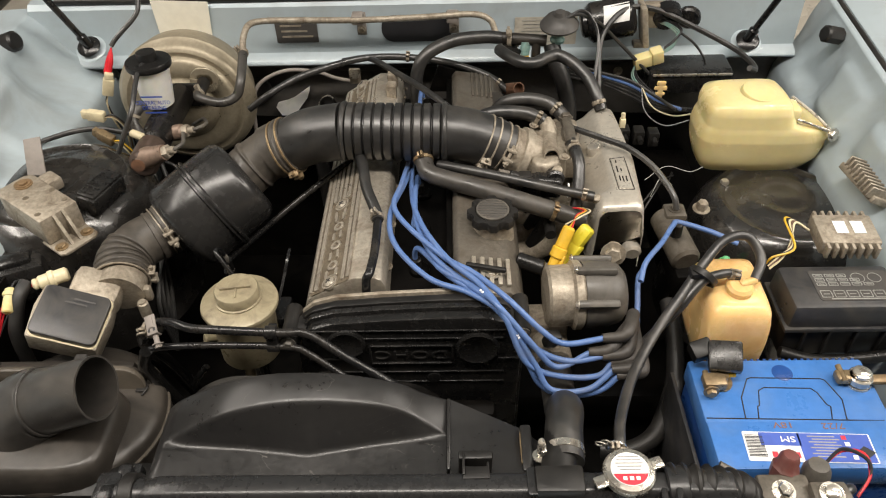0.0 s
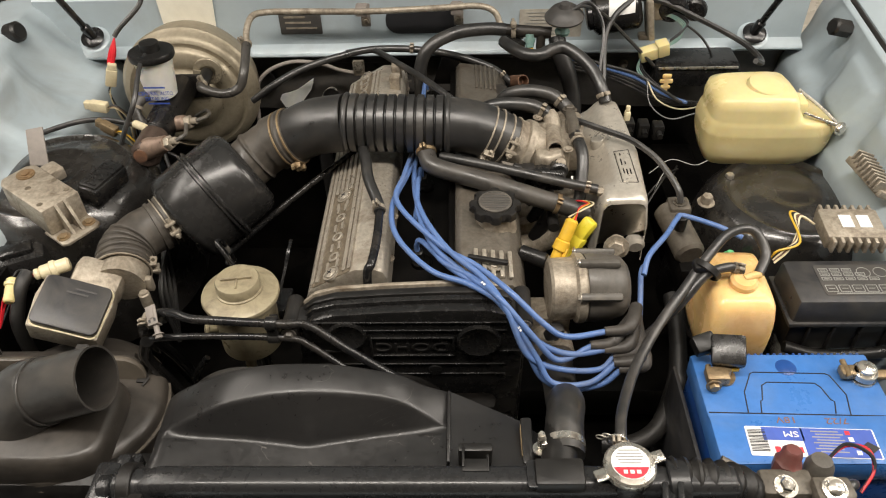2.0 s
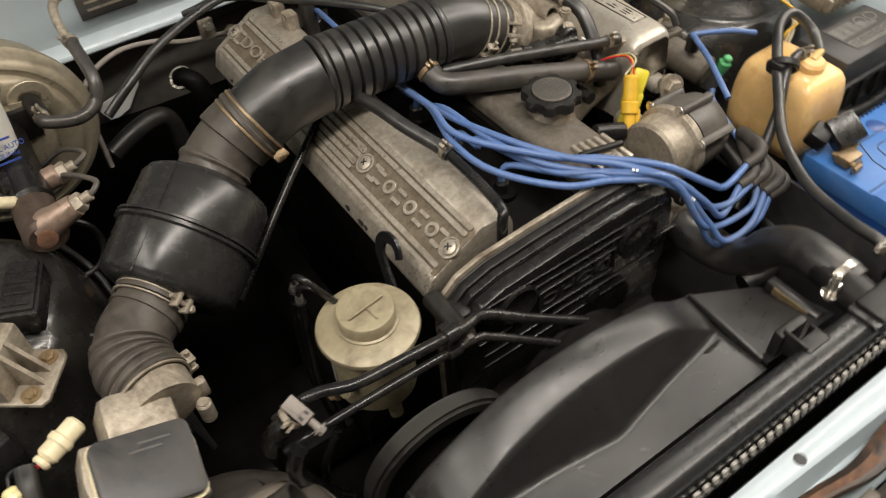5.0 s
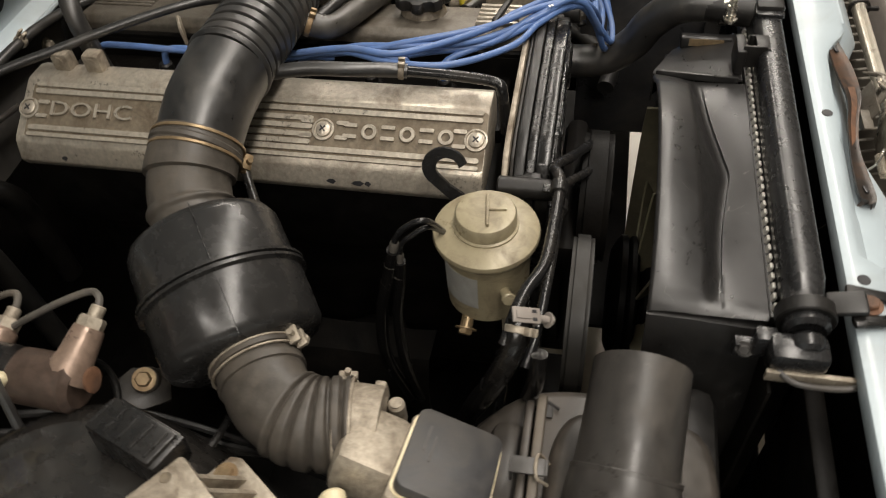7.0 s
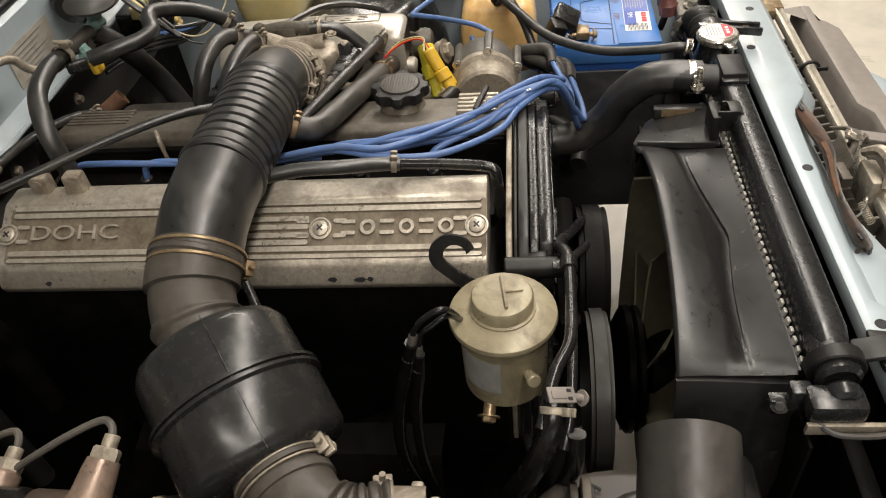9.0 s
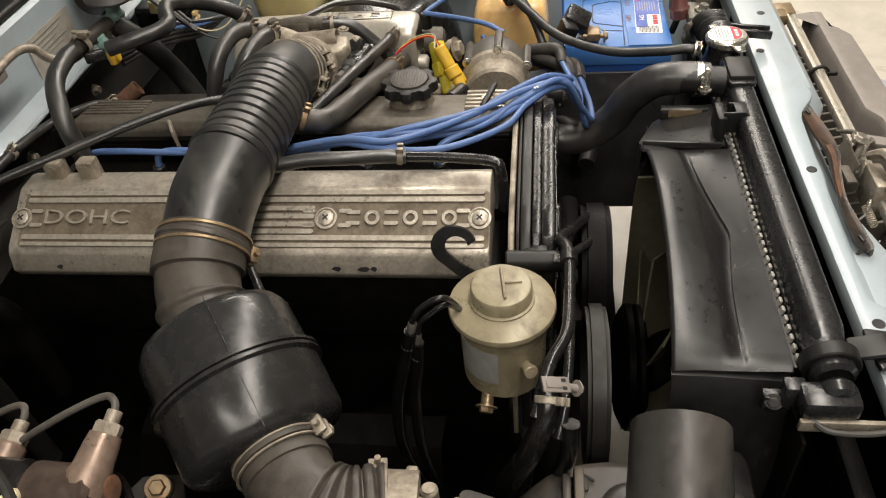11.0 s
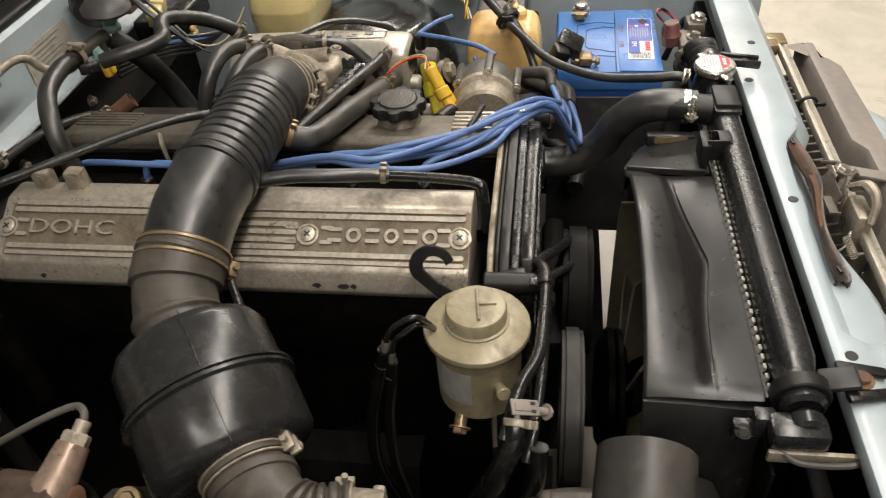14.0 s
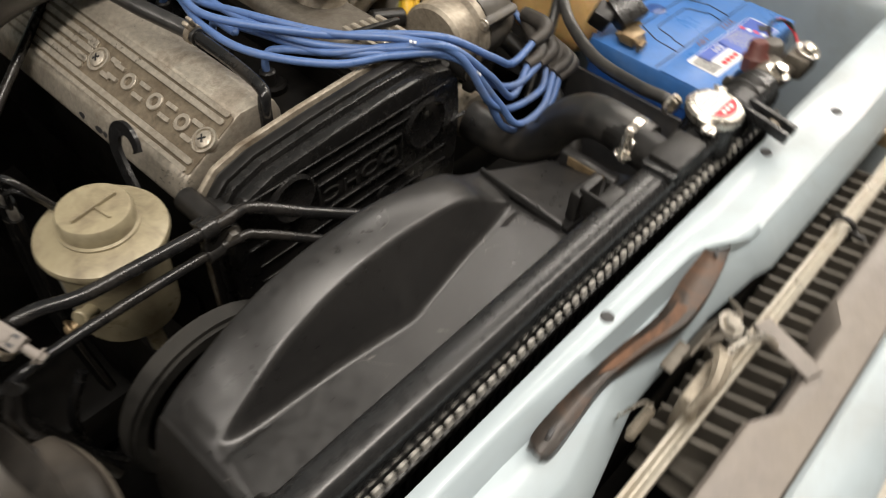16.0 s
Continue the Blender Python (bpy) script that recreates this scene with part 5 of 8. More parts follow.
def air_cleaner():
    top = thing("air_cleaner", (-0.58, 0.61, 0.45), "dusty black plastic air cleaner housing with a round snorkel", "air cleaner")
    c = Vector((-0.590, 0.606, 0.0))
    rows = []
    for k, z in ((1.0, 0.42), (1.0, 0.652), (0.992, 0.668), (0.972, 0.680), (0.940, 0.6865), (0.90, 0.689), (0.5, 0.691), (0.02, 0.692)):
        row = []
        for a in np.linspace(0, 2 * math.pi, 72, endpoint=False):
            e = 5.0
            ca, sa = math.cos(a), math.sin(a)
            r = (abs(ca) ** e + abs(sa) ** e) ** (-1 / e)
            row.append((c.x + 0.150 * r * ca - (1 - k) * 0.15 * ca, c.y + 0.079 * r * sa - (1 - k) * 0.15 * sa if k > 0.3 else c.y, z))
        rows.append(row)
    part("housing", wobble(sheet(rows, 0, True), 0.002, 14), AIRBOX, top)
    up = Matrix.Translation((-0.590, 0.697, 0.560)) @ Matrix.Rotation(radians(90), 4, "X")
    part("rim_flange", prism(rounded(0.318, 0.284, 0.028), 0.009, up, 0.0025), AIRBOXPALE, top, "dusty worn brown-grey flange")
    part("cover_flange", prism(rounded(0.312, 0.272, 0.026), 0.008, Matrix.Translation((0, 0.0105, -0.004)) @ up, 0.0025), AIRBOX, top)
    part("cover", rbox((-0.590, 0.722, 0.550), (0.270, 0.034, 0.240), 0.012), AIRBOX, top)
    part("filter_pan", wobble(lathe([(0.128, -0.26), (0.128, -0.03), (0.127, -0.012), (0.122, -0.004), (0.112, 0.0), (0.06, 0.004), (0, 0.005)], (-0.527, 0.652, 0.658), (0.02, 0, 1), 56), 0.002, 18), AIRBOX, top, "round dusty filter pan", 60)
    part("pan_seam", ring((-0.527, 0.652, 0.630), (0.02, 0, 1), 0.1305, 0.126, 0.005, 56), AIRBOXPALE, top)
    part("pan_catch", join(sweep([(-0.452, 0.690, 0.662), (-0.440, 0.700, 0.664), (-0.428, 0.690, 0.662), (-0.433, 0.676, 0.660)], 0.0016, 6), rbox((-0.436, 0.688, 0.660), (0.016, 0.012, 0.003), 0.001)), DULL, top, "small black wire catch")
    base, rim = Vector((-0.522, 0.616, 0.728)), Vector((-0.430, 0.608, 0.768))
    ax = (rim - base).normalized()
    H = (rim - base).length
    def skewed(b, at, along, high):
        """The mouth is cut on a slant, longer above."""
        for v in b.verts:
            d = v.co - at
            h = d.dot(along)
            if h > high - 0.002:
                v.co += along * (0.18 * (d - along * h).z)
        return b
    part("snorkel", skewed(lathe([(0.0445, -0.004), (0.0445, 0.0), (0.0435, 0.012), (0.043, 0.04), (0.042, H - 0.012), (0.039, H - 0.012), (0.039, 0.01), (0.02, 0.0), (0, 0.0)], base, ax, 44), base, ax, H - 0.012), SNORKEL, top, "dusty grey-brown plastic snorkel stub")
    part("snorkel_seam", ring(base - ax * 0.005, ax, 0.0468, 0.040, 0.005, 44), SNORKEL, top, "raised seam")
    part("snorkel_elbow", sweep([base - ax * 0.003, base - ax * 0.016, (-0.556, 0.617, 0.706), (-0.568, 0.617, 0.680), (-0.570, 0.617, 0.650)], [0.0450, 0.0485, 0.052, 0.056, 0.060], 40), SNORKEL, top)
    for x in (-0.518, -0.650):
        clip = part("spring_clip", join(rbox((x, 0.698, 0.706), (0.016, 0.030, 0.003), 0.001), rbox((x, 0.682, 0.699), (0.016, 0.003, 0.016), 0.001), rbox((x, 0.713, 0.697), (0.016, 0.003, 0.020), 0.001)), SHADEGREY, top, "sprung steel clip")
        part("clip_wire", sweep([(x - 0.010, 0.680, 0.693), (x - 0.010, 0.690, 0.709), (x + 0.010, 0.690, 0.709), (x + 0.010, 0.680, 0.693)], 0.0016, 8), OLDALU, clip)
    part("sticker", prism(rounded(0.05, 0.06, 0.003), 0.001, Matrix.Translation((-0.665, 0.606, 0.692))), WHITEINK, top, "white paper sticker")
    part("duct", join(rbox((-0.50, 0.55, 0.60), (0.25, 0.06, 0.10), 0.02), rbox((-0.43, 0.545, 0.59), (0.06, 0.05, 0.08), 0.015)), DULL, top)
    return top


air_cleaner()


def steering_reservoir():
    c = Vector((-0.291, 0.768, 0.755))
    top = thing("steering_fluid_reservoir", c - Vector((0, 0, 0.1)), "tan painted power steering fluid reservoir with screw cap", "fluid reservoir")
    can = part("can", lathe([(0, -0.105), (0.038, -0.105), (0.045, -0.098), (0.046, -0.03), (0.048, -0.012), (0.0545, -0.006), (0.056, -0.001), (0.055, 0.003), (0.05, 0.006), (0.04, 0.008), (0.035, 0.010), (0.033, 0.010)], c, (0, 0, 1), 48), TAN, top)
    part("label", sheet([[c + Vector((0.0468 * math.cos(a), 0.0468 * math.sin(a), z)) for a in np.linspace(radians(118), radians(176), 10)] for z in (-0.026, -0.05, -0.074)], 0.0006), GREYINK, can, "faded grey sticker")
    cap = part("cap", lathe([(0.034, 0.008), (0.034, 0.012), (0.0315, 0.013), (0.0315, 0.026), (0.030, 0.0285), (0.027, 0.0295), (0, 0.0298)], c, (0, 0, 1), 44), TAN, top, "round tan screw cap")
    r = Matrix.Rotation(radians(8), 4, "Z")
    part("grip_rib", join(rbox(c + Vector((0, -0.002, 0.031)), (0.044, 0.0032, 0.005), 0.0012, r), rbox(c + Vector((0.002, -0.012, 0.0305)), (0.0025, 0.018, 0.003), 0.001, r)), TAN, cap)
    part("outlet", join(rod(c + Vector((-0.034, -0.022, -0.050)), c + Vector((-0.052, -0.030, -0.044)), 0.0058, 14), rod(c + Vector((-0.049, -0.0287, -0.045)), c + Vector((-0.054, -0.031, -0.0433)), 0.0075, 14, 0.001)), TAN, top)
    part("outlet", rod(c + Vector((0.0, -0.03, -0.10)), c + Vector((0.0, -0.035, -0.13)), 0.008, 14), TAN, top)
    part("banjo_bolt", join(rod(c + Vector((-0.030, 0.016, -0.098)), c + Vector((-0.050, 0.018, -0.108)), 0.007, 12), hexhead(c + Vector((-0.050, 0.018, -0.108)), (-1, 0.1, -0.5), 0.008, 0.007)), CADMIUM, top, "brass-coloured banjo bolt")
    hook = basis((-0.226, 0.822, 0.778), (0, -1, 0), (0.3, 0, 1))
    arc = [(0.025 * math.cos(a), 0.024 * math.sin(a)) for a in np.linspace(radians(18), radians(236), 16)]
    inner = [(0.0125 * math.cos(a) + 0.003, 0.0125 * math.sin(a)) for a in np.linspace(radians(232), radians(5), 14)]
    part("bracket", join(prism(arc + [(0.004, -0.036), (0.030, -0.058), (0.044, -0.056), (0.030, -0.036), (0.006, -0.020)] + inner, 0.004, hook), rbox((-0.245, 0.80, 0.70), (0.03, 0.05, 0.02), 0.004)), BLACKSTEEL, top, "black hooked steel bracket")
    return top


steering_reservoir()


def hose(name, pts, r, mat, label, category, group="", clamps=(), seg=12, n=8, sub=None):
    sub = sub or OLDALU
    top = thing(name, pts[0], label, category, group)
    part("tube", sweep(pts, r, seg, n), mat, top)
    line = spline(pts, n)
    for f in clamps:
        i = min(max(int(f * (len(line) - 1)), 1), len(line) - 2)
        ax = (line[i + 1] - line[i - 1]).normalized()
        rr = r if isinstance(r, float) else r[0]
        cl = part("clamp", ring(line[i] - ax * 0.004, ax, rr + 0.0018, rr - 0.001, 0.007, 20), sub, top, "spring hose clamp")
        up = (Vector((-0.3, -0.6, 0.7)) - ax * Vector((-0.3, -0.6, 0.7)).dot(ax)).normalized()
        part("clamp_ear", join(moved(rbox((0, 0, 0), (0.008, 0.004, 0.010), 0.001), basis(line[i] + up * (rr + 0.005), ax, up.cross(ax))), moved(rbox((0, 0.006, 0), (0.008, 0.003, 0.012), 0.001), basis(line[i] + up * (rr + 0.005), ax, up.cross(ax)))), sub, cl)
    return top


# Sheet added to cover the pale wing panel and blacken this gap.
single("splash_liner", sheet([[(-0.700 + 0.004 * math.sin(30 * y), y, z) for y in np.linspace(0.70, 0.96, 14)] for z in np.linspace(0.40, 0.715, 10)], 0.003), GREASESHADE, "near-black sheet added over the wing panel beside the airflow meter", "liner")
hose("meter_hose", [(-0.638, 0.835, 0.735), (-0.642, 0.812, 0.728), (-0.646, 0.790, 0.705), (-0.650, 0.775, 0.67), (-0.65, 0.77, 0.56)], 0.0105, RUBBER, "black rubber hose beside the airflow meter", "hose", "engine hoses", (), 14)
yellow_ = thing("meter_plug", (-0.655, 0.80, 0.725), "pale yellow plastic plug beside the airflow meter", "electrical plug")
part("body", join(rod((-0.656, 0.822, 0.735), (-0.652, 0.785, 0.720), 0.0085, 14, 0.002), rod((-0.6555, 0.816, 0.733), (-0.655, 0.810, 0.730), 0.0105, 14, 0.001)), TANKYELLOW, yellow_)
part("lead", sweep([(-0.656, 0.822, 0.735), (-0.652, 0.835, 0.738), (-0.64, 0.842, 0.73), (-0.63, 0.85, 0.70)], 0.002, 8), DULL, yellow_)
hose("steering_pipe", [(-0.420, 0.732, 0.742), (-0.395, 0.725, 0.760), (-0.372, 0.717, 0.768), (-0.343, 0.704, 0.770), (-0.30, 0.700, 0.770), (-0.22, 0.699, 0.764), (-0.185, 0.707, 0.752), (-0.13, 0.69, 0.720), (-0.06, 0.67, 0.68), (0.0, 0.66, 0.64)], 0.0062, BLACKSTEEL, "black steel power steering pipe above the fan", "steering pipe", "steering pipes")
hose("steering_pipe", [(-0.425, 0.712, 0.715), (-0.39, 0.704, 0.732), (-0.30, 0.698, 0.741), (-0.21, 0.696, 0.738), (-0.185, 0.692, 0.729), (-0.14, 0.678, 0.70), (-0.08, 0.66, 0.66)], 0.005, BLACKSTEEL, "black steel power steering pipe above the fan", "steering pipe", "steering pipes")
hose("steering_hose", [(-0.400, 0.720, 0.757), (-0.42, 0.724, 0.738), (-0.432, 0.742, 0.69), (-0.422, 0.772, 0.60), (-0.40, 0.80, 0.45)], 0.0115, OILYHOSE, "thick black rubber power steering hose", "hose", "engine hoses", (0.1,))
hose("steering_hose", [(-0.415, 0.70, 0.727), (-0.425, 0.702, 0.69), (-0.41, 0.712, 0.62), (-0.38, 0.725, 0.5)], 0.009, OILYHOSE, "black rubber power steering hose", "hose", "engine hoses")


def crimped_line(name, hard, soft_, r, label):
    """A thin hard pipe crimped into a rubber hose."""
    top = thing(name, hard[0], label, "hose", "engine hoses")
    part("pipe", sweep(hard, r * 0.44, 10), BLACKSTEEL, top, "thin black metal pipe")
    part("hose", sweep([hard[-1]] + soft_, r, 12), OILYHOSE, top)
    a, b = Vector(hard[-1]), Vector(soft_[0])
    d = (b - a).normalized()
    part("crimp", lathe([(r * 0.44, -0.014), (r * 0.62, -0.012), (r * 0.66, -0.002), (r * 0.56, 0.002), (r * 0.80, 0.005), (r * 0.84, 0.018), (r * 0.98, 0.022), (r, 0.024)], a, d, 16), CAPGREY, top, "crimped bright ferrule")
    return top


crimped_line("steering_line", [(-0.29, 0.805, 0.735), (-0.325, 0.82, 0.798), (-0.33, 0.84, 0.793), (-0.33, 0.853, 0.775), (-0.33, 0.858, 0.755)], [(-0.33, 0.868, 0.712), (-0.33, 0.885, 0.64), (-0.33, 0.89, 0.55), (-0.32, 0.872, 0.44)], 0.0075, "black rubber steering hose with a crimped metal end")
crimped_line("steering_line", [(-0.285, 0.80, 0.725), (-0.32, 0.818, 0.784), (-0.33, 0.836, 0.780), (-0.33, 0.848, 0.765), (-0.33, 0.853, 0.738)], [(-0.33, 0.857, 0.70), (-0.33, 0.866, 0.64), (-0.33, 0.868, 0.55), (-0.32, 0.86, 0.44)], 0.0065, "black rubber steering hose with a crimped metal end")
hose("steering_hose", [(-0.36, 0.745, 0.64), (-0.385, 0.74, 0.60), (-0.385, 0.75, 0.52), (-0.36, 0.76, 0.45)], 0.005, BLACKSTEEL, "bent dark metal fluid pipe", "pipe", "engine hoses")


def pipe_clip():
    top = thing("pipe_clip", (-0.392, 0.718, 0.765), "dull metal clip holding two steering pipes", "pipe clip")
    q = pose(-0.401, 0.714, 0.767, 26, -18, 12) @ Matrix.Diagonal((0.8, 0.8, 0.8, 1))
    part("saddle", join(moved(rbox((0, 0, 0), (0.019, 0.036, 0.003), 0.001), q), moved(rbox((0, 0.004, 0.0022), (0.010, 0.020, 0.002), 0.0008), q), moved(rbox((0, -0.017, -0.008), (0.017, 0.003, 0.016), 0.001), q)), NOSE, top)
    for v in (-0.006, 0.006):
        part("slot", moved(rbox((v * 0.8, -0.010, 0.0016), (0.004, 0.006, 0.0006), 0), q), BLACKFILL, top)
    part("bolt", moved(join(rod((0, -0.018, -0.008), (0, -0.034, -0.010), 0.005, 12, 0.001), hexhead((0, -0.034, -0.010), (0, -1, -0.1), 0.0065, 0.007)), q), NOSE, top)
    return top


pipe_clip()
clip_ = thing("pipe_clip", (-0.232, 0.698, 0.752), "black plastic clip joining two steering pipes", "pipe clip", "pipe clips")
part("body", join(rbox((-0.232, 0.698, 0.752), (0.016, 0.012, 0.034), 0.003), ring((-0.240, 0.699, 0.7655), (1, 0, 0), 0.0095, 0.0062, 0.016, 18), ring((-0.240, 0.697, 0.7395), (1, 0, 0), 0.0085, 0.005, 0.016, 18)), PLASTIC, clip_)
part("tab", rbox((-0.232, 0.709, 0.764), (0.012, 0.014, 0.004), 0.001), PLASTIC, clip_)
single("dipstick_tube", sweep([(-0.145, 1.111, 0.775), (-0.20, 1.077, 0.748), (-0.252, 1.045, 0.722), (-0.31, 1.008, 0.690), (-0.37, 0.970, 0.655)], 0.0054, 12), BLACKSTEEL, "thin black steel dipstick tube beside the cam cover", "dipstick")
hose("breather_hose", [(-0.030, 1.042, 0.823), (-0.028, 1.024, 0.814), (-0.018, 1.004, 0.806), (0.02, 0.990, 0.800), (0.08, 0.974, 0.790), (0.15, 0.957, 0.775), (0.205, 0.948, 0.760), (0.228, 0.946, 0.752)], 0.0150, HOSEGREY, "thick grey-black rubber breather hose with spring clips", "hose", "engine hoses", (0.11, 0.80), 20, sub=CADMIUM)
hose("breather_hose", [(-0.005, 1.03, 0.806), (0.03, 1.012, 0.810), (0.08, 0.994, 0.810), (0.15, 0.974, 0.804), (0.20, 0.962, 0.798), (0.241, 0.953, 0.794)], 0.0078, HOSE, "thin black rubber vacuum hose to the plenum", "hose", "engine hoses", (0.93,), 14)
hose("breather_hose", [(-0.135, 1.045, 0.818), (-0.125, 1.00, 0.820), (-0.117, 0.956, 0.816), (-0.100, 0.91, 0.806), (-0.096, 0.89, 0.803)], 0.0088, HOSE, "black rubber hose along the cam cover", "hose", "engine hoses", (0.93,), 16)
hose("breather_pipe", [(-0.096, 0.895, 0.803), (-0.096, 0.83, 0.800), (-0.100, 0.785, 0.797), (-0.106, 0.776, 0.785), (-0.108, 0.772, 0.73)], 0.0065, BLACKSTEEL, "thin black bent metal pipe in front of the cam cover", "pipe", "engine hoses")
hose("radiator_hose", [(0.147, 0.498, 0.756), (0.150, 0.540, 0.757), (0.156, 0.573, 0.747), (0.161, 0.603, 0.718), (0.164, 0.622, 0.684), (0.167, 0.652, 0.655), (0.168, 0.69, 0.643), (0.165, 0.74, 0.645)], [0.0228, 0.0232, 0.0238, 0.024, 0.024, 0.0242, 0.025], HOSE, "thick black rubber radiator top hose", "hose", "engine hoses", (), 28)
top_ = thing("hose_clamp", (0.147, 0.52, 0.757), "bright worm-drive clamp on the radiator hose", "hose clamp")
part("band", ring((0.147, 0.507, 0.756), (0.05, 1, 0.02), 0.0246, 0.0222, 0.010, 36), STEEL, top_)
part("screw_housing", rbox((0.1215, 0.507, 0.766), (0.007, 0.013, 0.016), 0.0015), STEEL, top_)
worm = [(0.1185 + 0.0036 * math.cos(i * 1.05), 0.507 + 0.0036 * math.sin(i * 1.05), 0.762 + 0.00040 * i) for i in range(60)]
part("worm_screw", join(sweep(worm, 0.0009, 6, 2), rod((0.1185, 0.507, 0.752), (0.1185, 0.507, 0.788), 0.0032, 10)), STEEL, top_, "bright threaded worm screw")
part("screw_head", hexhead((0.1185, 0.507, 0.757), (0, 0, -1), 0.0062, 0.007), STEEL, top_)
single("thermostat_housing", join(rod((0.165, 0.735, 0.65), (0.16, 0.79, 0.65), 0.03, 24, 0.003), rbox((0.15, 0.80, 0.65), (0.08, 0.05, 0.08), 0.01)), OLDALU, "dirty cast aluminium thermostat housing", "thermostat housing")

# ---- battery side ----


def battery():
    x0, x1, y0, y1, zt = 0.343, 0.583, 0.517, 0.692, 0.706
    cx, cy = (x0 + x1) / 2, (y0 + y1) / 2
    top = thing("car_battery", (cx, cy, zt - 0.2), "blue car battery with folded handle outline and printed label", "battery")
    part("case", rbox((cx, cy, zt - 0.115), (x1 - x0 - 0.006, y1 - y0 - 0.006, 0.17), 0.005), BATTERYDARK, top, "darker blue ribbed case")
    lid = part("lid", join(rbox((cx, cy, zt - 0.018), (x1 - x0, y1 - y0, 0.036), 0.004), rbox((cx, y0 + 0.036, zt), (x1 - x0 - 0.002, 0.070, 0.0024), 0.001)), BATTERY, top, "bright blue lid")
    for i in range(26):
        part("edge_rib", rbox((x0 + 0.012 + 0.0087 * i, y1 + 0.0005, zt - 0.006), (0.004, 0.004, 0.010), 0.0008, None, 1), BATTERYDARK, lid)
    groove = [[(0.396, 0.593), (0.400, 0.627), (0.416, 0.658), (0.421, 0.660), (0.515, 0.657), (0.520, 0.654), (0.531, 0.622), (0.525, 0.589)],
              [(0.413, 0.593), (0.417, 0.612), (0.420, 0.614), (0.426, 0.638), (0.434, 0.643), (0.496, 0.641), (0.502, 0.634), (0.508, 0.614), (0.512, 0.611), (0.507, 0.592)],
              [(0.346, 0.5945), (0.573, 0.588)]]
    for g in groove:
        part("groove", sweep([(x, y, zt + 0.0001) for x, y in g], 0.0009, 6, 1, straight=True), BLACKFILL, lid, "dark moulded groove")
    # Flat disc: the hollow's shade is put into the darker blue.
    part("finger_notch", lathe([(0, 0.0004), (0.013, 0.0004), (0.014, 0.0)], (0.467, 0.668, zt), (0, 0, 1), 24), BATTERYDARK, lid)
    m = basis((0.462, 0.548, zt + 0.0014), (-1, 0.04, 0), (0, -1, 0))
    lab = part("label", prism(rounded(0.158, 0.043, 0.002), 0.0005, m), WHITEINK, top, "white, blue and red printed label")
    q = m @ Matrix.Translation((0, 0, 0.0006))
    part("label_blue", join(prism(rounded(0.088, 0.041, 0.001), 0.0003, q @ Matrix.Translation((-0.033, 0, 0))), prism(rounded(0.05, 0.019, 0.001), 0.0003, q @ Matrix.Translation((0.034, -0.011, 0)))), BLUEINK, lab)
    q2 = m @ Matrix.Translation((0, 0, 0.0011))
    part("code_bars", join(*[moved(rbox((0.066, -0.016 + 0.0022 * k, 0), (0.022, 0.0012 if k % 3 else 0.0006, 0.0003), 0), q2) for k in range(15)]), BLACKFILL, lab)
    part("maker_mark", join(*[moved(rbox((0.018 + 0.009 * k, 0.012, 0), (0.007, 0.008, 0.0003), 0), q2) for k in range(4)]), REDINK, lab, "plain red marks")
    part("words", lettering("SM", 0.0085, 0.0004, q2 @ Matrix.Translation((0.024, -0.011, 0)) @ Matrix.Diagonal((1.3, 1, 1, 1))), WHITEINK, lab)
    part("small_print", join(*[moved(rbox((-0.018 - 0.005 * (k % 2), -0.016 + 0.0042 * k, 0), (0.034, 0.0016, 0.0003), 0), q2) for k in range(8)]), GREYINK, lab)
    for k in range(4):
        part("warning_mark", moved(rbox((-0.046 - 0.002 * k, -0.015 + 0.0095 * k, 0), (0.006, 0.006, 0.0003), 0), q2 @ Matrix.Rotation(0, 4, "Z")), REDINK if k % 2 == 0 else WHITEINK, lab)
    part("warning_mark", moved(prism([(0, 0.009), (0.012, 0), (0, -0.009), (-0.012, 0)], 0.0003, Matrix.Translation((-0.067, 0.006, 0))), q2), BLACKFILL, lab)
    for words, x, y in (("7/22", 0.503, 0.580), ("18V", 0.440, 0.582)):
        part("marker_note", lettering(words, 0.009, 0.0003, basis((x, y, zt + 0.0014), (-1, 0, 0), (0, -1, 0)) @ Matrix.Diagonal((1.3, 1, 1, 1))), BROWNINK, top, "brown handwritten marker note")
    # negative post and clamp under a black cover
    neg = part("negative_terminal", join(lathe([(0.016, 0), (0.016, 0.003), (0.009, 0.003), (0.008, 0.018), (0, 0.018)], (0.378, 0.652, zt), (0, 0, 1), 20), rbox((0.366, 0.645, zt + 0.012), (0.03, 0.022, 0.014), 0.003)), CADMIUM, top, "brassy clamped terminal")
    part("clamp_bolt", join(rod((0.358, 0.628, zt + 0.012), (0.358, 0.662, zt + 0.012), 0.004, 10), hexhead((0.358, 0.628, zt + 0.012), (0, -1, 0), 0.007, 0.006)), CADMIUM, neg)
    part("yellow_tab", rbox((0.390, 0.655, zt + 0.014), (0.014, 0.008, 0.006), 0.002), YELLOW, neg)
    part("black_cover", rbox((0.384, 0.672, zt + 0.030), (0.044, 0.042, 0.022), 0.004, pose(0, 0, 0, 28, -8, -12)), PLASTIC, neg, "black plastic terminal cover")
    part("black_cover", rbox((0.356, 0.688, zt + 0.026), (0.030, 0.026, 0.024), 0.004, pose(0, 0, 0, 20, -10, 15)), DULL, neg)
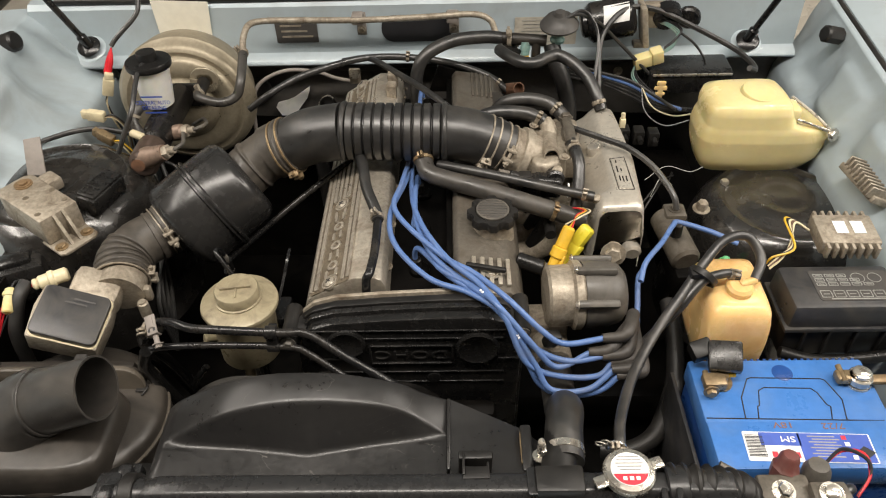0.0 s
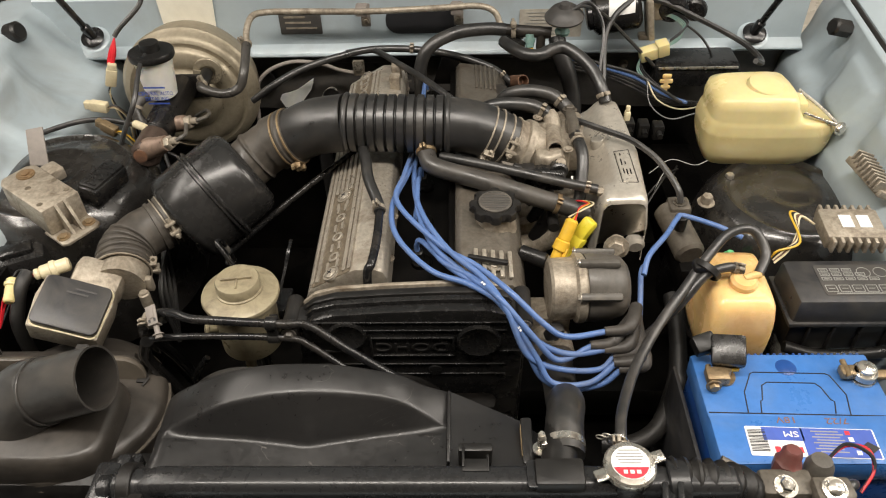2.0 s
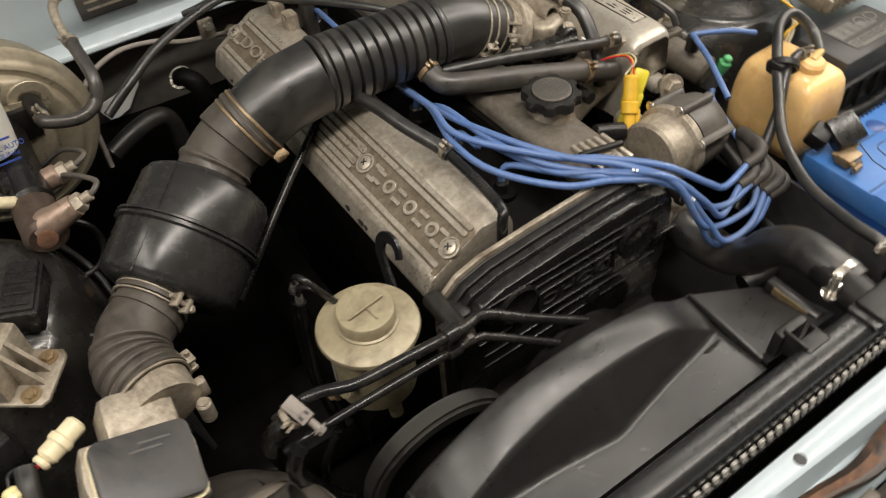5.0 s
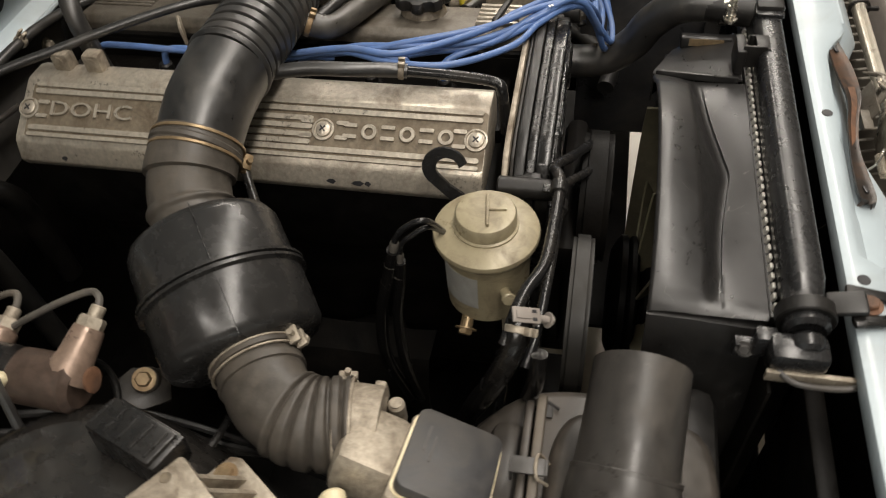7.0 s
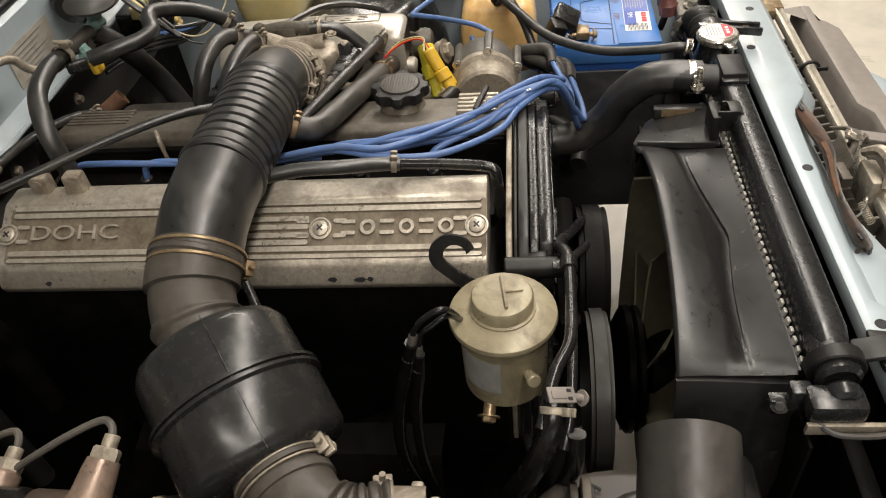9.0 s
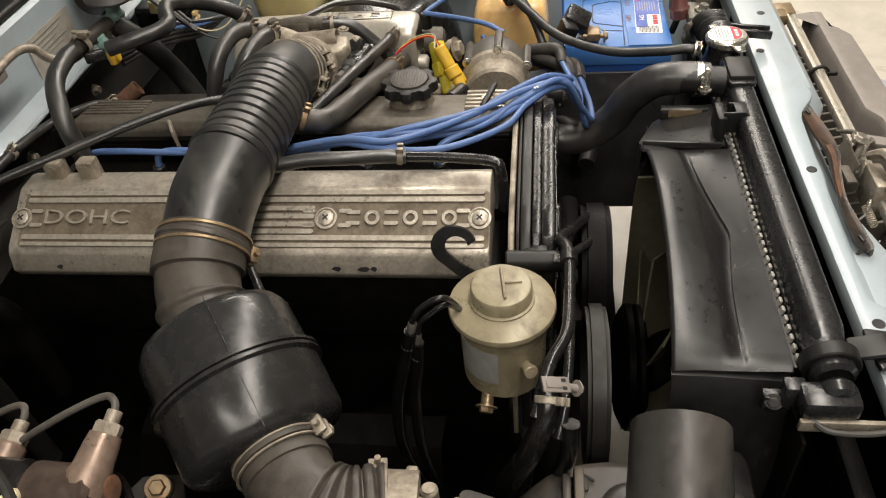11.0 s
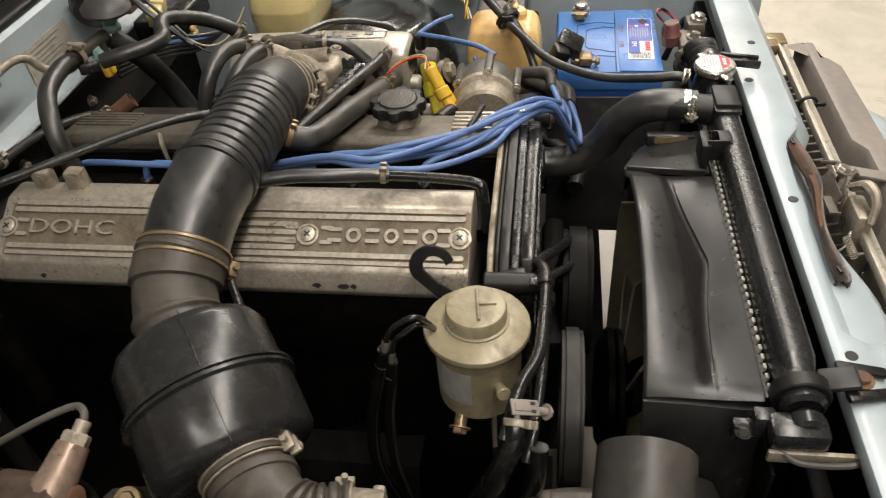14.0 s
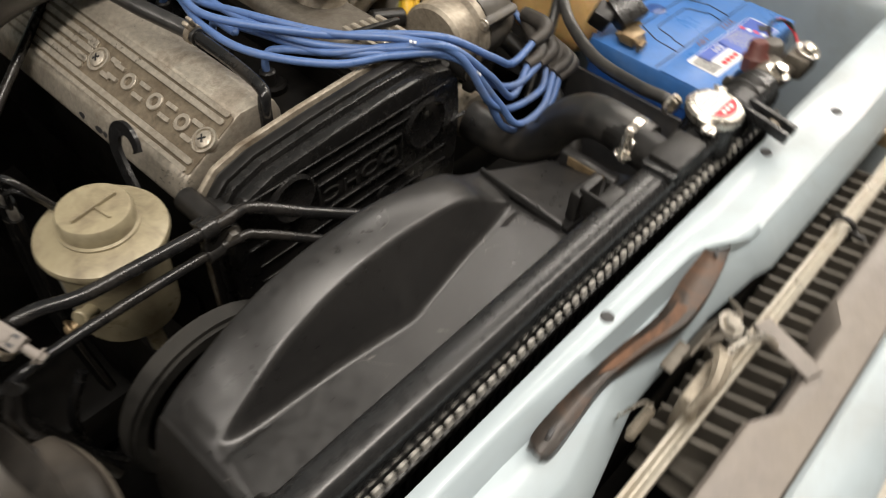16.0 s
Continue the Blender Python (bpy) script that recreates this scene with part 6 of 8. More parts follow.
    pos = part("positive_terminal", join(lathe([(0.017, 0), (0.017, 0.003), (0.011, 0.003), (0.0105, 0.016), (0.012, 0.017), (0.012, 0.022), (0.009, 0.024), (0, 0.025)], (0.562, 0.650, zt), (0, 0, 1), 24), ring((0.562, 0.650, zt + 0.004), (0, 0, 1), 0.016, 0.010, 0.012, 24)), STEEL, top, "bright round terminal post")
    part("clamp", join(rbox((0.543, 0.652, zt + 0.010), (0.026, 0.018, 0.012), 0.003), rod((0.538, 0.640, zt + 0.014), (0.538, 0.668, zt + 0.014), 0.004, 10), rbox((0.588, 0.647, zt + 0.010), (0.05, 0.014, 0.008), 0.003)), CADMIUM, pos)
    return top


battery()
tray = thing("battery_tray", (0.463, 0.60, 0.49), "dark grey battery tray with upright side plate", "battery tray")
part("tray_base", rbox((0.468, 0.60, 0.497), (0.264, 0.20, 0.012), 0.003), SHADEGREY, tray)
part("side_plate", rbox((0.332, 0.605, 0.52), (0.006, 0.20, 0.29), 0.002), LIDPLASTIC, tray, "dusty dark grey upright plate")


def link_terminal():
    top = thing("power_terminal_block", (0.42, 0.47, 0.70), "dirty metal cable terminals with a dull red cap by the battery", "cable terminal")
    part("clamp_body", wobble(join(rbox((0.40, 0.475, 0.728), (0.06, 0.035, 0.022), 0.005), rbox((0.445, 0.462, 0.735), (0.045, 0.03, 0.03), 0.006), rod((0.36, 0.485, 0.735), (0.33, 0.502, 0.742), 0.006, 12)), 0.002, 60), DIRTYALU, top)
    part("red_cap", lathe([(0.016, 0), (0.0165, 0.016), (0.013, 0.020), (0.012, 0.032), (0.009, 0.036), (0, 0.037)], (0.408, 0.500, 0.722), (0.1, 0.15, 1), 8), MAROON, top, "dull red rubber cap")
    part("grey_cap", lathe([(0.017, 0), (0.0165, 0.012), (0.012, 0.022), (0, 0.024)], (0.446, 0.498, 0.722), (0, 0.1, 1), 12), CAPGREY, top)
    part("stud_nut", lathe([(0.014, 0), (0.014, 0.006), (0.009, 0.007), (0.009, 0.012), (0.006, 0.014), (0, 0.014)], (0.442, 0.458, 0.748), (0, -0.2, 1), 20), STEEL, top, "bright domed stud")
    part("nut", hexhead((0.395, 0.468, 0.740), (0, -0.2, 1), 0.009, 0.010), STEEL, top)
    for k in range(3):
        part("red_wire", sweep([(0.455, 0.505, 0.735), (0.48, 0.52, 0.742 + 0.002 * k), (0.505, 0.515 - 0.003 * k, 0.742), (0.508, 0.495, 0.73), (0.49, 0.475, 0.715)], 0.0022, 6), RED if k < 2 else BLACKFILL, top, "thin red cable")
    part("cable", sweep([(0.455, 0.46, 0.735), (0.47, 0.47, 0.74), (0.48, 0.48, 0.72), (0.475, 0.5, 0.66)], 0.006, 10), HOSE, top)
    return top


link_terminal()


def round_off(poly, times):
    """The outline with its corners cut, again and again."""
    for _ in range(times):
        out = []
        for (x0, y0), (x1, y1) in zip(poly, poly[1:] + poly[:1]):
            k = min(0.25, 0.011 / max(1e-6, math.hypot(x1 - x0, y1 - y0)))
            out += [(x0 + (x1 - x0) * k, y0 + (y1 - y0) * k), (x1 + (x0 - x1) * k, y1 + (y0 - y1) * k)]
        poly = out
    return poly


def overflow_tank():
    top = thing("overflow_tank", (0.42, 0.78, 0.63), "stained orange plastic coolant overflow bottle", "coolant bottle")
    poly = [(-0.046, -0.052), (-0.038, -0.063), (0.038, -0.063), (0.046, -0.050), (0.046, 0.052), (0.038, 0.063), (-0.036, 0.063), (-0.046, 0.052)]
    poly = round_off(poly, 2)
    rows = []
    for k, z in ((0.78, 0.645), (0.92, 0.652), (1.02, 0.675), (1.04, 0.71), (1.03, 0.735), (1.0, 0.755), (0.94, 0.775), (0.84, 0.786), (0.66, 0.792), (0.3, 0.794)):
        rows.append([(0.420 + x * k, 0.784 + y * k, 0.640 + (z - 0.645) * 0.88) for x, y in poly])
    b = sheet(rows, 0, True)
    bmesh.ops.holes_fill(b, edges=b.edges)
    part("bottle", b, TANKORANGE, top, "", 70)
    part("cap", join(rod((0.420, 0.765, 0.768), (0.420, 0.763, 0.784), 0.019, 20, 0.004), rod((0.420, 0.764, 0.781), (0.442, 0.769, 0.786), 0.006, 12)), TANKORANGE, top)
    return top


overflow_tank()
hose("overflow_hose", [(0.212, 0.506, 0.766), (0.213, 0.522, 0.768), (0.222, 0.56, 0.760), (0.25, 0.63, 0.748), (0.292, 0.70, 0.752), (0.335, 0.75, 0.775), (0.372, 0.79, 0.800), (0.405, 0.818, 0.818), (0.438, 0.822, 0.820), (0.454, 0.797, 0.800), (0.440, 0.769, 0.786)], 0.0070, HOSE, "black rubber coolant overflow hose looping to the bottle", "hose", "engine hoses", (0.02,), 14)
hose("overflow_hose", [(0.235, 0.70, 0.66), (0.275, 0.715, 0.70), (0.33, 0.74, 0.755), (0.365, 0.765, 0.786), (0.398, 0.776, 0.792), (0.420, 0.776, 0.786)], 0.0066, HOSE, "black rubber coolant hose clipped beside another", "hose", "engine hoses", (0.9,), 14)
single("hose_clip", join(ring((0.366, 0.772, 0.786), (0.6, 0.55, 0.5), 0.021, 0.017, 0.010, 18), rbox((0.36, 0.775, 0.795), (0.022, 0.02, 0.012), 0.003)), DULL, "black plastic clip joining two hoses", "hose clip")
single("hose_spring_clip", join(ring((0.206, 0.508, 0.770), (0.2, 1, 0.1), 0.0125, 0.010, 0.003, 16), *[ring((0.185 + 0.007 * k, 0.505, 0.782 + 0.003 * k), (0.3, 1, 0.2), 0.0055, 0.0042, 0.0014, 12) for k in (0, 1)]), STEEL, "bright wire spring clip", "hose clip")
hose("heater_hose", [(0.235, 0.655, 0.545), (0.275, 0.650, 0.550), (0.315, 0.668, 0.560), (0.342, 0.71, 0.575), (0.360, 0.755, 0.592), (0.369, 0.82, 0.615), (0.370, 0.88, 0.63)], 0.0140, RUBBER, "thick black rubber coolant hose beside the battery", "hose", "engine hoses", (), 18)


def fuse_box():
    top = thing("fuse_box", (0.585, 0.80, 0.66), "black plastic fuse box with a printed diagram on its lid", "fuse box")
    part("base", rbox((0.588, 0.80, 0.672), (0.172, 0.095, 0.06), 0.008), DULL, top)
    lid = part("lid", join(rbox((0.585, 0.797, 0.722), (0.168, 0.092, 0.046), 0.007, None, 2, 0.96), rbox((0.585, 0.797, 0.702), (0.176, 0.10, 0.008), 0.002)), LIDPLASTIC, top, "dusty black lid")
    part("diagram", prism(rounded(0.115, 0.062, 0.005), 0.0006, Matrix.Translation((0.602, 0.797, 0.7452))), SHADEGREY, top, "worn grey printed fuse diagram")
    def outline_mark(x, y, w, h):
        t = 0.0011
        part("diagram_mark", join(*[rbox((x + dx, y + dy, 0.7461), (bw, bh, 0.0004), 0, None, 1) for dx, dy, bw, bh in ((0, h / 2, w, t), (0, -h / 2, w, t), (w / 2, 0, t, h), (-w / 2, 0, t, h), (0, 0, w * 0.6, t))]), GREYINK, top)
    for r in range(3):
        for k in range(3 + r):
            outline_mark(0.556 + 0.017 * k, 0.817 - 0.009 * r, 0.013, 0.0055)
    for k in range(5):
        outline_mark(0.556 + 0.019 * k, 0.779, 0.015, 0.013)
    for k in range(2):
        part("diagram_ring", ring((0.613 + 0.024 * k, 0.812, 0.7460), (0, 0, 1), 0.010, 0.009, 0.0004, 20), GREYINK, top)
    part("words", rbox((0.605, 0.769, 0.7462), (0.09, 0.002, 0.0004), 0), GREYINK, top)
    for x in (0.53, 0.565, 0.605, 0.645):
        part("side_rib", rbox((x, 0.7505, 0.672), (0.004, 0.006, 0.05), 0.001), DULL, top)
    part("wire_loom", sweep([(0.50, 0.745, 0.66), (0.55, 0.735, 0.652), (0.62, 0.735, 0.655), (0.68, 0.74, 0.66)], 0.009, 10), DULL, top)
    return top


fuse_box()


def igniter():
    top = thing("igniter_module", (0.615, 0.89, 0.74), "finned beige aluminium igniter module with two white stickers", "igniter")
    m = pose(0.612, 0.882, 0.770, 4, 0, -2)
    part("body", moved(rbox((0, 0, 0), (0.088, 0.062, 0.026), 0.004), m), OLDALU, top)
    for k in range(7):
        part("fin", moved(rbox((-0.036 + 0.012 * k, 0, 0.0), (0.005, 0.082, 0.022), 0.001), m), OLDALU, top)
    for k in (-1, 1):
        part("sticker", moved(rbox((0.004 + k * 0.013, 0.002, 0.0135), (0.018, 0.026, 0.0006), 0), m), WHITEINK, top, "white sticker")
    for k in range(5):
        part("lead", sweep([(0.565, 0.895, 0.768), (0.545 - 0.003 * k, 0.905 + 0.003 * k, 0.775), (0.535, 0.88 - 0.004 * k, 0.760), (0.52 - 0.004 * k, 0.86, 0.745), (0.50, 0.85 + 0.003 * k, 0.73)], 0.0018, 6), (CREAM, RUST, CREAM, DULL, YELLOW)[k], top)
    sink = thing("resistor_pack", (0.69, 1.0, 0.74), "finned beige aluminium resistor heat sink on the inner wing", "heat sink")
    part("base", rbox((0.694, 1.0, 0.772), (0.05, 0.10, 0.012), 0.002, pose(0, 0, 0, 0, 25, 8)), OLDALU, sink)
    for k in range(9):
        part("fin", rbox((0.694 - 0.014 * 0, 0.958 + 0.0105 * k, 0.784), (0.052, 0.004, 0.020), 0.001, pose(0, 0, 0, 0, 25, 8), 1), OLDALU, sink)
    return top


igniter()


def wire(pts, r=0.0018, mat=None, label="thin black engine bay wire", n=8):
    return single("wire", sweep(pts, r, 7, n), mat or HOSE, label, "wire", "loose wires")


def washer_tank():
    top = thing("washer_bottle", (0.57, 1.2, 0.68), "yellowed plastic washer bottle with moulded step and cap", "washer bottle")
    poly = [(0.466, 1.165), (0.485, 1.148), (0.60, 1.142), (0.668, 1.146), (0.700, 1.166), (0.696, 1.21), (0.66, 1.255), (0.60, 1.275), (0.49, 1.27), (0.466, 1.25)]
    poly = round_off(poly, 2)
    c = Vector((0.572, 1.20, 0))

    def layer(k, z, dx=0.0, cut=1.0):
        out = []
        for x, y in poly:
            px, py = c.x + (x - c.x) * k + dx, c.y + (y - c.y) * k
            if px > c.x + 0.03:
                px = c.x + 0.03 + (px - c.x - 0.03) * cut
            out.append((px, py, z))
        return out
    rows = [layer(0.70, 0.690, -0.01), layer(0.84, 0.694, -0.005), layer(0.95, 0.715), layer(0.99, 0.735), layer(1.0, 0.752), layer(1.008, 0.756), layer(1.008, 0.759), layer(1.0, 0.763), layer(0.985, 0.772), layer(0.97, 0.779, 0, 0.92), layer(0.955, 0.782, 0, 0.66), layer(0.94, 0.787, 0, 0.36), layer(0.915, 0.806, -0.004, 0.26), layer(0.86, 0.822, -0.006, 0.22), layer(0.70, 0.829, -0.006, 0.2), layer(0.3, 0.831, -0.006, 0.2)]
    b = sheet(rows, 0, True)
    bmesh.ops.holes_fill(b, edges=b.edges)
    part("bottle", b, TANKYELLOW, top, "", 60)
    cap = lathe([(0.034, -0.02), (0.034, 0.002), (0.031, 0.008), (0.02, 0.011), (0, 0.012)], (0.566, 1.200, 0.826), (0.1, -0.1, 1), 28)
    part("cap", cap, TANKYELLOW, top, "round yellowed cap")
    part("spout", rbox((0.612, 1.185, 0.800), (0.05, 0.045, 0.03), 0.008), TANKYELLOW, top)
    for a, b in (((0.610, 1.170, 0.801), (0.650, 1.160, 0.789)), ((0.632, 1.212, 0.814), (0.665, 1.180, 0.796))):
        part("strap", sweep([a, b, (0.692, 1.150, 0.777)], 0.003, 8), STEEL, top, "bright steel retaining strap")
    part("strap_bolt", hexhead((0.692, 1.145, 0.775), (0.3, -1, 0.3), 0.008, 0.006), STEEL, top)
    return top


washer_tank()


def plenum():
    top = thing("intake_plenum", (0.28, 1.08, 0.70), "rounded cast aluminium intake plenum with a raised badge panel", "intake plenum")
    rows = []
    for y, k in ((0.924, 0.90), (0.926, 0.955), (0.931, 0.985), (0.940, 1.0), (0.960, 1.0), (0.972, 1.0), (0.985, 1.0), (1.02, 1.0), (1.06, 1.0), (1.10, 1.0), (1.14, 1.0), (1.18, 1.0), (1.206, 0.99), (1.216, 0.96), (1.222, 0.90)):
        g = min(1.0, max(0.0, (y - 0.958) / 0.034))
        g = g * g * (3 - 2 * g)
        o = float(np.interp(y, (0.93, 1.06, 1.2), (0.317, 0.323, 0.314)))
        l = 0.243 - 0.014 * g
        sec = [(l - 0.003, 0.666), (l, 0.735), (l + 0.002, 0.782 - 0.030 * g), (l + 0.009, 0.7925 - 0.028 * g), (0.258, 0.7955 - 0.019 * g), (0.270, 0.7965 - 0.006 * g), (0.2765, 0.7972), (0.284, 0.7978), (o - 0.012, 0.7972), (o - 0.0045, 0.7945), (o, 0.787), (o + 0.006, 0.74), (o + 0.007, 0.666)]
        rows.append([(0.28 + (x - 0.28) * k, y, 0.70 + (z - 0.70) * k) for x, z in sec])
    body = sheet(rows)
    bmesh.ops.holes_fill(body, edges=body.edges)
    part("casting", wobble(body, 0.0010, 26), PLENUM, top, "", 50)
    part("spout_boss", lathe([(0.016, -0.02), (0.014, 0.0), (0.011, 0.006), (0, 0.006)], (0.262, 1.098, 0.786), (-0.3, 0, 1), 18), PLENUM, top)
    part("bolt", join(rod((0.262, 0.868, 0.752), (0.268, 0.878, 0.752), 0.014, 16, 0.002), hexhead((0.262, 0.864, 0.752), (-0.2, -1, 0.3), 0.013, 0.010)), OLDALU, top, "large dull hexagonal plug")
    badge = part("badge_panel", prism([(0.2815, 1.047), (0.3025, 1.052), (0.3045, 0.968), (0.2835, 0.968)], 0.0016, Matrix.Translation((0, 0, 0.7974)), 0.0006), PLENUM, top, "raised panel with dark stamped marks")
    ring_ = [(0.2800, 1.0495, 0.7980), (0.3045, 1.0545, 0.7980), (0.3065, 0.9655, 0.7978), (0.2820, 0.9655, 0.7980)]
    for i in range(4):
        part("panel_groove", rod(ring_[i], ring_[(i + 1) % 4], 0.0007, 6), BROWNIRON, badge)
    for x, y, ly in ((0.2885, 1.040, 0.006), (0.2875, 1.019, 0.017), (0.2935, 1.017, 0.007), (0.288, 0.994, 0.014), (0.2930, 0.992, 0.015), (0.2985, 0.993, 0.014)):
        part("badge_mark", rbox((x, y, 0.7990), (0.0021, ly, 0.0008), 0.0002), GREASESHADE, badge)
    part("end_plug", rod((0.308, 0.94, 0.705), (0.308, 0.918, 0.702), 0.015, 20, 0.004), PLENUM, top)
    for k, y in enumerate(np.linspace(0.97, 1.20, 6)):
        part("runner", sweep([(0.245, y, 0.72), (0.20, y, 0.70), (0.15, y, 0.665), (0.11, y, 0.65)], [0.022, 0.02, 0.02, 0.024], 14), OLDALU, top)
    part("nipple", join(hexhead((0.250, 0.954, 0.789), (-1, 0.05, 0.05), 0.0078, 0.010, False), rod((0.242, 0.9545, 0.7893), (0.228, 0.955, 0.790), 0.0058, 14, 0.001)), OLDALU, top, "hexagonal hose nipple")
    part("rail", join(rod((0.175, 0.93, 0.735), (0.175, 1.25, 0.735), 0.009, 12), *[rod((0.175, y, 0.735), (0.15, y, 0.68), 0.012, 12) for y in np.linspace(0.97, 1.20, 6)]), DULL, top, "dark fuel rail with injectors")
    return top


plenum()


def throttle_body():
    top = thing("throttle_body", (0.165, 1.08, 0.78), "dirty cast aluminium throttle body with linkage and bolts", "throttle body")
    part("bore", lathe([(0.040, 0), (0.043, 0.004), (0.043, 0.02), (0.048, 0.022), (0.048, 0.034), (0.043, 0.036), (0.042, 0.085), (0, 0.085)], (0.106, 1.070, 0.806), (1, -0.02, -0.45), 36), OLDALU, top)
    part("flange", wobble(prism([(0.146, 1.125), (0.150, 1.018), (0.168, 1.006), (0.196, 1.012), (0.212, 1.05), (0.210, 1.122), (0.185, 1.138)], 0.062, pose(0, 0, 0.746, 0, -3, 0), 0.012, 4), 0.0022, 34), OLDALU, top, "pale cast upper body", 50)
    part("casting", wobble(join(rbox((0.205, 1.085, 0.788), (0.060, 0.085, 0.058), 0.014), rbox((0.175, 1.04, 0.770), (0.05, 0.05, 0.05), 0.012), rbox((0.215, 1.14, 0.785), (0.05, 0.05, 0.05), 0.012)), 0.003, 40), OLDALU, top)
    spout = part("spout", lathe([(0.019, -0.02), (0.016, 0.0), (0.0135, 0.03), (0.0128, 0.052), (0.0105, 0.052), (0.0100, 0.036), (0, 0.036)], (0.180, 1.078, 0.812), (0, -1, 0.16), 24), OLDALU, top, "open cast spout")
    part("dark_mouth", lathe([(0, 0), (0.0099, 0)], (0.180, 1.041, 0.818), (0, -1, 0.16), 18), BLACKFILL, spout)
    part("hose_stub", sweep([(0.176, 1.120, 0.829), (0.182, 1.108, 0.822), (0.183, 1.092, 0.810), (0.182, 1.08, 0.795)], [0.0125, 0.0135, 0.016, 0.019], 16), OLDALU, top, "tapered cast hose stub")
    part("pipe_union", join(sweep([(0.214, 1.146, 0.818), (0.214, 1.115, 0.826), (0.214, 1.085, 0.829), (0.214, 1.055, 0.826)], 0.0092, 16), rbox((0.214, 1.090, 0.817), (0.022, 0.030, 0.030), 0.005), hexhead((0.214, 1.132, 0.828), (0, 0.2, 1), 0.0085, 0.007)), DIRTYALU, top, "corroded brown pipe union")
    part("water_hose", sweep([(0.214, 1.062, 0.826), (0.219, 1.04, 0.824), (0.223, 1.012, 0.814), (0.220, 0.98, 0.786), (0.216, 0.962, 0.765), (0.213, 0.952, 0.73)], 0.0098, 16), HOSE, top, "short black rubber hose")
    part("hose_clip", join(ring((0.2175, 1.046, 0.8245), (0.2, -1, -0.1), 0.0122, 0.0100, 0.006, 22), rbox((0.2175, 1.044, 0.8375), (0.012, 0.006, 0.004), 0.001)), OLDALU, top, "spring hose clip")
    sensor = part("position_sensor", join(rbox((0.172, 0.996, 0.786), (0.048, 0.026, 0.036), 0.007, Matrix.Rotation(radians(-12), 4, "Z"), 3), rod((0.184, 1.012, 0.797), (0.184, 0.990, 0.800), 0.015, 20, 0.003), rbox((0.150, 0.998, 0.790), (0.020, 0.022, 0.026), 0.003)), PLASTIC, top, "black throttle position sensor")
    part("sensor_screw", hexhead((0.187, 1.000, 0.812), (0, -0.5, 1), 0.0055, 0.003), OLDALU, sensor)
    part("sensor_plug", join(rbox((0.136, 1.004, 0.793), (0.022, 0.020, 0.022), 0.004), rod((0.128, 1.006, 0.794), (0.110, 1.010, 0.798), 0.0085, 14, 0.003)), DULL, sensor, "black plug")
    part("vacuum_tip", rod((0.112, 1.010, 0.799), (0.093, 1.012, 0.803), 0.0048, 12, 0.001), CAPGREY, sensor, "bright metal tip")
    part("white_clip", rbox((0.205, 0.986, 0.782), (0.003, 0.008, 0.024), 0.001), WHITEINK, top, "white plastic clip")
    for p in ((0.158, 1.112, 0.826), (0.200, 1.022, 0.822)):
        part("bolt", hexhead(p, (0, -0.1, 1), 0.0055, 0.004), OLDALU, top)
    return top


throttle_body()


def distributor():
    c = Vector((0.185, 0.765, 0.742))
    top = thing("distributor", c, "grey cast distributor with a ribbed cap and rubber boots", "distributor")
    part("housing", lathe([(0, -0.035), (0.042, -0.035), (0.046, -0.031), (0.046, 0.0), (0.052, 0.004), (0.052, 0.014), (0.048, 0.018), (0, 0.018)], c, (1, 0.05, 0), 40), OLDALU, top, "smooth grey aluminium housing")
    cap = part("cap", lathe([(0.050, 0.018), (0.051, 0.03), (0.049, 0.055), (0.044, 0.072), (0.034, 0.080), (0, 0.082)], c, (1, 0.05, 0), 36), CAPGREY, top, "dusty grey cap")
    for k in range(3):
        a = radians(30 + 55 * k)
        y, z = -0.053 * math.cos(a), 0.053 * math.sin(a)
        part("cap_lug", rbox((c.x + 0.035, c.y + y, c.z + z), (0.06, 0.012, 0.012), 0.004, Matrix.Rotation(a, 4, "X")), CAPGREY, cap)
        part("cap_screw", hexhead((c.x + 0.006, c.y + y * 1.02, c.z + z * 1.02), (-1, 0, 0), 0.005, 0.004), STEEL, cap)
    part("vacuum_unit", join(rbox((0.180, 0.815, 0.728), (0.06, 0.05, 0.03), 0.008), rod((0.20, 0.825, 0.722), (0.20, 0.865, 0.722), 0.014, 16, 0.003)), OLDALU, top)
    part("clip", rbox((0.155, 0.70, 0.718), (0.022, 0.016, 0.026), 0.004, pose(0, 0, 0, 10, 20, 20)), DULL, top)
    return top


distributor().location += Vector((0.004, 0.034, -0.012))


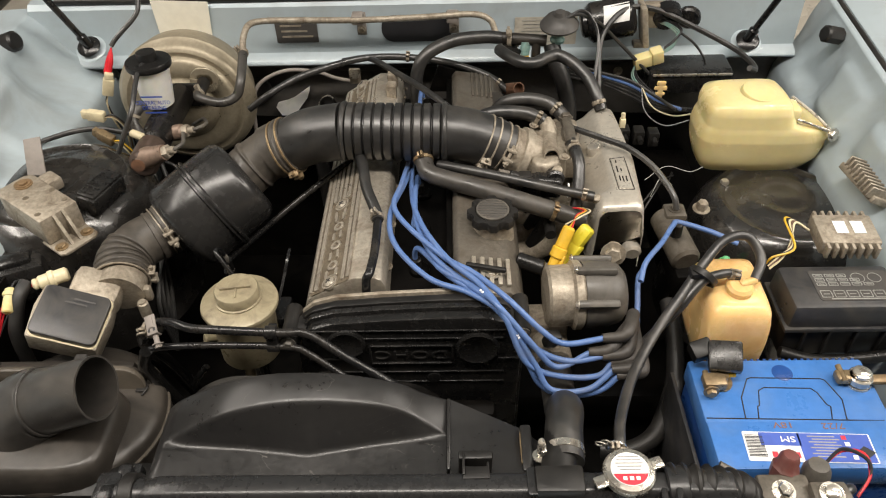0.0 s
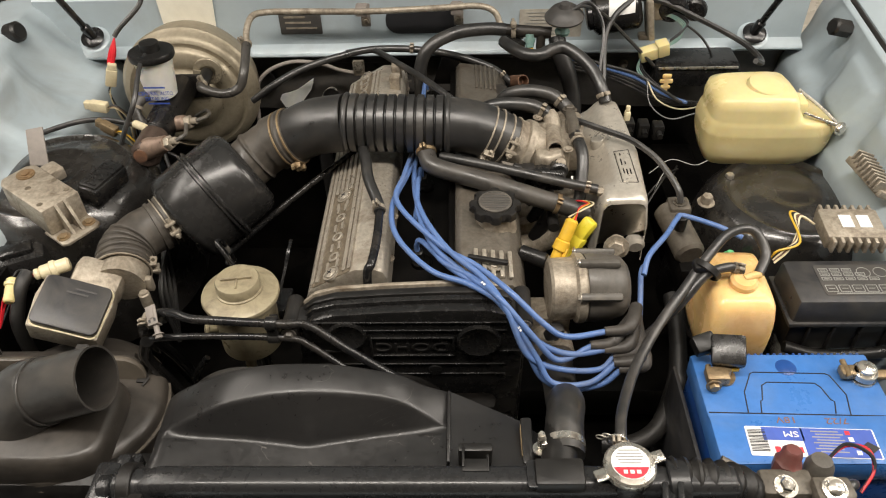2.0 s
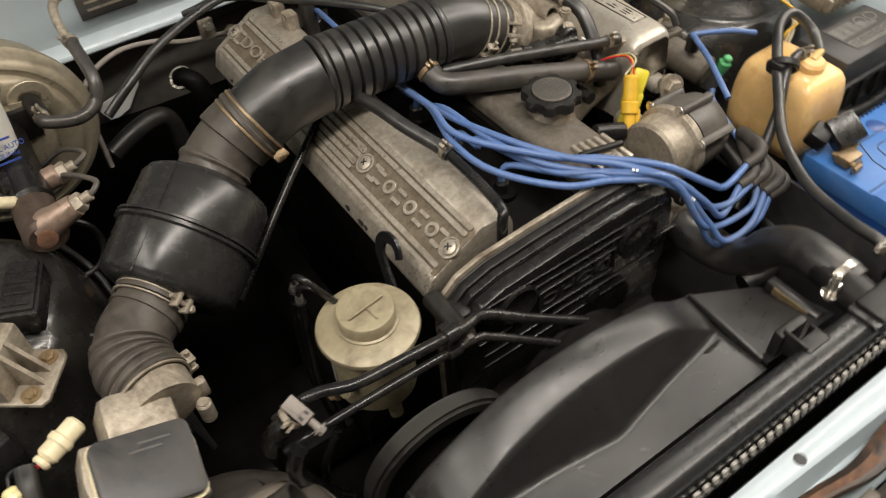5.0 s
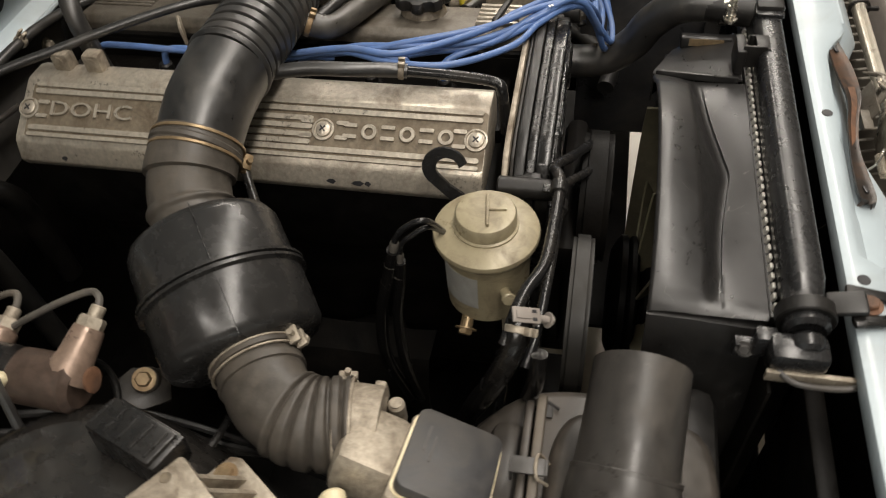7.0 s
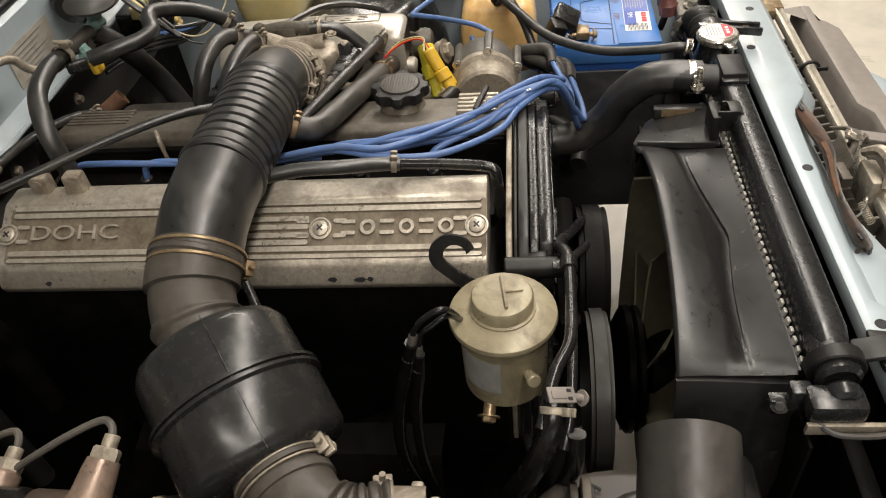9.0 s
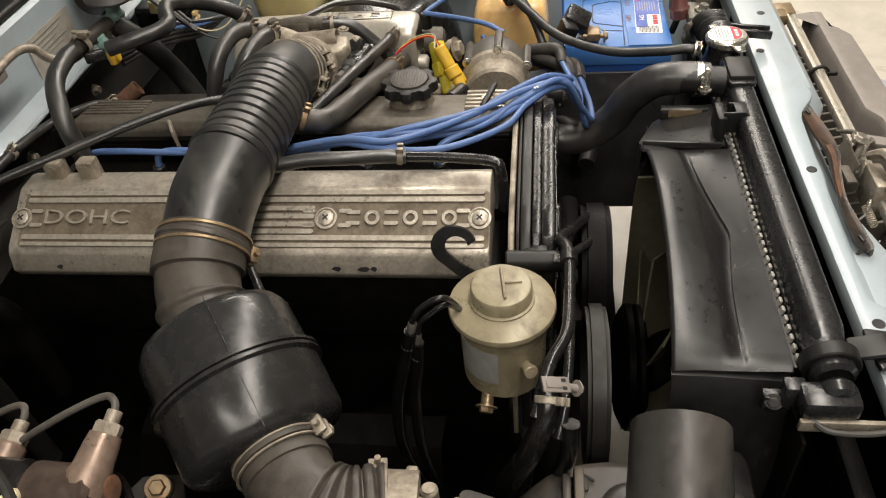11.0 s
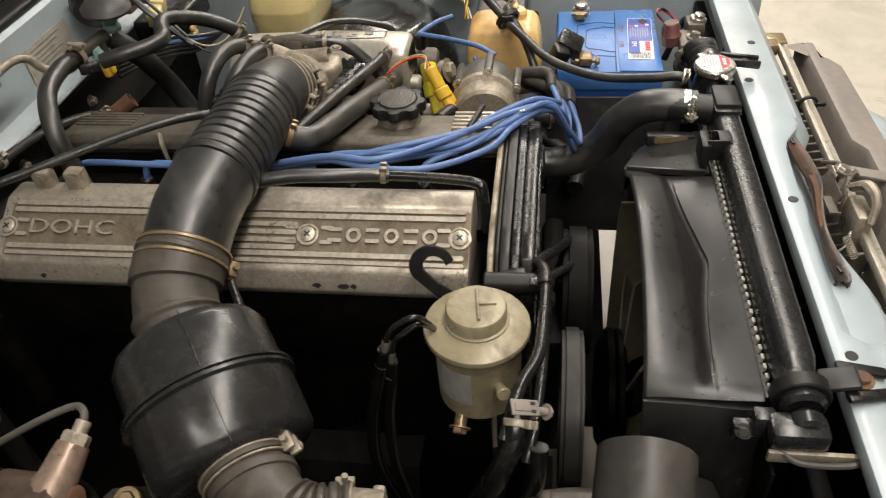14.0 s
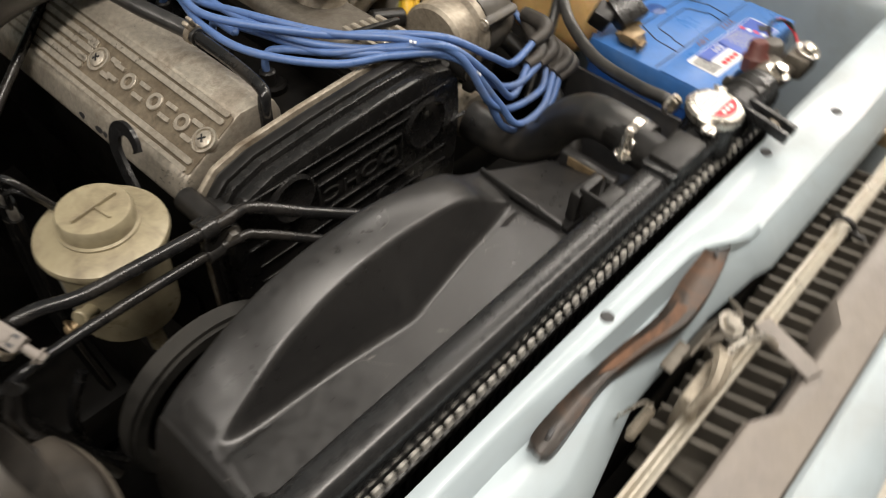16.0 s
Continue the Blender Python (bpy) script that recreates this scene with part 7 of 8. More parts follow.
def spark_lead(plug_y, pts, written=False):
    """A lead from its plug up into the bundle, along pts, to a boot on the distributor cap."""
    ob = thing("spark_lead", pts[0], "blue silicone spark plug lead looping over the engine", "spark plug lead", "spark plug leads")
    first = Vector(pts[0])
    rise = [(-0.040, plug_y, 0.742), (-0.041, plug_y - 0.01, 0.772), (-0.043, plug_y - 0.05, 0.778), (first.x * 0.5 - 0.02, (plug_y + first.y) / 2, 0.776)] if plug_y > first.y + 0.03 else [(-0.040, plug_y, 0.742), (-0.040, plug_y, 0.765)]
    run = rise + pts
    part("lead", sweep(run, 0.0043, 10, 9), WIREBLUE, ob)
    part("plug_boot", rod((-0.040, plug_y, 0.722), (-0.040, plug_y, 0.752), 0.009, 14, 0.002), DULL, ob, "black plug boot")
    e = Vector(pts[-1])
    part("cap_boot", sweep([e - Vector((0.004, 0, 0)), e + Vector((0.022, 0.002, 0.001)), e + Vector((0.034, 0.012, 0.004)), Vector((0.274, 0.45 * e.y + 0.55 * 0.790, 0.5 * (e.z + 0.735)))], [0.0062, 0.0085, 0.0098, 0.0095], 12, 6), BOOT, ob, "black rubber distributor boot")
    if written:
        line = spline(run, 9)
        i = int(len(line) * 0.66)
        for q in range(-6, 7):
            if q % 4:
                t = (line[i + 1] - line[i]).normalized()
                up = (Vector((0, -0.5, 0.85)) - t * Vector((0, -0.5, 0.85)).dot(t)).normalized()
                part("printed_mark", moved(rbox((0.0042 * q, 0, 0), (0.0028, 0.003, 0.0006), 0, None, 1), basis(line[i] + up * 0.0042, t, up.cross(t))), WHITEINK, ob)
    return ob


spark_lead(1.15, [(-0.060, 0.985, 0.800), (-0.078, 0.908, 0.800), (-0.067, 0.842, 0.795), (-0.016, 0.776, 0.790), (0.040, 0.748, 0.788), (0.085, 0.706, 0.788), (0.111, 0.681, 0.745), (0.136, 0.666, 0.690), (0.173, 0.661, 0.670), (0.218, 0.659, 0.682), (0.245, 0.668, 0.704)], True)
spark_lead(1.244, [(-0.063, 0.980, 0.806), (-0.069, 0.905, 0.808), (0.000, 0.816, 0.799), (0.048, 0.779, 0.796), (0.093, 0.725, 0.797), (0.138, 0.693, 0.768), (0.170, 0.688, 0.748), (0.226, 0.700, 0.745)])
spark_lead(1.052, [(-0.042, 0.970, 0.795), (-0.037, 0.892, 0.797), (-0.012, 0.824, 0.791), (0.032, 0.772, 0.788), (0.077, 0.716, 0.795), (0.107, 0.691, 0.765), (0.139, 0.684, 0.735), (0.178, 0.681, 0.720), (0.226, 0.686, 0.724)], True)
spark_lead(1.34, [(-0.049, 0.999, 0.788), (-0.033, 0.892, 0.802), (0.008, 0.809, 0.800), (0.056, 0.752, 0.799), (0.086, 0.700, 0.792), (0.115, 0.673, 0.730), (0.160, 0.672, 0.700), (0.215, 0.672, 0.698), (0.238, 0.684, 0.715)])
spark_lead(0.956, [(-0.028, 0.883, 0.782), (-0.004, 0.806, 0.784), (0.048, 0.757, 0.791), (0.079, 0.709, 0.800), (0.122, 0.682, 0.757), (0.159, 0.675, 0.715), (0.207, 0.690, 0.728)])
spark_lead(0.86, [(-0.030, 0.850, 0.778), (0.010, 0.790, 0.783), (0.055, 0.744, 0.786), (0.090, 0.699, 0.783), (0.128, 0.672, 0.725), (0.151, 0.656, 0.690), (0.202, 0.657, 0.688), (0.238, 0.672, 0.712)])
hose("coil_lead", [(0.288, 0.79, 0.765), (0.30, 0.82, 0.775), (0.335, 0.87, 0.77), (0.362, 0.915, 0.765), (0.375, 0.925, 0.762), (0.42, 0.90, 0.762), (0.455, 0.88, 0.755)], 0.0042, WIREBLUE, "blue silicone coil lead", "spark plug lead", "spark plug leads", (), 10)
hose("coil_lead", [(0.300, 0.825, 0.755), (0.292, 0.815, 0.745), (0.286, 0.775, 0.728), (0.280, 0.735, 0.710), (0.272, 0.70, 0.695)], 0.0042, WIREBLUE, "blue silicone coil lead", "spark plug lead", "spark plug leads", (), 10)


def test_plugs():
    top = thing("diagnostic_plug", (0.19, 0.86, 0.76), "amber and lemon yellow plastic diagnostic plugs hanging together", "electrical plug")
    a, b = Vector((0.161, 0.838, 0.744)), Vector((0.187, 0.870, 0.796))
    m = basis(a, b - a, (0.7, -0.6, 0))
    amber = part("amber_plug", join(moved(rod((-0.012, 0, 0), (0.016, 0, 0), 0.0085, 20, 0.0015), m), moved(rod((0.014, 0, 0), (0.032, 0, 0), 0.0120, 20, 0.002), m), moved(rod((0.030, 0, 0), (0.066, 0, 0), 0.0098, 20, 0.003), m),
                             moved(rbox((0.012, 0.011, 0.0), (0.020, 0.006, 0.006), 0.0015), m), moved(rbox((0.024, 0, 0.0115), (0.012, 0.010, 0.004), 0.001), m)), YELLOW, top, "amber yellow plug")
    part("dark_mouth", moved(rod((-0.0145, 0, 0), (-0.0122, 0, 0), 0.0078, 18), m), BLACKFILL, amber)
    m2 = basis((0.189, 0.866, 0.746), (0.034, 0.014, 0.05), (0.7, -0.6, 0))
    lemon = part("lemon_plug", join(moved(rod((-0.028, 0, 0), (0.004, 0, 0), 0.0085, 20, 0.0015), m2), moved(rbox((0.010, 0, 0), (0.022, 0.026, 0.018), 0.003), m2), moved(rbox((0.034, 0, 0), (0.036, 0.022, 0.019), 0.005), m2),
                             moved(rbox((-0.006, 0.010, 0), (0.016, 0.005, 0.006), 0.0015), m2)), LEMON, top, "lemon yellow plug")
    part("dark_mouth", moved(rod((-0.030, 0, 0), (-0.0282, 0, 0), 0.0078, 18), m2), BLACKFILL, lemon)
    for k in range(4):
        part("lead", sweep([m @ Vector((0.066, 0.004 - 0.004 * k, 0)), m @ Vector((0.085, 0.002 * k, 0.006)), (0.215 + 0.003 * k, 0.915, 0.79), (0.20, 0.94, 0.775), (0.185, 0.95, 0.75)], 0.0014, 6), (RED, YELLOW, BLACKFILL, CREAM)[k], top)
    return top


test_plugs().location += Vector((0.008, 0.012, -0.003))
single("green_connector", join(rod((0.458, 0.928, 0.655), (0.462, 0.920, 0.682), 0.010, 16, 0.003), rod((0.462, 0.920, 0.682), (0.463, 0.918, 0.690), 0.007, 14, 0.002)), GREEN, "small green plastic connector by the ignition coil", "connector")


def coil_bracket():
    top = thing("ignition_coil", (0.38, 0.95, 0.68), "dusty grey ignition coil assembly on the wheel arch", "ignition coil")
    part("coil_body", join(rod((0.372, 1.0, 0.715), (0.392, 0.90, 0.700), 0.024, 24, 0.005), rbox((0.385, 0.985, 0.730), (0.036, 0.036, 0.022), 0.006), hexhead((0.385, 0.985, 0.741), (0, 0, 1), 0.008, 0.006)), DIRTYALU, top)
    part("tower", rod((0.372, 0.925, 0.735), (0.372, 0.925, 0.762), 0.010, 16, 0.002), DULL, top)
    part("bracket", rbox((0.40, 0.94, 0.66), (0.05, 0.12, 0.05), 0.006), GREASESHADE, top)
    nut = thing("wheel_arch_nut", (0.449, 1.038, 0.69), "pale plated nut on the wheel arch", "nut")
    part("nut", hexhead((0.449, 1.038, 0.698), (0, -0.1, 1), 0.010, 0.016), OLDALU, nut)
    return top


coil_bracket()
wire([(0.214, 1.118, 0.820), (0.240, 1.098, 0.821), (0.271, 1.081, 0.818), (0.309, 1.062, 0.812), (0.343, 1.032, 0.80), (0.362, 1.005, 0.787), (0.376, 0.978, 0.772), (0.38, 0.966, 0.755)], 0.0054, HOSE, "black rubber vacuum line over the plenum")
for k in range(2):
    wire([(0.34, 1.02 + 0.02 * k, 0.70), (0.37 + 0.01 * k, 1.06 + 0.02 * k, 0.72), (0.40 + 0.008 * k, 1.12, 0.70 - 0.01 * k), (0.43, 1.16 + 0.01 * k, 0.68)], 0.0018, DULL)
wire([(0.36, 1.10, 0.715), (0.40, 1.12, 0.73), (0.44, 1.11, 0.725), (0.47, 1.13, 0.72)], 0.0008, GREYINK, "thin grey loose electrical wire")
wire([(0.36, 1.05, 0.715), (0.385, 1.09, 0.725), (0.405, 1.08, 0.715), (0.40, 1.04, 0.70)], 0.0008, GREYINK, "thin grey loose electrical wire")

# ---- firewall side ----


def booster():
    c = Vector((-0.532, 1.40, 0.722))
    ax = Vector((0.06, -1, 0.02))
    top = thing("brake_booster", c, "large round olive passivated brake servo on the firewall", "brake servo")
    prof = [(0.10, -0.098), (0.110, -0.070), (0.122, -0.062), (0.129, -0.052), (0.132, -0.03), (0.133, -0.01), (0.139, -0.006), (0.139, 0.004), (0.134, 0.010), (0.131, 0.020), (0.126, 0.028), (0.118, 0.031), (0.113, 0.0285), (0.109, 0.029), (0.105, 0.037), (0.098, 0.041), (0.074, 0.043), (0.069, 0.040), (0.066, 0.041), (0.062, 0.050), (0.045, 0.062), (0, 0.062)]
    part("drum", lathe(prof, c, ax, 64), BOOSTER, top)
    part("one_way_valve", rod((-0.472, 1.345, 0.792), (-0.470, 1.295, 0.792), 0.012, 18, 0.004), DULL, top)
    part("valve_seat", ring((-0.472, 1.352, 0.792), (0.04, -1, 0), 0.028, 0.016, 0.006, 28), BOOSTER, top)
    part("bolt_plate", prism([(-0.02, -0.03), (0.012, -0.03), (0.014, 0.03), (-0.012, 0.034)], 0.004, basis((-0.487, 1.345, 0.765), (1, 0, 0), (0, 0, 1)), 0.001), BOOSTER, top)
    part("bolt", hexhead((-0.487, 1.340, 0.748), (0, -1, 0), 0.007, 0.006), OLDALU, top)
    return top


booster()


def master_cylinder():
    top = thing("brake_master_cylinder", (-0.52, 1.20, 0.765), "cast brake master cylinder with brown fittings and white fluid bottle", "master cylinder")
    part("body", wobble(join(rod((-0.522, 1.345, 0.765), (-0.528, 1.165, 0.763), 0.026, 24, 0.006), rbox((-0.524, 1.34, 0.765), (0.10, 0.014, 0.05), 0.006), rbox((-0.530, 1.23, 0.776), (0.04, 0.09, 0.020), 0.006)), 0.002, 50), DEADEN, top)
    part("end_casting", wobble(rod((-0.528, 1.166, 0.763), (-0.530, 1.10, 0.762), 0.0262, 24, 0.006), 0.001, 50), CASTBROWN, top, "dark reddish-brown cast end")
    part("feed_hose", sweep([(-0.552, 1.25, 0.800), (-0.566, 1.235, 0.800), (-0.576, 1.215, 0.786), (-0.568, 1.205, 0.768), (-0.556, 1.20, 0.762)], 0.0105, 14), HOSEGREY, top, "bent grey rubber feed hose")
    part("feed_clamp", ring((-0.5745, 1.219, 0.789), (0.4, 0.7, 0.8), 0.0125, 0.0100, 0.006, 20), OLDALU, top)
    part("feed_stub", rod((-0.562, 1.203, 0.765), (-0.545, 1.195, 0.756), 0.0065, 14, 0.002), WHITEPLASTIC, top, "white plastic stub")
    bot = part("fluid_bottle", lathe([(0, 0), (0.022, 0), (0.028, 0.004), (0.031, 0.03), (0.0345, 0.075), (0.035, 0.083), (0.0, 0.083)], (-0.537, 1.262, 0.790), (0, 0.04, 1), 36), WHITEPLASTIC, top, "white plastic fluid bottle")
    part("bottle_cap", lathe([(0.0405, 0.079), (0.0415, 0.081), (0.0415, 0.088), (0.040, 0.091), (0.018, 0.092), (0.017, 0.107), (0.012, 0.109), (0, 0.109)], (-0.537, 1.262, 0.790), (0, 0.04, 1), 40), DULL, top, "black screw cap")
    for k, (w, s) in enumerate((("CENTRAL AUTO", 0.0075), ("DETAILING", 0.0075))):
        part("printed_words", lettering(w, s, 0.0006, basis((-0.534, 1.2275, 0.814 - 0.011 * k), (1, 0.0, 0), (0, 0.04, 1)) @ Matrix.Diagonal((0.82, 1, 1, 1))), BLUEINK, bot)
    part("printed_line", rbox((-0.534, 1.2275, 0.826), (0.040, 0.0006, 0.003), 0), BLUEINK, bot)
    part("printed_line", rbox((-0.534, 1.2290, 0.792), (0.040, 0.0006, 0.003), 0), BLUEINK, bot)
    # proportioning unions that point out and down to the drive side
    part("union", join(rod((-0.545, 1.212, 0.752), (-0.484, 1.207, 0.764), 0.015, 16, 0.003), rod((-0.548, 1.212, 0.751), (-0.53, 1.211, 0.755), 0.0165, 16, 0.003)), COPPER, top, "brown brake pipe union")
    part("union", lathe([(0, -0.012), (0.0195, -0.012), (0.0195, 0.004), (0.017, 0.012), (0.0155, 0.030), (0.014, 0.040), (0, 0.040)], (-0.521, 1.112, 0.772), (0.040, -0.008, 0.017), 20), COPPER, top, "brown brake pipe union")
    for p, d in (((-0.484, 1.207, 0.764), (1, -0.1, 0.25)), ((-0.485, 1.105, 0.787), (0.92, -0.18, 0.39))):
        part("pipe_nut", join(hexhead(p, d, 0.0125, 0.011, False), rod(Vector(p) + Vector(d).normalized() * 0.010, Vector(p) + Vector(d).normalized() * 0.022, 0.007, 12, 0.001)), OLDALU, top, "pale hexagonal pipe nut")
    part("end_plug", lathe([(0, 0), (0.011, 0), (0.012, 0.003), (0.009, 0.004), (0, 0.003)], (-0.5295, 1.086, 0.7745), (0.1, -1, 0.1), 20), RUST, top, "orange-brown end plug")
    part("pale_sleeve", rod((-0.566, 1.172, 0.786), (-0.540, 1.160, 0.782), 0.0075, 14, 0.003), CREAM, top, "cream rubber sleeve")
    part("brake_pipe", sweep([(-0.470, 1.205, 0.767), (-0.456, 1.205, 0.772), (-0.447, 1.214, 0.772), (-0.450, 1.24, 0.762), (-0.47, 1.28, 0.745), (-0.50, 1.30, 0.72)], 0.0035, 9), CAPGREY, top, "bent metal brake pipe")
    part("brake_pipe", sweep([(-0.468, 1.1015, 0.794), (-0.458, 1.104, 0.799), (-0.453, 1.116, 0.799), (-0.462, 1.145, 0.790), (-0.475, 1.18, 0.775), (-0.49, 1.22, 0.755), (-0.50, 1.26, 0.73)], 0.0035, 9), CAPGREY, top, "bent metal brake pipe")
    loop = [(-0.512 + 0.034 * math.cos(a), 1.130 + 0.012 * math.sin(a), 0.705 + 0.036 * math.sin(a)) for a in np.linspace(radians(100), radians(440), 16)]
    part("brake_pipe", sweep(loop, 0.004, 9, 4), DULL, top)
    part("bolt", hexhead((-0.455, 1.055, 0.735), (0.2, -1, 0.4), 0.008, 0.008), CADMIUM, top)
    part("cap_lead", sweep([(-0.537, 1.267, 0.885), (-0.545, 1.22, 0.872), (-0.545, 1.16, 0.84), (-0.565, 1.14, 0.80), (-0.58, 1.13, 0.77)], 0.0045, 9), HOSE, top, "black sensor lead")
    return top


master_cylinder()
hose("servo_vacuum_pipe", [(-0.470, 1.30, 0.792), (-0.468, 1.285, 0.790), (-0.43, 1.285, 0.778), (-0.40, 1.295, 0.785), (-0.389, 1.31, 0.81), (-0.390, 1.36, 0.835), (-0.391, 1.372, 0.839)], 0.0090, HOSEGREY, "black rubber brake servo vacuum hose", "hose", "engine hoses", (0.05, 0.97), 14)
hose("firewall_pipe", [(-0.391, 1.368, 0.835), (-0.393, 1.40, 0.855), (-0.385, 1.43, 0.868), (-0.36, 1.45, 0.866), (-0.30, 1.455, 0.864), (-0.16, 1.455, 0.862), (-0.03, 1.455, 0.866), (0.06, 1.455, 0.870), (0.095, 1.45, 0.860), (0.108, 1.44, 0.838), (0.125, 1.42, 0.825), (0.15, 1.40, 0.832)], 0.0064, OLDALU, "beige-grey metal pipe clipped along the cowl", "pipe", "engine hoses", (), 12)
for x in (-0.172, 0.02):
    top_ = thing("pipe_bracket", (x, 1.47, 0.86), "grey stamped bracket holding the cowl pipe", "bracket", "pipe brackets")
    part("strap", join(rbox((x, 1.466, 0.861), (0.024, 0.028, 0.020), 0.004), rbox((x + 0.004, 1.490, 0.838), (0.020, 0.004, 0.05), 0.002)), NOSE, top_)
    part("bolt", hexhead((x + 0.004, 1.487, 0.826), (0, -1, 0), 0.006, 0.005), OLDALU, top_)
hose("heater_hose", [(0.115, 1.40, 0.845), (0.08, 1.395, 0.850), (0.02, 1.38, 0.850), (-0.03, 1.355, 0.835), (-0.050, 1.34, 0.80), (-0.052, 1.33, 0.73), (-0.05, 1.32, 0.66)], 0.0125, HOSE, "thick black rubber heater hose bending down behind the engine", "hose", "engine hoses", (), 20)
hose("heater_hose", [(0.110, 1.345, 0.848), (0.122, 1.312, 0.854), (0.145, 1.283, 0.855), (0.170, 1.274, 0.856), (0.192, 1.285, 0.860), (0.217, 1.290, 0.862), (0.245, 1.272, 0.853), (0.268, 1.245, 0.838), (0.280, 1.218, 0.820), (0.288, 1.200, 0.800)], 0.0112, HOSE, "black rubber hose curling to the plenum", "hose", "engine hoses", (0.95,), 16)
hose("heater_hose", [(0.215, 1.385, 0.835), (0.222, 1.366, 0.812), (0.234, 1.352, 0.785), (0.244, 1.340, 0.755), (0.250, 1.325, 0.72), (0.248, 1.30, 0.66)], 0.0165, RUBBER, "thick black rubber hose behind the engine", "hose", "engine hoses", (), 18)
hose("coolant_hose", [(0.045, 1.150, 0.74), (0.050, 1.148, 0.78), (0.060, 1.143, 0.815), (0.080, 1.137, 0.834), (0.115, 1.133, 0.840), (0.150, 1.128, 0.838), (0.176, 1.118, 0.830)], 0.0118, HOSE, "short black rubber coolant hose", "hose", "engine hoses", (0.94,), 14)
hose("coolant_hose", [(0.088, 1.20, 0.74), (0.092, 1.198, 0.78), (0.102, 1.190, 0.815), (0.125, 1.184, 0.833), (0.160, 1.180, 0.836), (0.192, 1.172, 0.830), (0.216, 1.152, 0.815)], 0.0118, HOSE, "short black rubber coolant hose", "hose", "engine hoses", (0.90,), 14)


def heater_valve():
    top = thing("vacuum_valve", (0.16, 1.39, 0.82), "grey vacuum-operated heater valve with a domed diaphragm", "valve")
    part("diaphragm", lathe([(0.028, 0), (0.037, 0.003), (0.038, 0.007), (0.034, 0.012), (0.026, 0.022), (0.012, 0.026), (0.009, 0.034), (0, 0.035)], (0.227, 1.385, 0.872), (-0.05, -0.1, 1), 36), SHADEGREY, top, "grey domed diaphragm")
    part("stem", join(lathe([(0.013, 0), (0.015, 0.006), (0.011, 0.012), (0.013, 0.03), (0, 0.03)], (0.225, 1.385, 0.842), (0, 0, 1), 16)), TEAL, top, "greenish corroded stem")
    part("pipe", join(rod((0.105, 1.402, 0.845), (0.205, 1.39, 0.842), 0.0115, 18), rod((0.185, 1.39, 0.842), (0.185, 1.385, 0.80), 0.009, 14)), BROWNIRON, top, "brown corroded pipe")
    part("sensor", join(rod((0.163, 1.386, 0.842), (0.163, 1.379, 0.818), 0.0085, 8, 0.001), rod((0.163, 1.384, 0.834), (0.163, 1.382, 0.827), 0.0105, 6)), TEAL, top, "greenish corroded sensor")
    part("amber_plug", join(rod((0.163, 1.379, 0.818), (0.164, 1.377, 0.796), 0.0075, 12, 0.002), rbox((0.163, 1.368, 0.808), (0.009, 0.007, 0.013), 0.002)), YELLOW, top, "dirty amber plug")
    part("clamp", join(ring((0.128, 1.399, 0.8435), (1, -0.1, 0), 0.0165, 0.0145, 0.009, 24), rbox((0.130, 1.387, 0.862), (0.011, 0.015, 0.010), 0.002), rod((0.130, 1.375, 0.864), (0.130, 1.402, 0.866), 0.003, 10)), OLDALU, top, "bright screw clamp")
    part("clip", rbox((0.135, 1.385, 0.825), (0.03, 0.03, 0.016), 0.003, pose(0, 0, 0, 0, 20, 30)), DULL, top)
    return top


heater_valve()
wire([(0.238, 1.375, 0.895), (0.262, 1.38, 0.90), (0.30, 1.39, 0.88), (0.35, 1.40, 0.83), (0.41, 1.40, 0.77), (0.44, 1.40, 0.74)], 0.0035)
wire([(0.238, 1.378, 0.893), (0.265, 1.385, 0.905), (0.285, 1.38, 0.895), (0.30, 1.36, 0.86), (0.29, 1.30, 0.80)], 0.003)
single("rusty_stub", join(lathe([(0, -0.040), (0.0125, -0.040), (0.0125, 0.0), (0.0128, 0.003), (0.0105, 0.003), (0.0100, -0.012), (0, -0.012)], (0.150, 1.350, 0.760), (0.45, -0.75, 0.45), 20)), RUST, "short rusty brown pipe stub behind the engine", "pipe stub")


def wiper_motor():
    top = thing("wiper_motor", (0.37, 1.46, 0.82), "black wiper motor with a white label and steel bracket", "wiper motor")
    part("motor", join(rod((0.292, 1.455, 0.845), (0.385, 1.455, 0.862), 0.040, 30, 0.008), rod((0.28, 1.455, 0.843), (0.295, 1.455, 0.846), 0.028, 24, 0.004)), BLACKSTEEL, top)
    part("label", sheet([[(0.318 + u, 1.455 - 0.0408 * math.sin(a), 0.8495 + 0.18 * u + 0.0408 * math.cos(a)) for a in np.linspace(radians(20), radians(75), 8)] for u in (0.0, 0.05)], 0.0006), WHITEINK, top, "white printed label")
    part("bracket", join(rbox((0.402, 1.44, 0.85), (0.012, 0.05, 0.085), 0.003, pose(0, 0, 0, 0, -10, 0)), rbox((0.43, 1.46, 0.86), (0.06, 0.03, 0.05), 0.008), rbox((0.405, 1.455, 0.80), (0.03, 0.02, 0.012), 0.003)), OLDALU, top, "grey steel bracket")
    part("gearbox", join(rod((0.45, 1.44, 0.855), (0.45, 1.47, 0.865), 0.030, 20, 0.006), rod((0.495, 1.455, 0.85), (0.50, 1.47, 0.852), 0.024, 18, 0.004)), BLACKSTEEL, top)
    return top


wiper_motor()


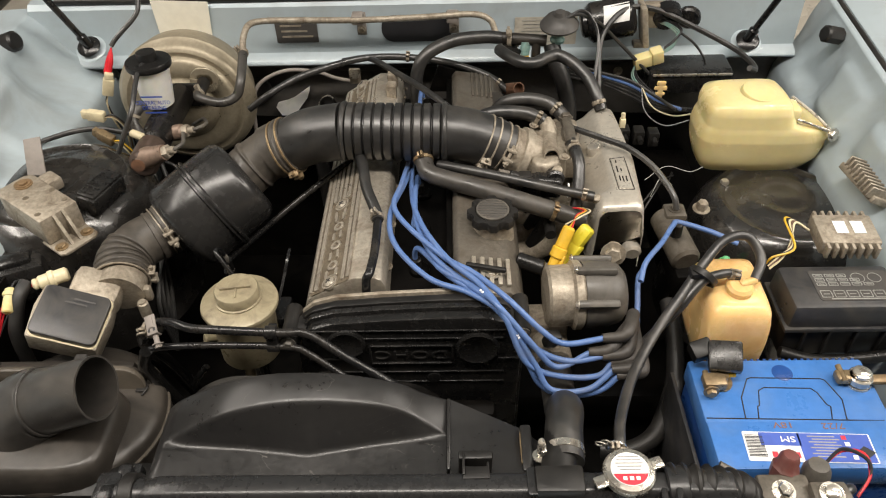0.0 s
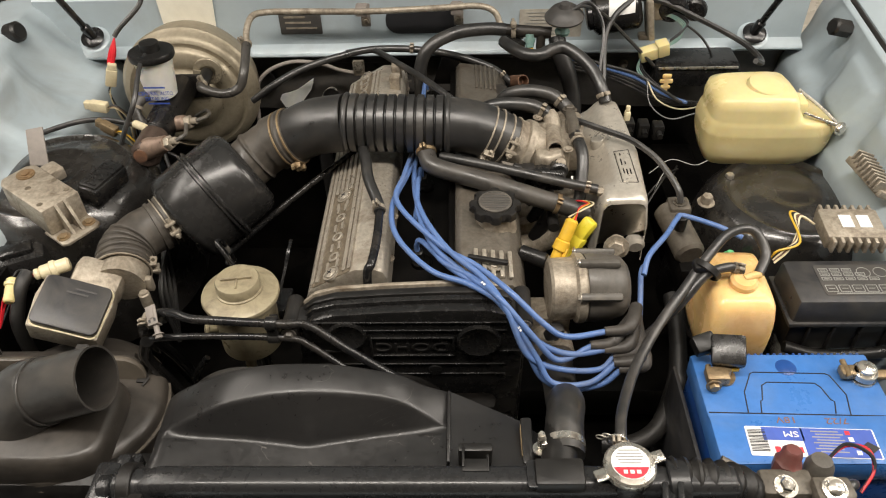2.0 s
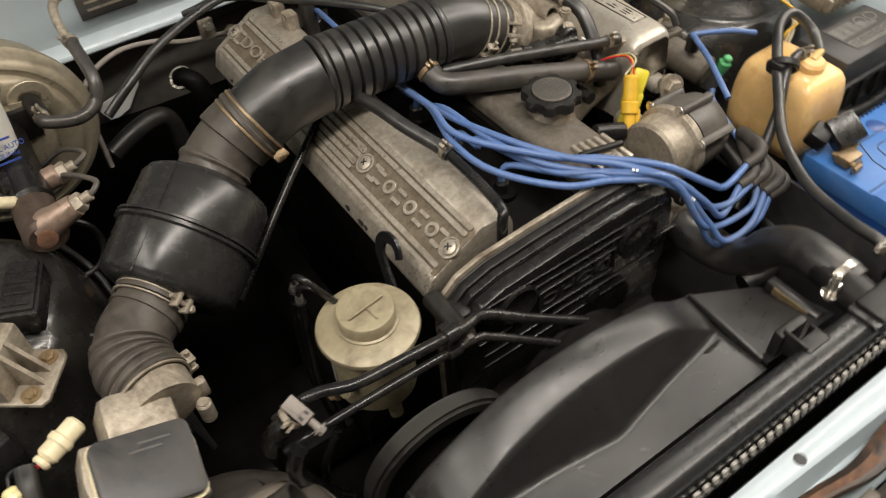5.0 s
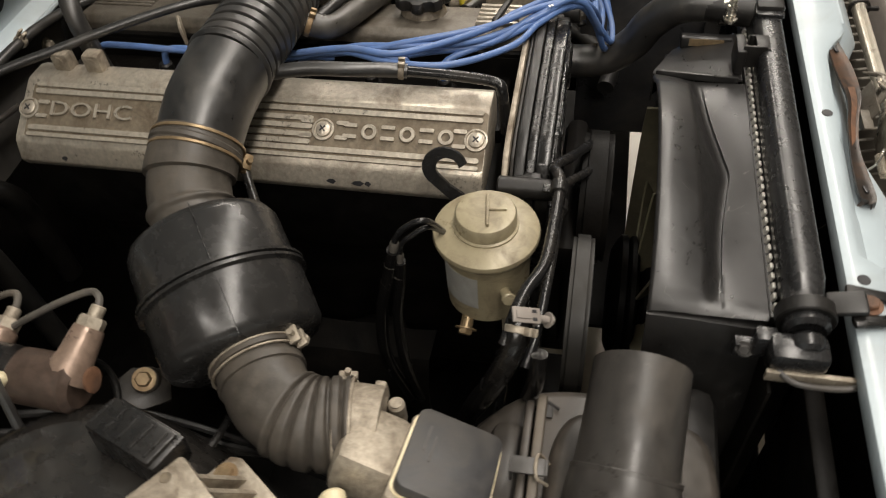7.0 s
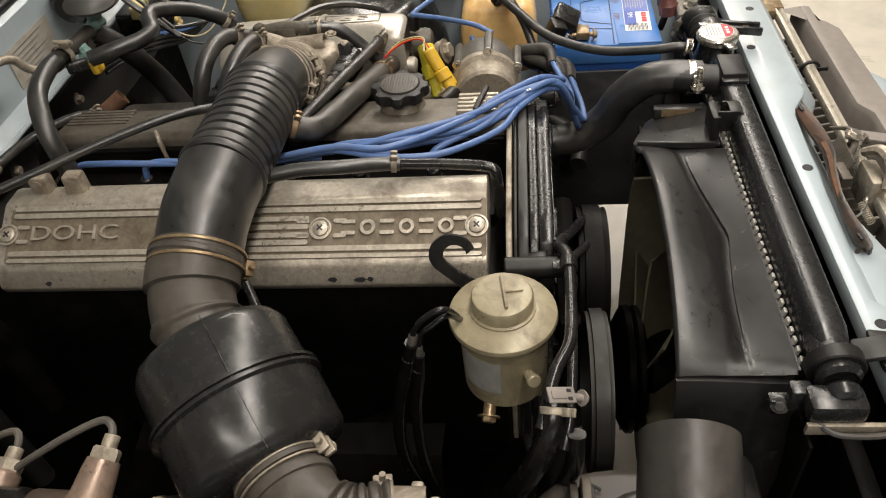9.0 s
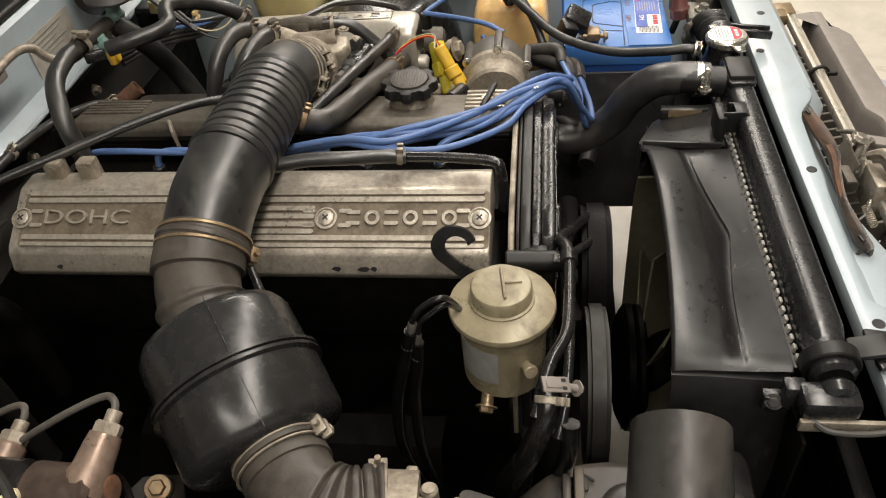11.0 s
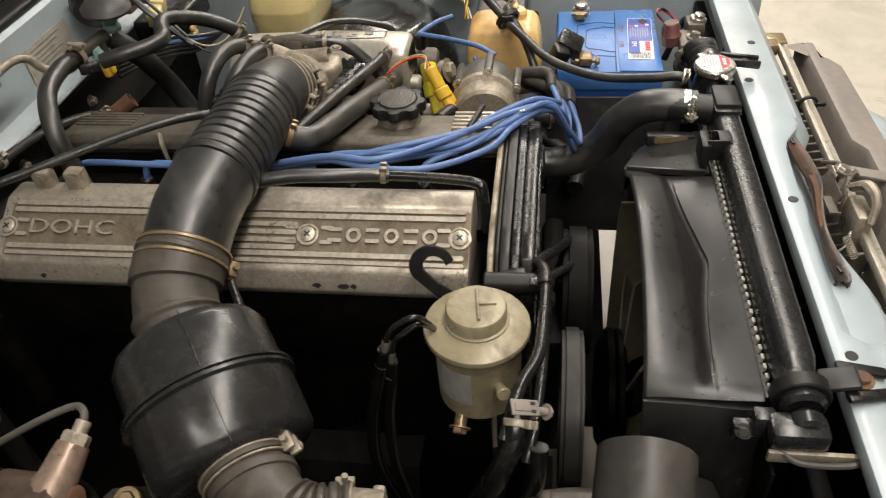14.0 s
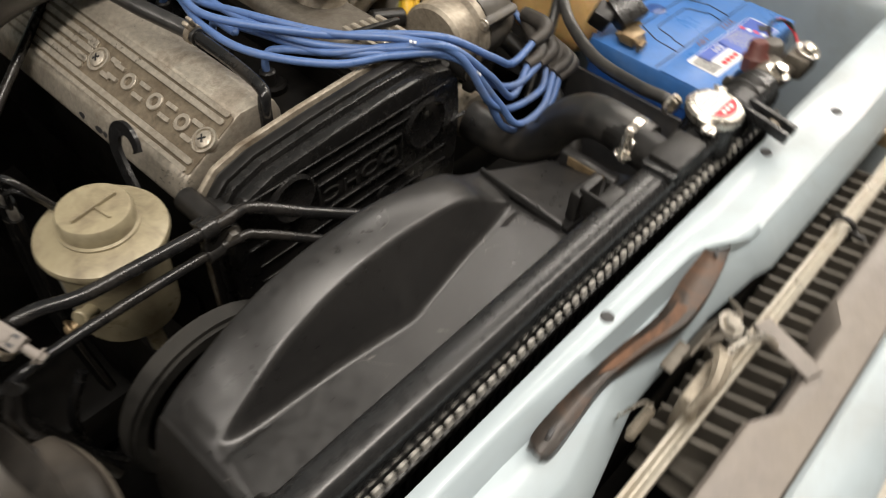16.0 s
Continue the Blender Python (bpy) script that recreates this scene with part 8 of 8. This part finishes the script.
def loom_plug():
    top = thing("loom_plug", (0.415, 1.41, 0.79), "cream square electrical plug with thin green and black wires", "electrical plug", "loom plugs")
    part("plug", join(rbox((0.405, 1.41, 0.785), (0.036, 0.022, 0.026), 0.003, pose(0, 0, 0, 10, -14, 8)), rbox((0.432, 1.412, 0.795), (0.024, 0.024, 0.030), 0.003, pose(0, 0, 0, 10, -14, 8))), TANKYELLOW, top)
    for k in range(5):
        part("lead", sweep([(0.445, 1.415, 0.798 + 0.003 * k), (0.465, 1.42, 0.81 + 0.004 * k), (0.47 + 0.002 * k, 1.43, 0.83 + 0.003 * k), (0.45, 1.44, 0.845 + 0.003 * k), (0.43, 1.445, 0.85)], 0.0016, 6), TEAL if k < 3 else BLACKFILL, top)
    for k in range(4):
        part("lead", sweep([(0.39, 1.405, 0.778), (0.385 + 0.004 * k, 1.40, 0.755), (0.40 + 0.006 * k, 1.39, 0.735), (0.42 + 0.006 * k, 1.385, 0.72)], 0.0016, 6), TEAL if k < 2 else BLACKFILL, top)
    return top


loom_plug()
single("loom_clip", wobble(join(rbox((0.437, 1.36, 0.750), (0.026, 0.006, 0.009), 0.003), rbox((0.437, 1.36, 0.740), (0.011, 0.006, 0.034), 0.003), rbox((0.437, 1.36, 0.7605), (0.018, 0.006, 0.010), 0.004), rbox((0.437, 1.36, 0.737), (0.019, 0.006, 0.008), 0.003)), 0.001, 80), TANKORANGE, "pale orange plastic loom clip", "loom clip")
wire([(0.30, 1.30, 0.78), (0.31, 1.38, 0.85), (0.36, 1.43, 0.885), (0.42, 1.44, 0.88), (0.50, 1.42, 0.85), (0.57, 1.38, 0.825), (0.595, 1.34, 0.815), (0.59, 1.30, 0.82), (0.57, 1.28, 0.835)], 0.0055, HOSE, "black washer hose looping to the bottle")
wire([(0.46, 1.45, 0.84), (0.50, 1.42, 0.82), (0.52, 1.40, 0.80), (0.53, 1.40, 0.78)], 0.0025)
for k in range(5):
    wire([(0.25, 1.42, 0.78 - 0.008 * k), (0.32, 1.40, 0.765 - 0.006 * k), (0.38, 1.38, 0.755 - 0.008 * k), (0.43, 1.35, 0.735 - 0.006 * k), (0.46 + 0.01 * k, 1.31, 0.73)], 0.0035, WIREBLUE if k == 1 else HOSE, "blue taped loom wire" if k == 1 else "thin black engine bay wire")
wire([(0.40, 1.37, 0.75), (0.42, 1.34, 0.72), (0.46, 1.32, 0.71), (0.50, 1.30, 0.73), (0.52, 1.29, 0.75)], 0.0016, CREAM, "thin pale loose electrical wire")
wire([(0.40, 1.37, 0.75), (0.405, 1.33, 0.715), (0.44, 1.30, 0.70), (0.49, 1.29, 0.72)], 0.0016, HOSE)


def relay_box():
    top = thing("relay_shelf", (0.50, 1.42, 0.73), "black plastic relay box with a bright front edge", "relay box")
    part("box", rbox((0.505, 1.43, 0.742), (0.17, 0.08, 0.05), 0.006), PLASTIC, top)
    part("edge", rbox((0.505, 1.389, 0.762), (0.16, 0.005, 0.006), 0.002), STEEL, top)
    for k in range(3):
        part("relay", join(rbox((0.34 + 0.028 * k, 1.22, 0.735 - 0.004 * k), (0.02, 0.026, 0.030), 0.003), rod((0.34 + 0.028 * k, 1.212, 0.738 - 0.004 * k), (0.34 + 0.028 * k, 1.192, 0.738 - 0.004 * k), 0.005, 10)), DULL, top)
    part("white_connector", join(rbox((0.336, 1.222, 0.755), (0.011, 0.012, 0.026), 0.003), rod((0.336, 1.222, 0.768), (0.336, 1.224, 0.778), 0.0042, 10, 0.001)), CREAM, top, "small white connector")
    return top


relay_box()


def stay(x0, y0, z0, x1, y1, z1):
    top = thing("bonnet_stay", (x0, y0, z0), "slim black gas stay holding the bonnet open", "gas stay", "bonnet stays")
    a, b = Vector((x0, y0, z0)), Vector((x1, y1, z1))
    part("strut", rod(a, b, 0.0065, 14), BLACKSTEEL, top)
    part("socket", join(rod(a - (b - a).normalized() * 0.012, a + (b - a).normalized() * 0.02, 0.010, 14, 0.003), lathe([(0, 0), (0.022, 0), (0.024, 0.003), (0.018, 0.007), (0, 0.008)], a + Vector((0, 0.006, -0.014)), (0, -0.5, 0.8), 20)), BLACKSTEEL, top)
    part("base_plate", lathe([(0, 0), (0.030, 0), (0.031, 0.002), (0.028, 0.004), (0, 0.004)], a + Vector((0, 0.012, -0.022)), (0, -0.5, 0.8), 24), PAINT, top)
    return top


stay(0.625, 1.45, 0.815, 0.68, 1.36, 1.05)
stay(-0.728, 1.44, 0.832, -0.78, 1.36, 1.05)

# looms and lines across the firewall
hose("engine_loom", [(-0.39, 1.33, 0.735), (-0.342, 1.341, 0.765), (-0.29, 1.37, 0.782), (-0.22, 1.40, 0.792), (-0.15, 1.42, 0.797), (-0.06, 1.42, 0.795), (0.02, 1.41, 0.785), (0.09, 1.39, 0.768), (0.13, 1.37, 0.745)], 0.007, HOSE, "black taped wiring loom across the firewall", "wiring loom", "wiring looms", (0.62, 0.95), 12)
hose("throttle_cable", [(-0.21, 1.46, 0.77), (-0.15, 1.42, 0.795), (-0.09, 1.337, 0.807), (-0.04, 1.265, 0.815), (0.003, 1.204, 0.816), (0.05, 1.16, 0.80)], 0.006, HOSE, "black sheathed throttle cable", "cable", "wiring looms", (), 12)
hose("fuel_line", [(-0.08, 1.478, 0.69), (-0.15, 1.476, 0.705), (-0.225, 1.47, 0.722), (-0.27, 1.46, 0.745), (-0.33, 1.45, 0.755), (-0.385, 1.44, 0.735), (-0.405, 1.42, 0.70), (-0.41, 1.40, 0.60)], 0.0042, NOSE, "thin bent metal line on the firewall", "pipe", "engine hoses", (), 10)


mount_ = thing("pipe_mount", (-0.458, 1.11, 0.64), "dark pressed bracket with a bright bolt under the master cylinder", "bracket")
part("plate", wobble(prism([(-0.020, -0.030), (0.018, -0.034), (0.026, 0.004), (0.012, 0.024), (-0.012, 0.026), (-0.024, 0.0)], 0.005, pose(-0.470, 1.118, 0.648, 18, -14, 30), 0.0015), 0.001, 60), BROWNIRON, mount_)
part("boss", lathe([(0.015, -0.012), (0.014, 0.006), (0.011, 0.009), (0, 0.009)], (-0.460, 1.112, 0.654), (-0.5, -0.3, 1), 18), DIRTYALU, mount_)
part("bolt", hexhead((-0.464, 1.109, 0.663), (-0.5, -0.3, 1), 0.0085, 0.008), CADMIUM, mount_, "bright yellowish bolt head")


def firewall_bits():
    top = thing("steering_coupling", (-0.247, 1.435, 0.66), "small bright-collared black tube by the firewall", "tube")
    part("tube", sweep([(-0.2535, 1.436, 0.680), (-0.247, 1.426, 0.685), (-0.234, 1.412, 0.672), (-0.227, 1.405, 0.63), (-0.225, 1.405, 0.5)], 0.0165, 20), GREASESHADE, top)
    part("collar", ring((-0.2515, 1.431, 0.6835), (-0.5, -0.4, 0.8), 0.0200, 0.0150, 0.006, 28), STEEL, top, "narrow bright rim")
    hose("heater_pipe", [(-0.40, 1.41, 0.615), (-0.36, 1.42, 0.628), (-0.32, 1.43, 0.634), (-0.295, 1.435, 0.62), (-0.285, 1.44, 0.56), (-0.28, 1.44, 0.40)], 0.016, RUBBER, "dull black rubber pipe low on the firewall", "hose", "engine hoses", (), 16)
    clip = thing("loom_bracket", (-0.186, 1.44, 0.74), "small bolted metal loom bracket", "bracket")
    part("plate", rbox((-0.186, 1.44, 0.745), (0.024, 0.01, 0.034), 0.003), OLDALU, clip)
    part("bolt", hexhead((-0.186, 1.434, 0.752), (0, -1, 0.2), 0.007, 0.007), STEEL, clip)
    single("torn_white_sheet", prism([(-0.382, 0.633), (-0.375, 0.646), (-0.352, 0.652), (-0.337, 0.658), (-0.299, 0.685), (-0.301, 0.674), (-0.308, 0.656), (-0.324, 0.636), (-0.337, 0.619), (-0.358, 0.611), (-0.372, 0.612)], 0.002, basis((0, 1.507, 0), (1, 0, 0), (0, 0, 1))), WHITEPLASTIC, "torn pale plastic sheet on the firewall", "plastic sheet")
    single("firewall_grommet", lathe([(0, 0), (0.018, 0), (0.022, 0.003), (0.024, 0.002), (0.024, -0.004)], (-0.408, 1.503, 0.684), (0, -1, 0), 28), DULL, "black round rubber grommet in the firewall", "grommet")
    back = thing("engine_rear_bracket", (0.06, 1.37, 0.74), "dirty lifting bracket and casting behind the engine", "bracket")
    part("casting", join(rbox((0.075, 1.375, 0.695), (0.11, 0.05, 0.08), 0.012), rod((0.07, 1.345, 0.755), (0.07, 1.33, 0.757), 0.012, 14)), GREASESHADE, back)
    part("plate", prism([(-0.03, 0), (0.03, 0), (0.025, 0.05), (-0.01, 0.06)], 0.005, basis((0.0, 1.40, 0.73), (1, 0, 0), (0, 0, 1)), 0.001), GREASESHADE, back)
    return top


firewall_bits()


def rear_castings():
    plug = thing("sensor_plug", (0.075, 1.16, 0.79), "black sensor plug with a wire clip beside the intake hose", "electrical plug")
    part("body", join(rbox((0.078, 1.165, 0.795), (0.024, 0.020, 0.026), 0.003), rbox((0.095, 1.160, 0.803), (0.020, 0.018, 0.020), 0.003), rod((0.066, 1.168, 0.79), (0.058, 1.170, 0.78), 0.009, 14, 0.002)), PLASTIC, plug)
    part("clip", sweep([(0.085, 1.152, 0.80), (0.090, 1.148, 0.815), (0.10, 1.146, 0.822)], 0.0014, 6), STEEL, plug, "bright wire clip")
    part("lead", sweep([(0.06, 1.17, 0.782), (0.048, 1.175, 0.77), (0.044, 1.175, 0.75), (0.044, 1.17, 0.72)], 0.006, 10), HOSE, plug)
    cov = thing("rear_cover_plate", (0.07, 1.33, 0.765), "dusty dark cover plate on the back of the intake cam cover", "cover plate")
    part("plate", wobble(prism(rounded(0.10, 0.20, 0.012), 0.007, Matrix.Translation((0.068, 1.225, 0.7615)), 0.002), 0.001, 40), BROWNIRON, cov)
    for x, y in ((0.03, 1.30), (0.105, 1.20)):
        part("bolt", hexhead((x, y, 0.770), (0, 0, 1), 0.006, 0.005), BROWNIRON, cov)
    lift = thing("lifting_eye", (0.0, 1.25, 0.76), "dull metal engine lifting eye", "lifting eye")
    part("plate", prism([(-0.02, 0), (0.018, 0), (0.022, 0.03), (0.008, 0.042), (-0.016, 0.036)], 0.004, basis((0.012, 1.235, 0.745), (1, 0.5, 0), (0, 0.1, 1)), 0.001), OLDALU, lift)


rear_castings()


def scuttle():
    top = thing("scuttle_panel", (-0.05, 1.60, 0.89), "black louvred plastic scuttle panel below the windscreen", "scuttle panel")
    part("panel", rbox((-0.05, 1.602, 0.889), (1.5, 0.186, 0.008), 0.002), DULL, top)
    part("edge_seal", sweep([(x, 1.511, 0.888) for x in np.linspace(-0.80, 0.70, 12)], 0.007, 10), RUBBER, top, "black rubber edge seal")
    for k in range(40):
        part("louvre", rbox((0.02 + 0.009 * k, 1.585, 0.8945), (0.0035, 0.075, 0.005), 0.001, None, 1), DULL, top)
    leaf = [(0, -0.022), (0.008, -0.010), (0.016, -0.008), (0.010, 0.002), (0.014, 0.014), (0.004, 0.012), (-0.002, 0.022), (-0.007, 0.010), (-0.016, 0.008), (-0.008, -0.002), (-0.012, -0.012)]
    single("dry_leaf", wobble(prism(leaf, 0.001, pose(0.155, 1.55, 0.900, 12, -8, 40)), 0.004, 60), RUST, "curled dry orange leaf on the scuttle", "leaf")


scuttle()

# ---- wing side by the driver ----


def ignition_bracket():
    top = thing("control_module", (-0.66, 0.975, 0.735), "dusty beige cast control module bolted beside the intake", "control module")
    m = basis((-0.609, 0.940, 0.790), (-0.8, 0.6, 0), (-0.6, -0.8, 0))
    part("housing", wobble(moved(prism([(0.0, -0.033), (0.13, -0.033), (0.138, -0.02), (0.136, 0.025), (0.12, 0.035), (0.0, 0.034)], 0.05, Matrix.Translation((0, 0, -0.05)), 0.004), m), 0.001, 60), OLDALU, top, "dusty beige cast box")
    part("flange", moved(prism([(-0.036, -0.026), (-0.030, -0.034), (0.02, -0.034), (0.02, 0.036), (-0.032, 0.036), (-0.038, 0.028)], 0.006, Matrix.Translation((0, 0, -0.055)), 0.002), m), OLDALU, top)
    for v in (-0.004, 0.012):
        part("web", moved(prism([(0.0, 0.0), (-0.028, -0.048), (0.0, -0.05)], 0.005, basis((0, v, 0), (1, 0, 0), (0, 0, 1))), m), OLDALU, top)
    for v in (-0.022, 0.024):
        part("screw", moved(hexhead((-0.018, v, -0.049), (0, 0, 1), 0.007, 0.005), m), CADMIUM, top)
    part("screw", moved(join(hexhead((0.112, -0.006, 0.002), (0, 0, 1), 0.008, 0.005), lathe([(0, 0), (0.015, 0), (0.015, 0.002), (0, 0.002)], (0.112, -0.006, 0.0), (0, 0, 1), 20)), m), CADMIUM, top)
    # Flat discs whose dark colour stands for the shade in small hollows.
    for u, v in ((0.02, 0.024), (0.02, -0.024), (0.06, -0.026), (0.075, 0.012)):
        part("dimple", moved(lathe([(0, 0.0006), (0.0045, 0.0006), (0.005, 0)], (u, v, 0), (0, 0, 1), 14), m), GROOVE, top)
    part("side_lug", moved(rbox((0.10, -0.045, -0.012), (0.035, 0.026, 0.022), 0.004), m), OLDALU, top)
    part("pale_foot", wobble(prism([(-0.012, -0.03), (0.02, -0.035), (0.012, 0.035), (-0.016, 0.03)], 0.004, basis((-0.705, 1.085, 0.795), (1, 0.1, 0), (0, 0.7, 0.7)), 0.001), 0.003, 50), NOSE, top, "pale flaking foot")
    return top


ignition_bracket()
relay_ = thing("relay_block", (-0.575, 1.02, 0.74), "black ribbed plastic relay beside the beige module", "relay")
part("body", rbox((-0.575, 1.02, 0.764), (0.040, 0.080, 0.034), 0.006, pose(0, 0, 0, 0, 6, -20)), PLASTIC, relay_)
part("top_lid", rbox((-0.574, 1.022, 0.780), (0.034, 0.074, 0.010), 0.003, pose(0, 0, 0, 0, 6, -20)), PLASTIC, relay_)
for k in range(5):
    part("rib", rbox((-0.584 + 0.0055 * k, 0.994 + 0.015 * k, 0.7860 - 0.0004 * k), (0.026, 0.0035, 0.003), 0.001, pose(0, 0, 0, 0, 6, -20)), PLASTIC, relay_)
single("actuator_box", join(rbox((-0.715, 0.935, 0.685), (0.10, 0.14, 0.07), 0.012, pose(0, 0, 0, 0, 0, 25)), rbox((-0.69, 0.90, 0.723), (0.05, 0.03, 0.012), 0.004, pose(0, 0, 0, 0, 0, 25))), PLASTIC, "glossy black plastic box below the beige module", "actuator box")


def side_plug(p, d, label, mat, wires):
    p, d = Vector(p), Vector(d).normalized()
    top = thing("loom_plug", p, label, "electrical plug", "loom plugs")
    m = basis(p, d, (0, 0, 1))
    part("plug", join(moved(rbox((0, 0, 0), (0.034, 0.020, 0.016), 0.003), m), moved(rbox((0.02, 0, 0), (0.016, 0.016, 0.012), 0.002), m)), mat, top)
    for k, w in enumerate(wires):
        q = p - d * 0.016
        part("lead", sweep([q, q - d * 0.02 + Vector((0, 0, 0.003 * k)), q - d * 0.03 + Vector((0.004 * k, 0.01, -0.03)), q - d * 0.02 + Vector((0.006 * k, 0.02, -0.08))], 0.0018, 6), w, top)
    return top


side_plug((-0.628, 1.27, 0.825), (0.3, 0.1, 0.9), "cream plug with red joint hanging by the servo", CREAM, (CREAM, BLACKFILL))
side_plug((-0.66, 1.25, 0.775), (-0.9, 0.1, 0.1), "cream electrical plug beside the brake servo", CREAM, (CREAM, CADMIUM, BLACKFILL))
side_plug((-0.64, 1.22, 0.745), (-0.8, 0.3, 0.3), "brownish cream electrical plug with several leads", CADMIUM, (CREAM, CADMIUM, BLACKFILL, YELLOW))
side_plug((-0.715, 0.83, 0.70), (0.05, 0.2, 1), "cream electrical plug standing by the air cleaner", CREAM, (BLACKFILL, BLACKFILL))
top_ = thing("spliced_lead", (-0.61, 1.28, 0.86), "black lead with red crimp splices", "wire")
part("lead", sweep([(-0.56, 1.36, 0.96), (-0.565, 1.34, 0.935), (-0.60, 1.31, 0.905), (-0.612, 1.30, 0.892)], 0.0045, 9), HOSE, top_)
for k in range(2):
    part("splice", sweep([(-0.612, 1.30, 0.890), (-0.616 - 0.004 * k, 1.29, 0.870), (-0.622 - 0.005 * k, 1.28, 0.850), (-0.626, 1.272, 0.840)], [0.0012, 0.005, 0.005, 0.0015], 8, 6), RED, top_, "red crimp splice")
single("wheel_arch_lead", sweep([(-0.86, 1.05, 0.735), (-0.80, 1.14, 0.755), (-0.72, 1.21, 0.758), (-0.66, 1.235, 0.755), (-0.60, 1.24, 0.74)], 0.005, 9), HOSE, "black loom lead over the wheel arch", "wiring loom", "wiring looms")
for k in range(4):
    wire([(-0.60 + 0.02 * k, 1.20, 0.70), (-0.56 + 0.02 * k, 1.10, 0.66), (-0.50, 1.00 - 0.02 * k, 0.60), (-0.48, 0.9, 0.5)], 0.004)
hose("brake_pipe", [(-0.62, 1.02, 0.72), (-0.57, 1.00, 0.70), (-0.50, 0.99, 0.685), (-0.42, 1.0, 0.67)], 0.004, BLACKSTEEL, "thin black line under the intake", "pipe", "engine hoses", (), 8)
clip_ = thing("radiator_clip", (0.262, 0.44, 0.76), "black plastic clip clamping the radiator top beside its cap", "clamp")
part("collar", ring((0.256, 0.463, 0.750), (1, 0, 0.05), 0.029, 0.022, 0.024, 30), TANKBLACK, clip_)
for dx in (0.0, 0.017):
    part("arm", rbox((0.245 + dx, 0.424, 0.772), (0.007, 0.056, 0.012), 0.002, pose(0, 0, 0, 3, 0, -8)), TANKBLACK, clip_)
part("bridge", rbox((0.2545, 0.424, 0.7665), (0.018, 0.050, 0.004), 0.001, pose(0, 0, 0, 3, 0, -8)), TANKBLACK, clip_)
part("screw", hexhead((0.2545, 0.418, 0.769), (0, 0, 1), 0.0055, 0.004), OLDALU, clip_)
single("corrugated_duct", sweep([(0.26, 0.47, 0.755), (0.31, 0.468, 0.752), (0.345, 0.47, 0.735), (0.36, 0.48, 0.70)], lambda s: 0.022 + 0.003 * math.sin(s * 60), 18, 16), DULL, "black corrugated plastic conduit beside the radiator", "conduit")
